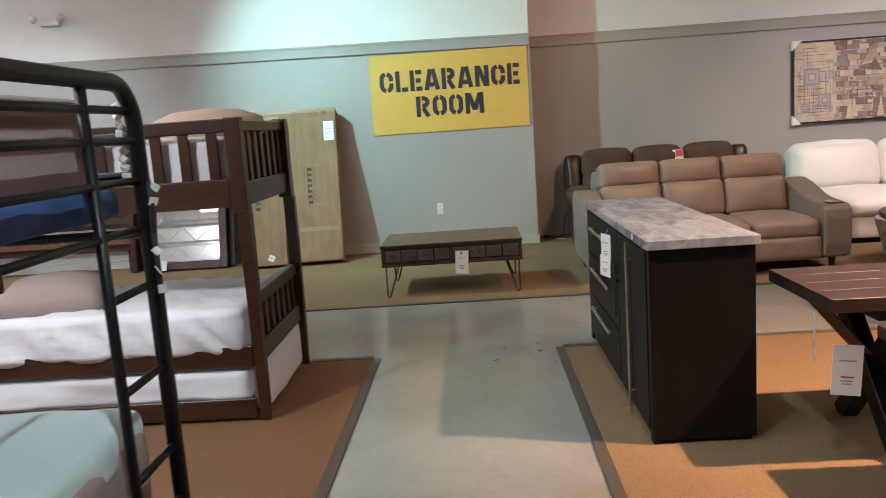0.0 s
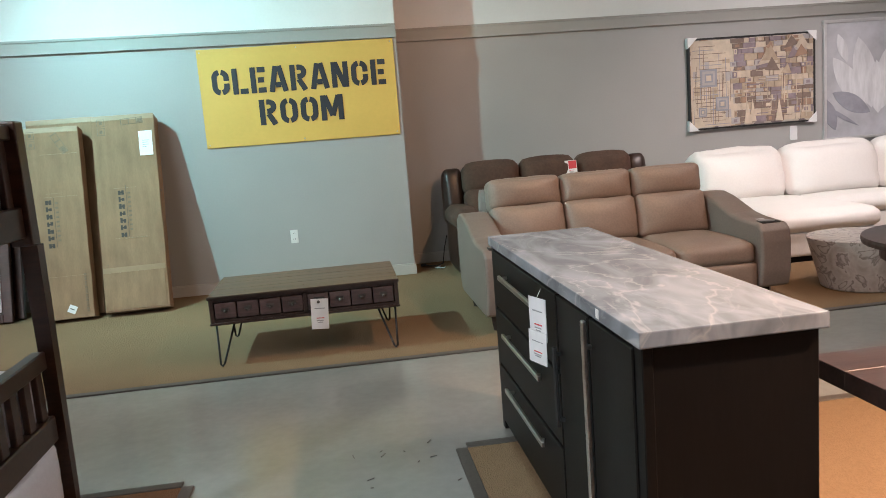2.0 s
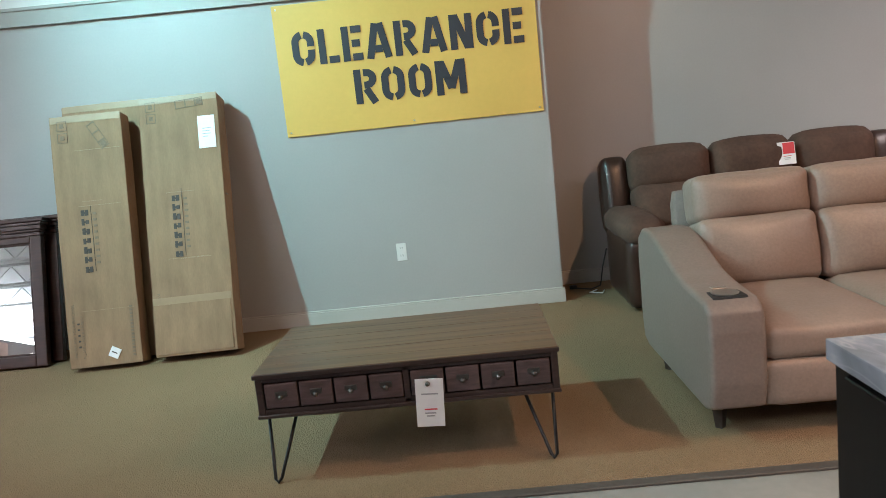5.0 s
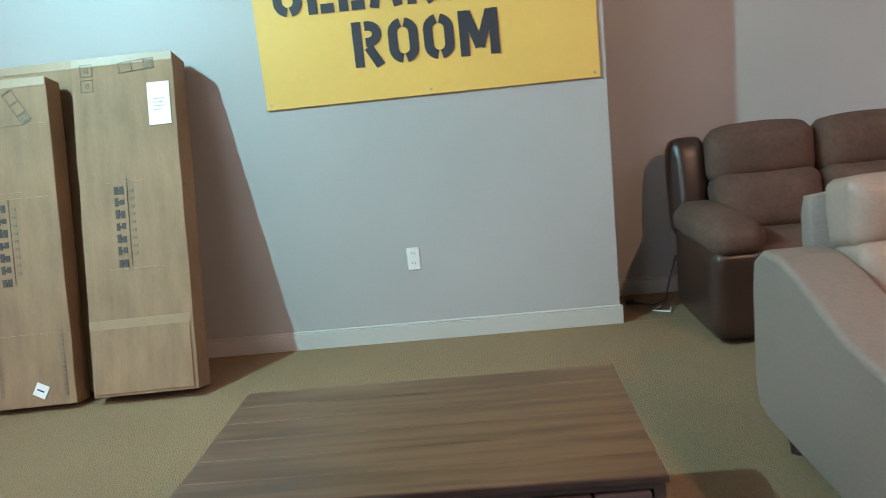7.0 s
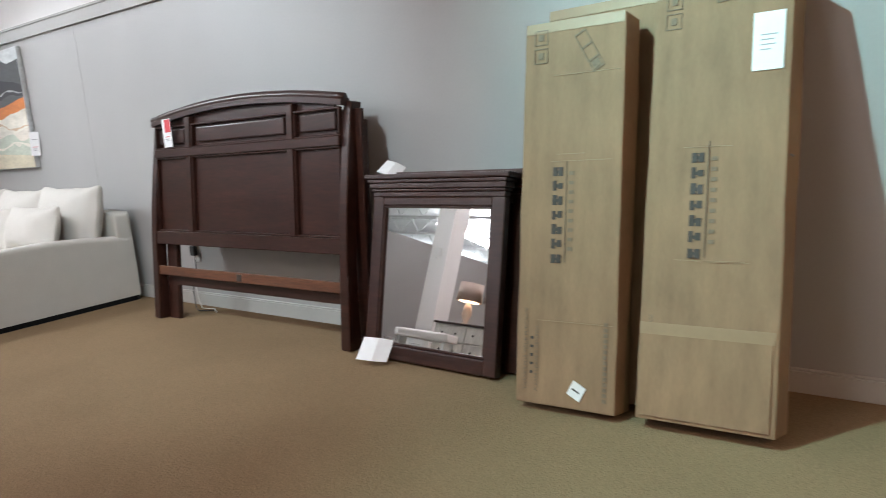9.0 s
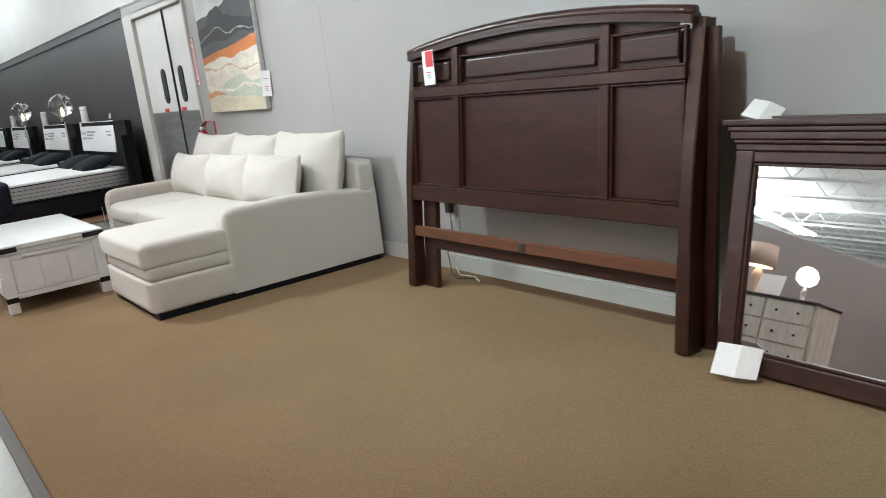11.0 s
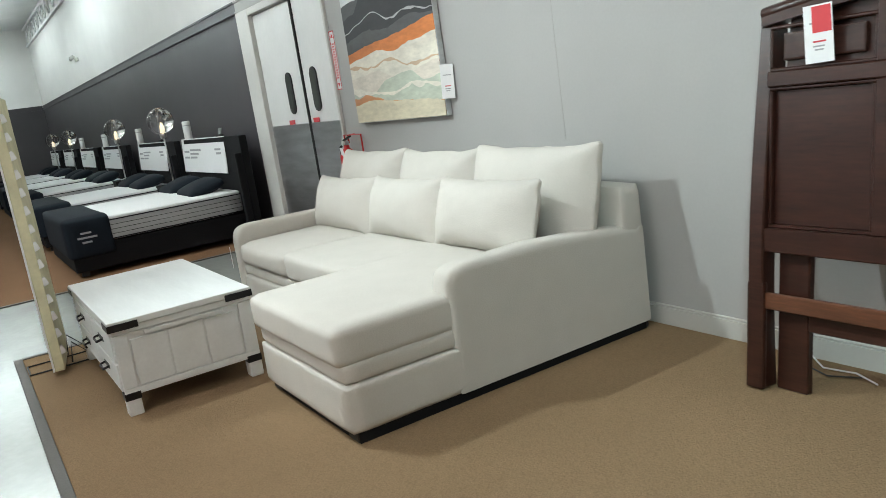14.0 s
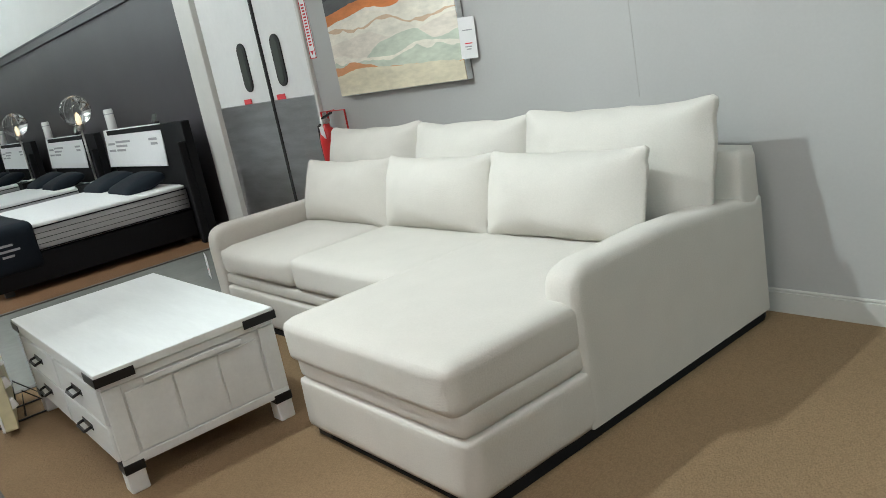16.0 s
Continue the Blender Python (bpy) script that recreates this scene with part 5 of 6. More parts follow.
def arrow_sign():
    ob = thing("wall_notice", pose(-9.725, 9.0, 1.57), "narrow vertical white and red extinguisher notice on the wall", "notice")
    part("plate", box(-0.045, 0.045, -0.006, 0.0, 0.0, 0.52, 0.001), M["paper"], ob)
    for q in ((-0.045, -0.038, 0, 0.52), (0.038, 0.045, 0, 0.52), (-0.038, 0.038, 0.0, 0.007), (-0.038, 0.038, 0.513, 0.52)):
        part("border", box(q[0], q[1], -0.008, -0.0058, q[2], q[3], 0), M["paper_red"], ob)
    for k in range(14):
        part("print_bar", box(-0.018, 0.018, -0.008, -0.0058, 0.10 + k * 0.023, 0.112 + k * 0.023, 0), M["paper_red"], ob)
    for z, s in ((0.03, -1), (0.46, 1)):
        part("arrow", prism([(-0.025, z + (0.03 if s < 0 else 0)), (0.025, z + (0.03 if s < 0 else 0)), (0.0, z + (0.0 if s < 0 else 0.035))], -0.008, -0.0058), M["paper_red"], ob)


arrow_sign()


# ---- mattress displays along the charcoal wall ----
def display_bed():
    ob = thing("display_bed", pose(0, 8.98, 0.0), "white quilted mattress on a black base with dark headboard, sign", "bed", "mattress displays")
    w, y0, y1 = 2.02, -2.22, -0.28
    part("base", box(0, w, y0, y1, 0.06, 0.335, 0.02, 2), M["charcoal"], ob)
    for x in (0.08, w - 0.16):
        for y in (y0 + 0.06, y1 - 0.14):
            part("leg", box(x, x + 0.08, y, y + 0.08, 0, 0.062, 0.004), M["gasket"], ob)
    mt = part("mattress", soft(0.0, w, y0, y1, 0.335, 0.585, 0.045, (0.005, 0.005, 0), 7, seed=4), M["mattress_side"], ob, smooth=True)
    part("quilt_top", soft(0.012, w - 0.012, y0 + 0.012, y1 - 0.012, 0.545, 0.612, 0.03, (0, 0, 0.012), 12, seed=5, rough=0.012), M["mattress_top"], mt, smooth=True)
    for z in (0.36, 0.565):
        part("piping", tube([(0.01, y0 - 0.002, z), (w - 0.01, y0 - 0.002, z), (w + 0.002, y0 + 0.01, z), (w + 0.002, y1 - 0.01, z)], 0.007, 6), M["charcoal"], mt)
    for z in (0.41, 0.46, 0.51):
        part("border_stitch", tube([(w + 0.0045, y0 + 0.03, z), (w + 0.0045, y1 - 0.03, z)], 0.003, 5), M["charcoal"], mt)
    hb = part("headboard", box(-0.18, w + 0.24, -0.26, -0.17, 0.0, 1.245, 0.012, 2), M["charcoal"], ob, "tall black panel")
    part("wing", box(w + 0.16, w + 0.24, -0.34, -0.26, 0.0, 1.05, 0.01), M["charcoal"], hb)
    sg = part("sign_board", turned(box(-0.30, 1.66, -0.012, 0.0, 0.0, 0.455, 0.002), pose(0.0, -0.275, 0.80, -4)), M["paper"], ob, "white printed sign board")
    for x0, x1, z in ((-0.2, 0.05, 0.28), (0.10, 0.62, 0.30), (0.10, 0.50, 0.25), (-0.2, 0.05, 0.2), (0.10, 0.42, 0.2), (1.25, 1.5, 0.30), (1.30, 1.5, 0.25)):
        part("print_bar", turned(box(x0, x1, -0.0145, -0.0118, z - 0.014, z + 0.012, 0), pose(0.0, -0.275, 0.80, -4)), M["grey_print"], sg)
    for k, x in enumerate((0.16, 1.10)):
        part("pillow", turned(soft(0, 0.72, -0.22, 0.22, -0.05, 0.05, 0.048, (0, 0, 0.045), 8, seed=40 + k), pose(x, y1 - 0.32, 0.672, 16)), M["navy"], ob, "midnight blue pillow", smooth=True)
    th = soft(-0.03, w + 0.03, y0 - 0.035, y0 + 0.45, 0.20, 0.645, 0.05, (0, 0.01, 0.01), 8, seed=50, rough=0.012)
    thr = part("foot_throw", th, M["navy"], ob, "dark folded throw over the foot", smooth=True)
    for k, (a, b) in enumerate(((0.10, 0.21), (0.06, 0.26), (0.10, 0.20))):
        part("print_bar", box(w + 0.034, w + 0.042, y0 + 0.02 + a, y0 + 0.02 + b, 0.47 - k * 0.05, 0.49 - k * 0.05, 0), M["grey_print"], thr)
    return ob


bed = display_bed()
bed.location = (-14.27, 8.98, 0.008)
for k, x in enumerate((-17.25, -20.85, -24.05, -27.3, -30.5)):
    copy_thing(bed, pose(x, 8.98, 0.0))


def globe_lamp():
    ob = thing("table_lamp", pose(0, 0, 0), "clear glass globe lamp on a silver stem and nightstand", "lamp", "globe lamps")
    part("nightstand", box(-0.24, 0.24, -0.22, 0.22, 0.0, 0.62, 0.01), M["charcoal"], ob, "black nightstand")
    part("foot", lathe([(0.09, 0.62), (0.085, 0.635), (0.02, 0.645)], 20), M["chrome"], ob, smooth=True)
    part("stem", tube([(0, 0, 0.64), (0, 0, 1.31)], 0.013, 10), M["chrome"], ob, smooth=True)
    part("collar", lathe([(0.045, 1.30), (0.05, 1.34), (0.06, 1.37)], 16), M["chrome"], ob, smooth=True)
    n = 14
    prof = [(max(0.05, 0.19 * math.sin(math.pi * (0.12 + 0.86 * k / n))), 1.555 - 0.19 * math.cos(math.pi * (0.12 + 0.86 * k / n))) for k in range(n + 1)]
    gl = part("globe", lathe(prof, 24), M["glass"], ob, "ribbed clear glass globe", smooth=True)
    part("filament", lathe([(0.006, 1.36), (0.022, 1.43), (0.022, 1.50), (0.006, 1.54)], 10), M["bulb"], gl)
    for k in range(10):
        a = 2 * math.pi * k / 10
        part("rib", tube([(r * 0.985 * math.cos(a + 0.03 * j), r * 0.985 * math.sin(a + 0.03 * j), z) for j, (r, z) in enumerate(prof)], 0.0022, 4), M["chrome"], gl)
    return ob


lamp = globe_lamp()
lamp.location = (-15.10, 8.62, 0.008)
for x in (-18.75, -25.05, -28.6):
    copy_thing(lamp, pose(x, 8.62, 0.0))


def speaker_can(x):
    ob = thing("white_canister", pose(x, 8.765, 1.253), "white upright canister on top of a bed headboard", "canister", "headboard gadgets")
    part("body", lathe([(0.05, 0), (0.055, 0.01), (0.055, 0.24), (0.048, 0.255)], 18), M["plastic"], ob, smooth=True)
    part("ring", lathe([(0.0565, 0.19), (0.0565, 0.20)], 18), M["grey_print"], ob)


for x in (-14.30, -17.45, -20.9, -24.1):
    speaker_can(x)


def gadget(x):
    ob = thing("remote_dock", pose(x, 8.765, 1.253), "small black remote dock on top of a bed headboard", "dock", "headboard gadgets")
    part("body", box(-0.07, 0.07, -0.03, 0.03, 0, 0.03, 0.005), M["gasket"], ob)
    part("screen", turned(box(-0.06, 0.06, -0.006, 0.006, 0, 0.085, 0.003), pose(0, 0, 0.028, -15)), M["glass_dark"], ob)


for x in (-12.85, -15.95):
    gadget(x)


# ---- taupe power sofa ----
def power_sofa():
    ob = thing("reclining_sofa", pose(2.20, 7.50, 0.0), "taupe leather three-seat power sofa with cup holders in its arms", "sofa")
    # S is F's leather with the shade of arms and back painted in
    F, S = M["taupe"], M["taupe_shaded"]
    w, d = 2.28, 1.30
    for x in (0.09, w - 0.09):
        for y in (-1.10, -0.28):
            part("foot", lathe([(0.022, 0.0), (0.036, 0.11)], 4), M["espresso"], ob).location = (x, y, 0)
    part("base", soft(0.2, w - 0.2, -1.18, -0.12, 0.10, 0.33, 0.03, seed=1), F, ob, smooth=True)
    outline = [(-1.18, 0.12), (-1.27, 0.15), (-1.295, 0.26), (-1.30, 0.48), (-1.285, 0.57), (-1.23, 0.61), (-1.12, 0.617), (-0.98, 0.625), (-0.82, 0.65), (-0.66, 0.70), (-0.50, 0.75), (-0.34, 0.78), (-0.20, 0.775), (-0.11, 0.72), (-0.09, 0.60), (-0.10, 0.26), (-0.13, 0.15), (-0.22, 0.12)]
    for x0 in (0.0, w - 0.235):
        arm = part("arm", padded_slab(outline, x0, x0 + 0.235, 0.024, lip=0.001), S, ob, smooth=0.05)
        part("cup_tray", box(x0 + 0.045, x0 + 0.19, -1.23, -1.03, 0.598, 0.617, 0.008, 2), M["gasket"], arm, "black cup holder tray")
        part("cup_rim", lathe([(0.056, 0), (0.058, 0.004), (0.050, 0.006)], 20), M["chrome"], arm).location = (x0 + 0.117, -1.16, 0.616)
        part("control_plate", box(x0 + 0.085, x0 + 0.15, -1.085, -1.045, 0.614, 0.621, 0.002), M["chrome"], arm)
    sw = (w - 0.47) / 3
    for k in range(3):
        x0 = 0.235 + k * sw
        part("seat_cushion", soft(x0 + 0.002, x0 + sw - 0.002, -1.24, -0.42, 0.31, 0.485, 0.06, (0, 0.015, 0.025), 8, seed=k), F, ob, smooth=True)
        part("footrest", soft(x0 + 0.002, x0 + sw - 0.002, -1.255, -1.16, 0.13, 0.33, 0.03, (0, 0.01, 0), 6, seed=k + 3), F, ob, smooth=True)
        part("back_cushion", turned(soft(x0 + 0.003, x0 + sw - 0.003, -0.13, 0.13, -0.17, 0.185, 0.045, (0, 0.05, 0.0), 14, seed=k + 6, rough=0.007), pose(0, -0.36, 0.62, -12)), F, ob, smooth=True)
        part("headrest", turned(soft(x0 + 0.003, x0 + sw - 0.003, -0.115, 0.115, -0.115, 0.14, 0.05, (0, 0.05, 0.006), 14, seed=k + 9, rough=0.007), pose(0, -0.275, 0.885, -10)), F, ob, smooth=True)
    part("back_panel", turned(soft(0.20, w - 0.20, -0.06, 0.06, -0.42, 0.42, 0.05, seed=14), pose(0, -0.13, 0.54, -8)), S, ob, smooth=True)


power_sofa()


# ---- brown suede recliner sofa ----
def brown_sofa():
    ob = thing("reclining_sofa", pose(2.36, 9.50, 0.0), "dark brown suede and leather reclining sofa against the wall", "sofa")
    S, L = M["brown_suede"], M["brown_leather"]
    w = 2.28
    part("base", soft(0.16, w - 0.16, -1.02, -0.15, 0.03, 0.34, 0.03, seed=1), L, ob, smooth=True)
    for x0 in (0.0, w - 0.26):
        arm = part("arm", soft(x0, x0 + 0.26, -1.08, -0.22, 0.02, 0.52, 0.05, seed=2), L, ob, smooth=True)
        part("arm_pad", soft(x0 - 0.015, x0 + 0.275, -1.11, -0.24, 0.47, 0.665, 0.09, (0.01, 0.02, 0.02), 8, seed=3, rough=0.012), S, arm, "padded suede arm top", smooth=True)
        part("wing", turned(soft(x0 + (0.0 if x0 < 1 else 0.05), x0 + (0.21 if x0 < 1 else 0.26), -0.10, 0.09, -0.28, 0.33, 0.06, (0.015, 0.02, 0), 7, seed=4), pose(0, -0.20, 0.715, -10)), L, ob, smooth=True)
    sw = (w - 0.40) / 3
    for k in range(3):
        x0 = 0.20 + k * sw
        part("seat_cushion", soft(x0, x0 + sw, -1.06, -0.40, 0.32, 0.50, 0.07, (0, 0.02, 0.03), 8, seed=k + 4), S, ob, smooth=True)
        part("footrest", soft(x0, x0 + sw, -1.08, -0.98, 0.08, 0.34, 0.04, (0, 0.02, 0), 6, seed=k + 14), S, ob, smooth=True)
        part("back_cushion", turned(soft(x0 + 0.003, x0 + sw - 0.003, -0.14, 0.12, -0.19, 0.18, 0.08, (0, 0.05, 0), 8, seed=k + 24), pose(0, -0.37, 0.64, -12)), S, ob, smooth=True)
        part("headrest", turned(soft(x0 + 0.003, x0 + sw - 0.003, -0.14, 0.13, -0.165, 0.165, 0.09, (0, 0.05, 0.03), 8, seed=k + 34), pose(0, -0.26, 0.915, -8)), S, ob, smooth=True)
    card("price_card", pose(1.37, -0.41, 1.04, -12, 0, 0), 0.13, 0.17, ob, red=0.5)
    part("cord", tube([(-0.02, -0.35, 0.35), (-0.05, -0.30, 0.20), (-0.06, -0.20, 0.03), (-0.14, -0.22, 0.008), (-0.22, -0.15, 0.008), (-0.28, -0.10, 0.008)], 0.006, 6), M["gasket"], ob, "black power cord")
    part("cord", tube([(-0.10, -0.25, 0.008), (-0.17, -0.33, 0.008), (-0.08, -0.40, 0.012), (-0.05, -0.30, 0.010)], 0.005, 6), M["plastic"], ob)
    part("connector", box(-0.30, -0.24, -0.14, -0.10, 0.001, 0.03, 0.006), M["gasket"], ob)


brown_sofa()


# ---- white leather sectional ----
def white_sofa():
    ob = thing("sectional_sofa", pose(5.08, 9.45, 0.0), "plush white leather sectional sofa with a chaise under spotlights", "sofa")
    F = M["white_leather"]
    L = 4.6
    part("plinth_fill", box(0.06, 1.08, -1.86, -0.1, 0.0, 0.05, 0), M["charcoal"], ob)
    part("plinth_fill", box(1.08, L - 0.05, -1.02, -0.1, 0.0, 0.05, 0), M["charcoal"], ob)
    part("chaise_base", soft(0.02, 1.12, -1.90, -0.1, 0.045, 0.285, 0.04, seed=1), F, ob, smooth=True)
    part("seat_base", soft(1.10, L, -1.06, -0.1, 0.045, 0.285, 0.04, seed=2), F, ob, smooth=True)
    part("chaise_cushion", soft(0.0, 1.15, -1.93, -0.42, 0.275, 0.46, 0.085, (0.015, 0.03, 0.055), 14, seed=3, rough=0.012), F, ob, smooth=True)
    for k in range(3):
        x0 = 1.15 + k * 1.13
        part("seat_cushion", soft(x0, x0 + 1.13, -1.09, -0.42, 0.285, 0.45, 0.08, (0, 0.015, 0.03), 8, seed=4 + k), F, ob, smooth=True)
    xs = [(0.02, 1.10), (1.10, 2.24), (2.24, 3.38), (3.38, 4.50)]
    for k, (a, b) in enumerate(xs):
        part("back_cushion", turned(soft(a - 0.01, b + 0.01, -0.17, 0.15, -0.31, 0.31, 0.14, (0, 0.11, 0.035), 14, seed=9 + k, rough=0.016), pose(0, -0.28, 0.68, -14)), F, ob, smooth=True)
    part("arm", soft(L - 0.05, L + 0.22, -1.06, -0.1, 0.045, 0.62, 0.08, seed=15), F, ob, smooth=True)


white_sofa()


# ---- stone drum, round table, dining table ----
def drum():
    solo("drum_table", lathe([(0.285, 0.0), (0.30, 0.01), (0.40, 0.385), (0.405, 0.40), (0.395, 0.405), (0.0, 0.405)][:5], 40), M["stone_drum"], pose(5.27, 6.52, 0.0), "tapered round side table in veined grey-brown stone", "side table")


drum()


def round_table():
    ob = thing("round_table", pose(4.40, 4.42, 0.0), "dark espresso round dining table with square legs", "table")
    part("tabletop", lathe([(0.50, 0.705), (0.545, 0.715), (0.55, 0.735), (0.545, 0.75), (0.30, 0.7505)], 48), M["espresso"], ob, smooth=False)
    part("apron", lathe([(0.44, 0.63), (0.46, 0.635), (0.46, 0.706)], 40), M["espresso"], ob)
    for a in (172, 262, 352, 82):
        x, y = 0.42 * math.cos(radians(a)), 0.42 * math.sin(radians(a))
        part("leg", box(x - 0.04, x + 0.04, y - 0.04, y + 0.04, 0.0, 0.70, 0.005), M["espresso"], ob)


round_table()


def plank_top(ob, x0, x1, y0, y1, z0, z1, n):
    step = (y1 - y0) / n
    for k in range(n):
        part("plank", box(x0, x1, y0 + k * step + 0.0002, y0 + (k + 1) * step - 0.0002, z0, z1, 0.0015), M["espresso"], ob)


def beam(a, b, w, t):
    """A square beam between two points."""
    a, b = Vector(a), Vector(b)
    d = b - a
    bm = box(-w / 2, w / 2, -t / 2, t / 2, 0, d.length, 0.006)
    return turned(bm, Matrix.Translation(a) @ d.to_track_quat("Z", "Y").to_matrix().to_4x4())


def dining_table():
    ob = thing("dining_table", pose(2.585, 2.42, 0.0), "dark espresso plank dining table on crossed trestle legs", "table")
    plank_top(ob, 0.0, 1.75, 0.0, 0.66, 0.665, 0.722, 4)
    part("under_frame", box(0.22, 1.5, 0.08, 0.58, 0.60, 0.664, 0.004), M["espresso"], ob)
    for x in (0.33, 1.40):
        for s in (-1, 1):
            part("leg", beam((x + 0.02 * s, 0.33 + s * 0.30, 0.0), (x + 0.02 * s, 0.33 - s * 0.24, 0.61), 0.075, 0.095), M["black_wood"], ob, "black crossed leg")
    part("brace", beam((0.08, 0.40, 0.655), (0.34, 0.33, 0.33), 0.06, 0.05), M["cherry_red"], ob, "red-brown angled brace")
    for x, y in ((0.16, 0.10), (0.16, 0.52)):
        part("bolt", lathe([(0.010, 0), (0.012, 0.02), (0.006, 0.024)], 10), M["chrome"], ob).location = (x, y, 0.64)
    card("price_card", pose(0.095, 0.06, 0.515, 0, 3, -12), 0.115, 0.215, ob)
    card("price_card", pose(0.0, 0.16, 0.62, 0, 0, -110), 0.10, 0.19, ob)


dining_table()


def dining_bench():
    ob = thing("dining_bench", pose(2.74, 1.98, 0.0), "dark espresso plank bench beside the dining table", "bench")
    plank_top(ob, 0.0, 1.6, 0.0, 0.40, 0.575, 0.622, 3)
    for x in (0.26, 1.25):
        for s in (-1, 1):
            part("leg", beam((x, 0.20 + s * 0.17, 0.0), (x, 0.20 - s * 0.13, 0.58), 0.07, 0.08), M["black_wood"], ob)


dining_bench()


# ---- framed art on the set-back wall ----
def block_art():
    ob = thing("wall_painting", pose(5.315, 9.597, 1.235), "abstract collage of tan and grey blocks in a black frame", "painting")
    w, h = 1.555, 1.03
    part("canvas", box(0.02, w - 0.02, -0.045, -0.005, 0.02, h - 0.02, 0.002), M["art_blocks"], ob)
    for q in ((0, w, 0, 0.018), (0, w, h - 0.018, h), (0, 0.018, 0.018, h - 0.018), (w - 0.018, w, 0.018, h - 0.018)):
        part("frame_bar", box(q[0], q[1], -0.055, 0.0, q[2], q[3], 0.002), M["gasket"], ob)
    rnd = random.Random(4)
    laid = [0]

    def dab(x, z, a, b, material):
        laid[0] += 1
        top = -0.0462 - 0.00004 * laid[0]
        part("paint_block", box(x, min(x + a, w - 0.03), top, -0.044, z, min(z + b, h - 0.03), 0), material, ob)

    def wedge(pts, material):
        laid[0] += 1
        pts = [(min(max(x, 0.03), w - 0.03), min(max(z, 0.03), h - 0.03)) for x, z in pts]
        part("paint_wedge", prism(pts, -0.0462 - 0.00004 * laid[0], -0.044), material, ob)

    warm = ("art_tan", "art_brown", "art_cream", "art_rust", "art_tan", "art_mauve", "art_pale", "art_brown")
    # pale field ruled with a fine grid and nested squares
    dab(0.03, 0.03, 0.52, h - 0.06, M["art_cream"])
    for k in range(16):
        dab(0.03 + rnd.uniform(0, 0.46), 0.05 + rnd.uniform(0, 0.85), rnd.uniform(0.03, 0.10), rnd.uniform(0.03, 0.12), M[("art_pale", "art_tan", "art_cream")[k % 3]])
    for k in range(19):
        x, z = 0.045 + 0.027 * k + rnd.uniform(-0.008, 0.008), rnd.uniform(0.03, 0.35)
        dab(x, z, rnd.uniform(0.004, 0.008), rnd.uniform(0.35, 0.62), M["art_brown" if k % 3 else "petal_dark"])
    for k in range(22):
        dab(rnd.uniform(0.03, 0.2), 0.05 + 0.042 * k, rnd.uniform(0.2, 0.36), rnd.uniform(0.004, 0.008), M["art_brown" if k % 4 else "petal_dark"])
    for cx, cz, r in ((0.24, 0.58, 0.10), (0.40, 0.28, 0.08), (0.16, 0.20, 0.05)):
        for q, m in ((r, "petal_dark"), (r * 0.78, "art_pale"), (r * 0.5, "petal_dark"), (r * 0.3, "art_cream")):
            dab(cx - q, cz - q, 2 * q, 2 * q, M[m])
    # courses of broken blocks over the rest
    z = 0.04
    while z < h - 0.06:
        hh, x = rnd.uniform(0.035, 0.085), 0.50 + rnd.uniform(0, 0.06)
        while x < w - 0.05:
            a = rnd.uniform(0.04, 0.17)
            dab(x, z, a - 0.006, hh - 0.005, M[warm[rnd.randrange(8)]])
            if rnd.random() < 0.3:
                dab(x + a * 0.25, z + hh * 0.2, a * 0.4, hh * 0.5, M[("art_rust", "art_mauve", "art_cream")[rnd.randrange(3)]])
            x += a
        z += hh
    for k in range(14):
        dab(rnd.uniform(0.6, w - 0.3), rnd.uniform(0.1, h - 0.1), rnd.uniform(0.1, 0.28), 0.009, M["art_mauve"])
    for k in range(34):
        if k % 2:
            dab(rnd.uniform(0.5, w - 0.1), rnd.uniform(0.05, h - 0.4), rnd.uniform(0.004, 0.008), rnd.uniform(0.12, 0.35), M["art_cream" if k % 3 else "art_brown"])
        else:
            dab(rnd.uniform(0.5, w - 0.4), rnd.uniform(0.05, h - 0.06), rnd.uniform(0.12, 0.35), rnd.uniform(0.004, 0.008), M["art_cream" if k % 3 else "art_brown"])
    # slanting wedges towards the top and along the edges
    for k in range(13):
        x, z, a = rnd.uniform(0.78, w - 0.25), rnd.uniform(0.58, h - 0.16), rnd.uniform(0.10, 0.22)
        wedge([(x, z), (x + a, z + a * rnd.uniform(-0.2, 0.3)), (x + a * rnd.uniform(0.2, 0.8), z + a * 0.8)], M[("art_brown", "art_rust", "art_tan", "art_mauve", "art_cream")[k % 5]])
    for x, z in ((0.66, 0.03), (0.72, 0.05), (1.05, 0.04)):
        wedge([(x, z), (x + 0.09, z), (x + 0.045, z + 0.26)], M["art_cream"])
    for sx in (0, 1):
        for sz in (0, 1):
            s = 0.12
            pts = [(0, 0), (s, 0), (0, s)]
            pts = [((w + 0.01 - x) if sx else x - 0.01, (h + 0.01 - z) if sz else z - 0.01) for x, z in pts]
            part("corner_guard", prism(pts, -0.062, 0.0), M["paper"], ob, "white cardboard corner")


block_art()


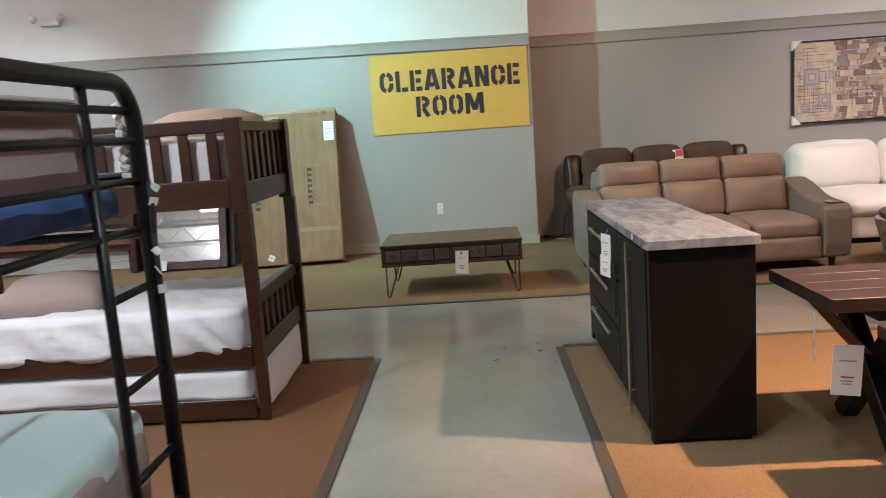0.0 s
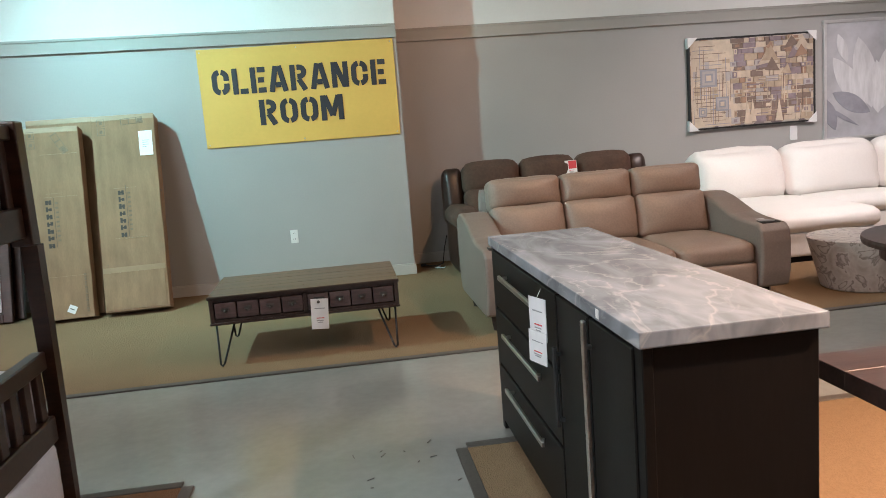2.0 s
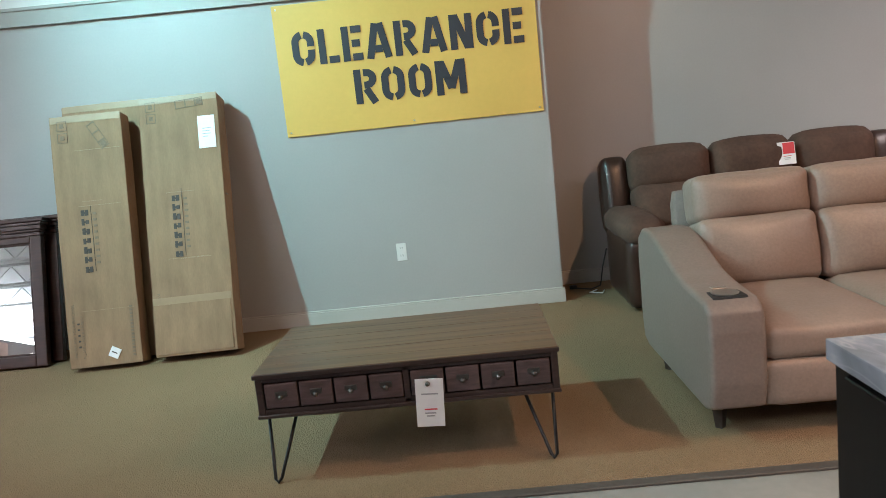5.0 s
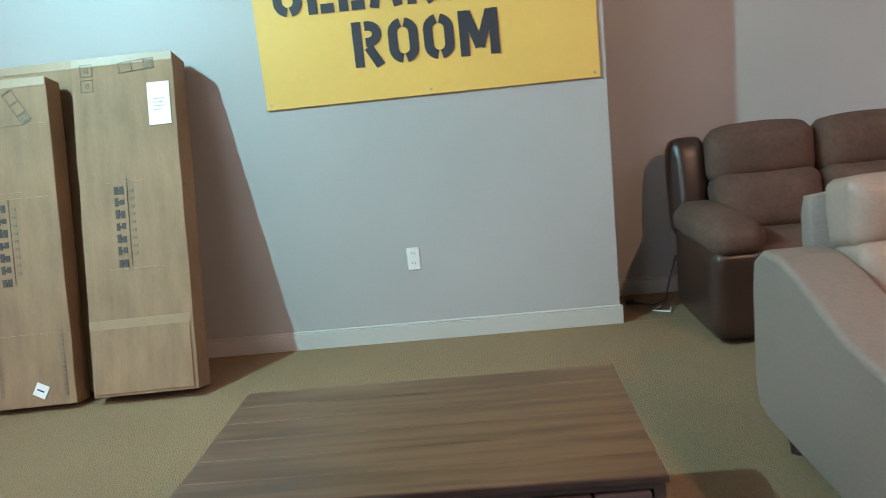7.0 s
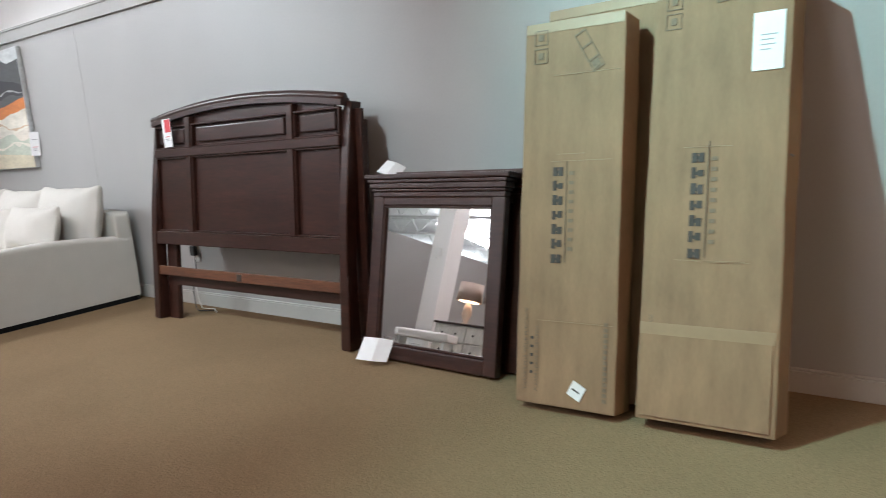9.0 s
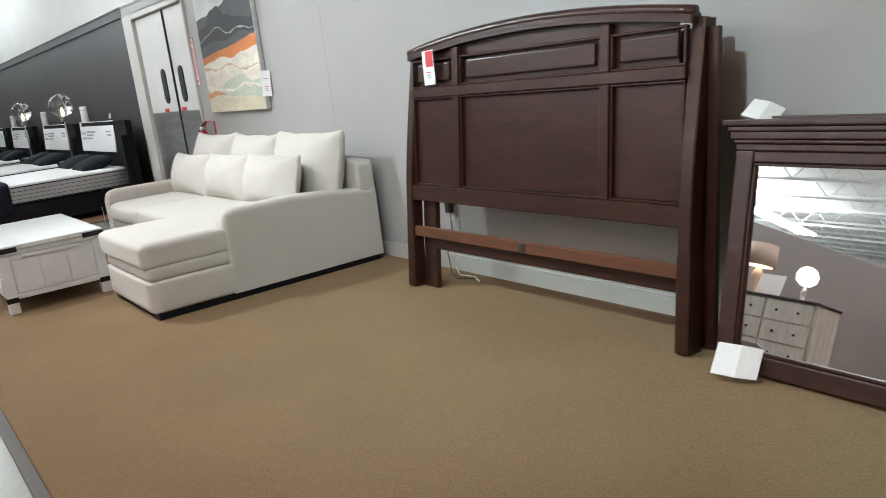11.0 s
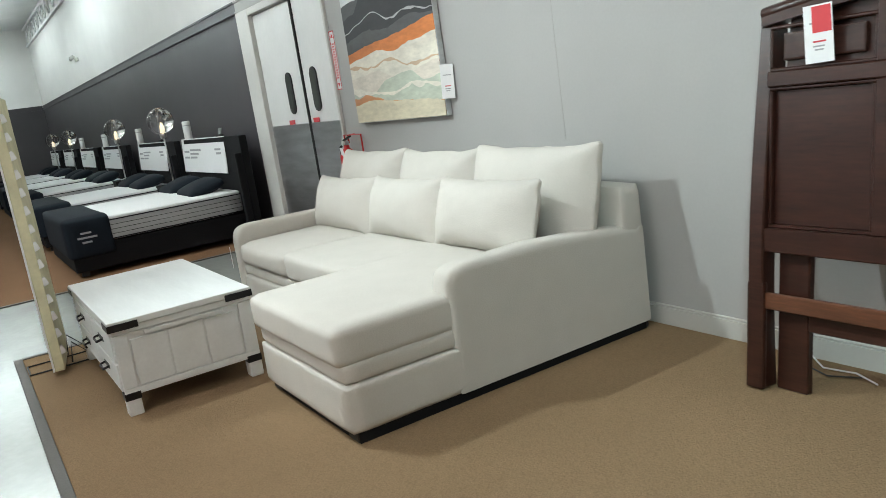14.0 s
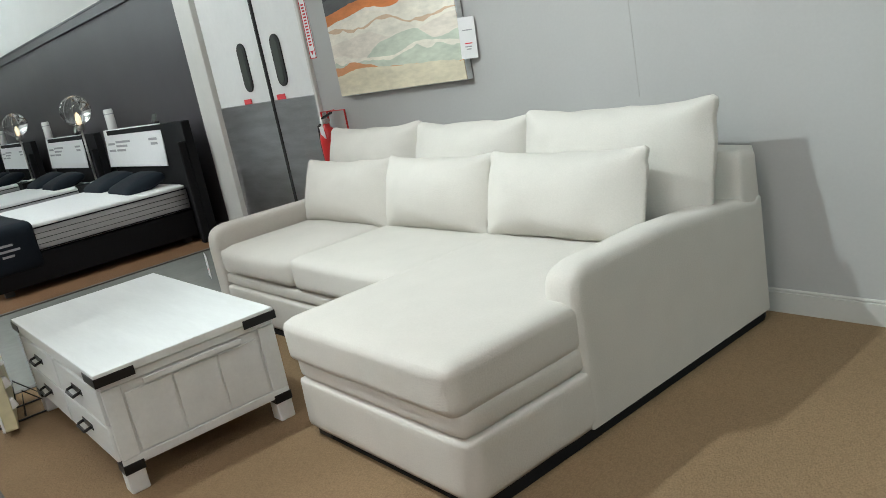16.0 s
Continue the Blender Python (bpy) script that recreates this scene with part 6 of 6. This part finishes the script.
def flower_art():
    ob = thing("wall_painting", pose(6.985, 9.597, 0.985), "large pale grey flower painting in a silver frame", "painting")
    w, h = 1.42, 1.39
    part("canvas", box(0.03, w - 0.03, -0.03, -0.005, 0.03, h - 0.03, 0), M["art_grey"], ob)
    for q in ((0, w, 0, 0.035), (0, w, h - 0.035, h), (0, 0.035, 0.035, h - 0.035), (w - 0.035, w, 0.035, h - 0.035)):
        part("frame_bar", box(q[0], q[1], -0.045, 0.0, q[2], q[3], 0.006, 2), M["silver_frame"], ob)
    n = 0
    for cx, cz, ln, wd, ang, m in ((0.55, 0.35, 0.75, 0.26, 35, "petal"), (0.62, 0.35, 0.85, 0.30, 12, "petal"), (0.75, 0.33, 0.85, 0.32, -12, "petal"), (0.85, 0.35, 0.75, 0.28, -38, "petal"), (0.60, 0.30, 0.55, 0.20, 62, "petal_dark"), (0.90, 0.30, 0.55, 0.20, -62, "petal_dark"), (0.70, 0.28, 0.62, 0.26, 2, "petal"), (0.3, 0.9, 0.35, 0.12, 20, "petal"), (0.15, 0.12, 0.4, 0.16, 20, "petal_dark"), (0.45, 0.15, 0.6, 0.05, 60, "petal_dark")):
        pts = []
        for k in range(13):
            t = k / 12
            pts.append((wd / 2 * math.sin(math.pi * t) ** 0.8, ln * t))
        for k in range(11, 0, -1):
            t = k / 12
            pts.append((-wd / 2 * math.sin(math.pi * t) ** 0.8, ln * t))
        a = radians(ang)
        pts = [(cx + x * math.cos(a) - z * math.sin(a), cz + x * math.sin(a) + z * math.cos(a)) for x, z in pts]
        pts = [(min(max(x, 0.04), w - 0.04), min(max(z, 0.04), h - 0.04)) for x, z in pts]
        part("petal", prism(pts, -0.0312 - 0.0006 * n, -0.029), M[m], ob)
        n += 1


flower_art()
solo("price_tag", box(-0.045, 0.045, -0.012, 0.0, 0.0, 0.165, 0.002), M["paper"], pose(6.62, 9.599, 1.03), "white price card pinned to the wall", "price card")


# ---- dark wooden bunk bed ----
def wood_bunk():
    ob = thing("bunk_bed", pose(0.02, 3.33, 0.0), "dark walnut bunk bed with slatted ends and a trundle", "bunk bed")
    Wd = M["bunk_wood"]
    L, D, H = 2.10, 1.06, 1.63
    for x in (-0.085, -L):
        for y in (0.0, D - 0.085):
            part("post", box(x, x + 0.085, y, y + 0.085, 1.13, H, 0.008, 2), Wd, ob)
            cx, cy = x + (0.0575 if x > -1 else 0.0275), y + (0.03 if y < 0.5 else 0.055)
            part("leg", turned(lathe([(0.034, 0.0), (0.036, 0.03), (0.046, 0.9), (0.048, 1.13)], 4), pose(cx, cy, 0, 0, 0, 45)), Wd, ob, "slender tapered leg")
    for x in (-0.075, -L + 0.01):
        for z0, z1 in ((1.555, 1.615), (1.165, 1.29), (0.62, 0.695), (0.31, 0.42)):
            part("end_rail", box(x, x + 0.055, 0.085, D - 0.085, z0, z1, 0.006), Wd, ob)
        for z0, z1 in ((1.29, 1.555), (0.42, 0.62)):
            for k in range(7):
                y = 0.085 + (D - 0.17) * (k + 0.5) / 7
                part("slat", box(x + 0.015, x + 0.040, y - 0.030, y + 0.030, z0, z1, 0.003), Wd, ob)
    for y0, y1, front in ((0.012, 0.045, True), (D - 0.045, D - 0.012, False)):
        part("guard_rail", box(-L + 0.085, -0.085, y0, y1, 1.555, 1.625, 0.006), Wd, ob)
        part("side_rail", box(-L + 0.085, -0.085, y0, y1, 1.165, 1.315, 0.006), Wd, ob)
        part("lower_rail", box(-L + 0.085, -0.06, y0, y1, 0.30, 0.42, 0.006), Wd, ob)
        for k in range(13):
            x = -L + 0.085 + (L - 0.17) * (k + 0.5) / 13
            part("slat", box(x - 0.028, x + 0.028, y0 + 0.006, y1 - 0.006, 1.315, 1.555, 0.003), Wd, ob)
    part("mattress", soft(-L + 0.09, -0.09, 0.06, D - 0.06, 1.20, 1.54, 0.05, (0, 0, 0.01), 10, seed=1, rough=0.02), M["sheet"], ob, "white upper mattress", smooth=True)
    bm = soft(-L + 0.09, -0.085, 0.0, D - 0.05, 0.37, 0.63, 0.05, (0, 0.008, 0.008), 56, seed=2, rough=0.010)
    for v in bm.verts:
        fold = abs(noise.noise(Vector((v.co.x * 5 + 4 * v.co.z + v.co.y * 3, v.co.y * 2 - v.co.x * 1.5, v.co.z * 3)))) + 0.5 * abs(noise.noise(Vector((v.co.x * 12 + 9 * v.co.z, v.co.y * 7, 3.0))))
        if v.co.y < 0.1:
            v.co.y += 0.070 * (0.35 - fold) * min(1, (0.68 - v.co.z) * 6)
        elif v.co.z > 0.55:
            v.co.z += 0.045 * (0.3 - fold)
    part("mattress", bm, M["sheet"], ob, "white sheeted lower mattress with draped folds", smooth=True)
    bm = soft(-L + 0.10, -0.10, 0.02, D - 0.08, 0.11, 0.285, 0.04, (0, 0, 0), 30, seed=3, rough=0.026)
    part("trundle_mattress", bm, M["sheet"], ob, smooth=True)
    part("trundle_front", box(-L + 0.09, -0.07, 0.0, 0.028, 0.02, 0.13, 0.005), Wd, ob)
    part("pillow", turned(soft(-0.28, 0.28, -0.2, 0.2, -0.07, 0.07, 0.06, (0, 0, 0.06), 8, seed=5), pose(-1.25, 0.30, 0.70, 8, 0, 12)), M["mauve"], ob, smooth=True)
    bm = lathe([(0.10, 1.47), (0.27, 1.49), (0.34, 1.57), (0.31, 1.645), (0.20, 1.69), (0.05, 1.705)], 28)
    part("round_cushion", turned(bm, pose(-0.36, 0.60, 0)), M["beige"], ob, "beige round cushion on the upper bunk", smooth=True)
    part("end_sheet", soft(-0.12, -0.02, 0.10, D - 0.10, 0.03, 0.31, 0.03, (0.015, 0, 0), 8, seed=6, rough=0.014), M["sheet"], ob, smooth=True)


wood_bunk()


# ---- black metal bunk bed ----
def metal_bunk():
    ob = thing("bunk_bed", pose(0.17, 0.60, 0.0), "black metal bunk bed with a tube ladder in its end", "bunk bed")
    K = M["black_metal"]
    L, D, H = 2.0, 1.15, 1.695

    def hoop(x):
        r = 0.12
        pts = [(x, D, 0), (x, D, H - r)]
        pts += [(x, D - r + r * math.cos(radians(a)), H - r + r * math.sin(radians(a))) for a in (20, 40, 60, 75, 90)]
        pts += [(x, r, H)] + [(x, r - r * math.sin(radians(a)), H - r + r * math.cos(radians(a))) for a in (20, 40, 60, 75, 90)] + [(x, 0, 0)]
        return tube(pts, 0.026, 12)

    for x in (0.0, -L):
        part("end_frame", hoop(x), K, ob, smooth=True)
        for z in (1.615, 1.525, 1.405, 1.26, 0.36):
            part("cross_bar", tube([(x, 0, z), (x, D, z)], 0.012, 8), K, ob, smooth=True)
    part("ladder_rail", tube([(0.0, D - 0.30, 0.0), (0.0, D - 0.31, H - 0.01)], 0.016, 10), K, ob, smooth=True)
    for z in (1.08, 0.81, 0.54, 0.27):
        part("rung", tube([(0.0, D - 0.30, z), (0.0, D, z)], 0.013, 8), K, ob, smooth=True)
    for y in (0.0, D):
        for z in (1.24, 0.33):
            part("side_rail", tube([(-L, y, z), (0, y, z)], 0.018, 8), K, ob)
    for z in (1.42, 1.54):
        part("guard_bar", tube([(-L, D, z), (-0.02, D, z)], 0.012, 8), K, ob)
    part("mattress", soft(-L + 0.05, -0.05, 0.05, D - 0.05, 1.29, 1.40, 0.04, seed=1, rough=0.02), M["blue"], ob, "navy blue upper bedding", smooth=True)
    part("mattress", soft(-L + 0.06, -0.07, 0.08, D - 0.10, 1.385, 1.665, 0.05, seed=2), M["mauve"], ob, "dusty mauve mattress on the upper bunk", smooth=True)
    bm = soft(-L + 0.05, -0.05, 0.05, D - 0.05, 0.36, 0.64, 0.05, (0, 0, 0.01), 14, seed=3, rough=0.012)
    part("lower_mattress", bm, M["mauve"], ob, smooth=True)
    bm = soft(-L + 0.05, -0.06, 0.045, D - 0.045, 0.545, 0.70, 0.05, (0, 0, 0.012), 26, seed=4, rough=0.022)
    part("sheet", bm, M["sheet_aqua"], ob, "pale aqua sheet", smooth=True)
    # a torn strap and its clear wrap hang from the top rail
    strap = part("strap", tube([(0.03, D - 0.02, 1.40), (0.045, D - 0.05, 1.33), (0.03, D - 0.035, 1.24), (0.05, D - 0.07, 1.15), (0.04, D - 0.06, 1.06)], 0.009, 5), M["gasket"], ob, "black strap hanging from the rail")
    for k, (y, z) in enumerate(((0.03, 1.38), (0.05, 1.34), (0.03, 1.27), (0.07, 1.19), (0.08, 1.13), (0.07, 1.07))):
        part("wrap_scrap", turned(box(-0.014, 0.014, -0.002, 0.002, -0.010 - 0.004 * (k % 2), 0.012, 0.001), pose(0.052, D - y, z, 20 * k, 35 - 24 * k, 55 * k)), M["plastic"], strap, "scrap of clear plastic wrap")
    for k in range(9):
        part("frill", turned(box(-0.010, 0.012, -0.010, 0.010, -0.008, 0.010, 0.002), pose(-0.02, D - 0.055 - 0.004 * (k % 3), 1.42 + 0.026 * k, 30 * k, 20 * k, 0)), M["plastic"], ob)


metal_bunk()


# ---- small fixtures on the walls ----
def plug_box():
    ob = thing("power_adapter", pose(-5.27, 9.0, 0.44), "black power adapter with trailing white cords at the wall", "adapter")
    part("plate", box(-0.038, 0.038, -0.007, 0.002, -0.068, 0.068, 0.003), M["plastic"], ob)
    part("adapter", box(-0.03, 0.03, -0.05, -0.007, -0.01, 0.075, 0.008), M["gasket"], ob)
    part("cord", tube([(0, -0.03, -0.01), (0.02, -0.05, -0.10), (0.0, -0.06, -0.22), (0.06, -0.08, -0.38), (0.16, -0.12, -0.428), (0.30, -0.10, -0.428), (0.42, -0.16, -0.428)], 0.004, 6), M["plastic"], ob)
    part("cord", tube([(0.01, -0.03, -0.01), (0.05, -0.06, -0.16), (-0.02, -0.07, -0.30), (0.10, -0.14, -0.428), (0.22, -0.19, -0.428), (0.34, -0.13, -0.428)], 0.004, 6), M["gasket"], ob)


plug_box()


structure("wall_seam", box(-6.772, -6.769, 8.9985, 9.0005, 1.05, 2.50, 0), M["trim"], "hairline joint in the painted wallboard", "trim")


def emergency_light(x, z):
    ob = thing("emergency_light", pose(x, 9.0, z), "small white wall-mounted emergency light with two heads", "emergency light", "emergency lights")
    part("case", box(-0.12, 0.12, -0.07, 0.0, -0.04, 0.04, 0.01, 2), M["plastic"], ob)
    for s in (-1, 1):
        part("head", turned(lathe([(0.045, 0), (0.05, 0.05), (0.03, 0.07)], 14), pose(s * 0.16, -0.10, 0.03, 60, 0, s * 20)), M["plastic"], ob, smooth=True)


emergency_light(-3.86, 3.10)
emergency_light(-23.4, 3.30)


def exit_sign():
    ob = thing("exit_sign", pose(-11.45, 9.0, 3.25), "small lit red exit sign above the double doors", "exit sign")
    part("case", box(-0.16, 0.16, -0.05, 0.0, -0.09, 0.09, 0.006), M["plastic"], ob)
    part("face", box(-0.14, 0.14, -0.054, -0.05, -0.07, 0.07, 0.001), M["exit_red"], ob)


M["exit_red"] = mat("lit_red_face", (0.9, 0.12, 0.14), 0.5, emit=1.5)
exit_sign()


# ---- the showroom south of the aisle, as the mirror shows it ----
structure("wall_partition", turned(box(-4.5, 4.5, -0.08, 0.08, 0, 2.45, 0.006), pose(-8.7, -0.55, 0, 0, 0, 103)), M["wall"], "greige free-standing display partition", "wall")
structure("column", turned(box(-0.19, 0.19, -0.19, 0.19, 0, TOP, 0.01), pose(-8.22, 2.05, 0)), M["wall_white"], "white painted square column", "column")
structure("column_alarm", turned(box(-0.06, 0.06, 0.19, 0.225, 2.05, 2.22, 0.006), pose(-8.22, 2.05, 0)), M["plastic"], "small white alarm box on the column", "fixture")


def shaded_lamp():
    ob = thing("table_lamp", pose(-6.42, 3.36, 0.832), "table lamp with a taupe drum shade, lit", "lamp", "lamps on the dresser")
    part("base", lathe([(0.08, 0.0), (0.085, 0.02), (0.03, 0.04), (0.075, 0.16), (0.06, 0.26), (0.02, 0.34)], 20), M["lamp_base"], ob, "pale peach ceramic body", smooth=True)
    part("shade", lathe([(0.19, 0.35), (0.17, 0.61)], 28), M["shade"], ob, smooth=True)
    part("lit_disc", lathe([(0.15, 0.342), (0.15, 0.347)], 24), M["lamp_on"], ob)
    return ob


def white_lamp(x, y, z):
    ob = thing("table_lamp", pose(x, y, z), "small table lamp with a glowing white shade on a dresser", "lamp", "lamps on the dresser")
    part("base", lathe([(0.07, 0.0), (0.075, 0.015), (0.02, 0.03), (0.04, 0.10), (0.015, 0.17)], 20), M["chrome"], ob, smooth=True)
    part("shade", lathe([(0.05, 0.18), (0.11, 0.23), (0.12, 0.30), (0.09, 0.37), (0.03, 0.40)], 24), M["lamp_white"], ob, smooth=True)


def dresser():
    ob = thing("dresser", pose(-6.75, 3.12, 0.0), "pale washed wooden dresser with a dark top and black knobs", "dresser")
    w, d, h = 1.75, 0.50, 0.83
    part("top", box(-0.015, w + 0.015, -0.01, d + 0.015, h - 0.03, h, 0.005), M["espresso"], ob, "dark wooden top")
    part("body", box(0, w, 0, d - 0.02, 0.06, h - 0.03, 0.004), M["washed"], ob)
    for x in (0.03, w - 0.09):
        for y in (0.03, d - 0.09):
            part("leg", box(x, x + 0.06, y, y + 0.06, 0, 0.06, 0.003), M["washed"], ob)
    for k in range(3):
        for q in range(3):
            x0, z0 = 0.03 + k * (w - 0.06) / 3, 0.085 + q * 0.238
            dr = part("drawer", box(x0 + 0.008, x0 + (w - 0.06) / 3 - 0.008, d - 0.02, d, z0, z0 + 0.225, 0.005), M["washed"], ob)
            for dx in (0.15, 0.40):
                part("knob", turned(lathe([(0.006, 0), (0.016, 0.012), (0.012, 0.024)], 10), pose(x0 + dx, d, z0 + 0.115, -90)), M["black_metal"], dr)
    return ob


def white_bench():
    ob = thing("bench", pose(-6.80, 4.10, 0.0), "white upholstered bench at the aisle", "bench")
    part("seat", soft(0, 0.95, 0, 0.24, 0.48, 0.60, 0.03, seed=2), M["white_leather"], ob, smooth=True)
    for x in (0.05, 0.85):
        part("leg", box(x, x + 0.05, 0.03, 0.21, 0.0, 0.49, 0.004), M["trunk_white"], ob)
    card("price_card", pose(0.42, 0.245, 0.47, 0, 0, 180), 0.30, 0.22, ob)


M["lamp_base"] = mat("peach_ceramic", (0.62, 0.46, 0.36), 0.35, grain=0.04, scale=12, stain=0.08)
M["washed"] = mat("washed_grey_wood", (0.62, 0.60, 0.55), 0.6, grain=0.18, scale=8, stain=0.12, bump=0.08, stretch=(8, 8, 1))
first_lamp = shaded_lamp()
copy_thing(first_lamp, pose(-5.98, 3.28, 0.832))
white_lamp(-5.33, 3.36, 0.832)
dresser()
white_bench()
sign = thing("sign_card", pose(-5.72, 3.42, 0.832), "white price board standing on the dresser", "sign")
part("board", turned(box(-0.17, 0.17, 0.0, 0.008, 0.0, 0.26, 0.001), pose(0, 0, 0, 12, 0, 8)), M["paper"], sign)
part("strut", turned(box(-0.03, 0.03, -0.004, 0.0, 0.0, 0.18, 0), pose(0, -0.09, 0, -14, 0, 8)), M["paper"], sign)


# ---- scraps on the concrete beside the island ----
def floor_scraps():
    rnd = random.Random(12)
    bm = bmesh.new()
    for k in range(10):
        x, y = 1.15 + 0.5 * rnd.random() ** 0.5, 4.55 - 0.5 * rnd.random() ** 2
        a, n = rnd.uniform(0, 6.28), rnd.uniform(0.005, 0.022)
        tmp = box(-n, n, -0.0022, 0.0022, 0, 0.003, 0)
        turned(tmp, pose(x, y, -0.0075, 0, 0, math.degrees(a)))
        me = bpy.data.meshes.new("tmp")
        tmp.to_mesh(me)
        tmp.free()
        bm.from_mesh(me)
        bpy.data.meshes.remove(me)
    solo("floor_scraps", bm, M["strip"], Matrix(), "scattered dark carpet threads on the concrete aisle", "debris", kind="stuff")


floor_scraps()
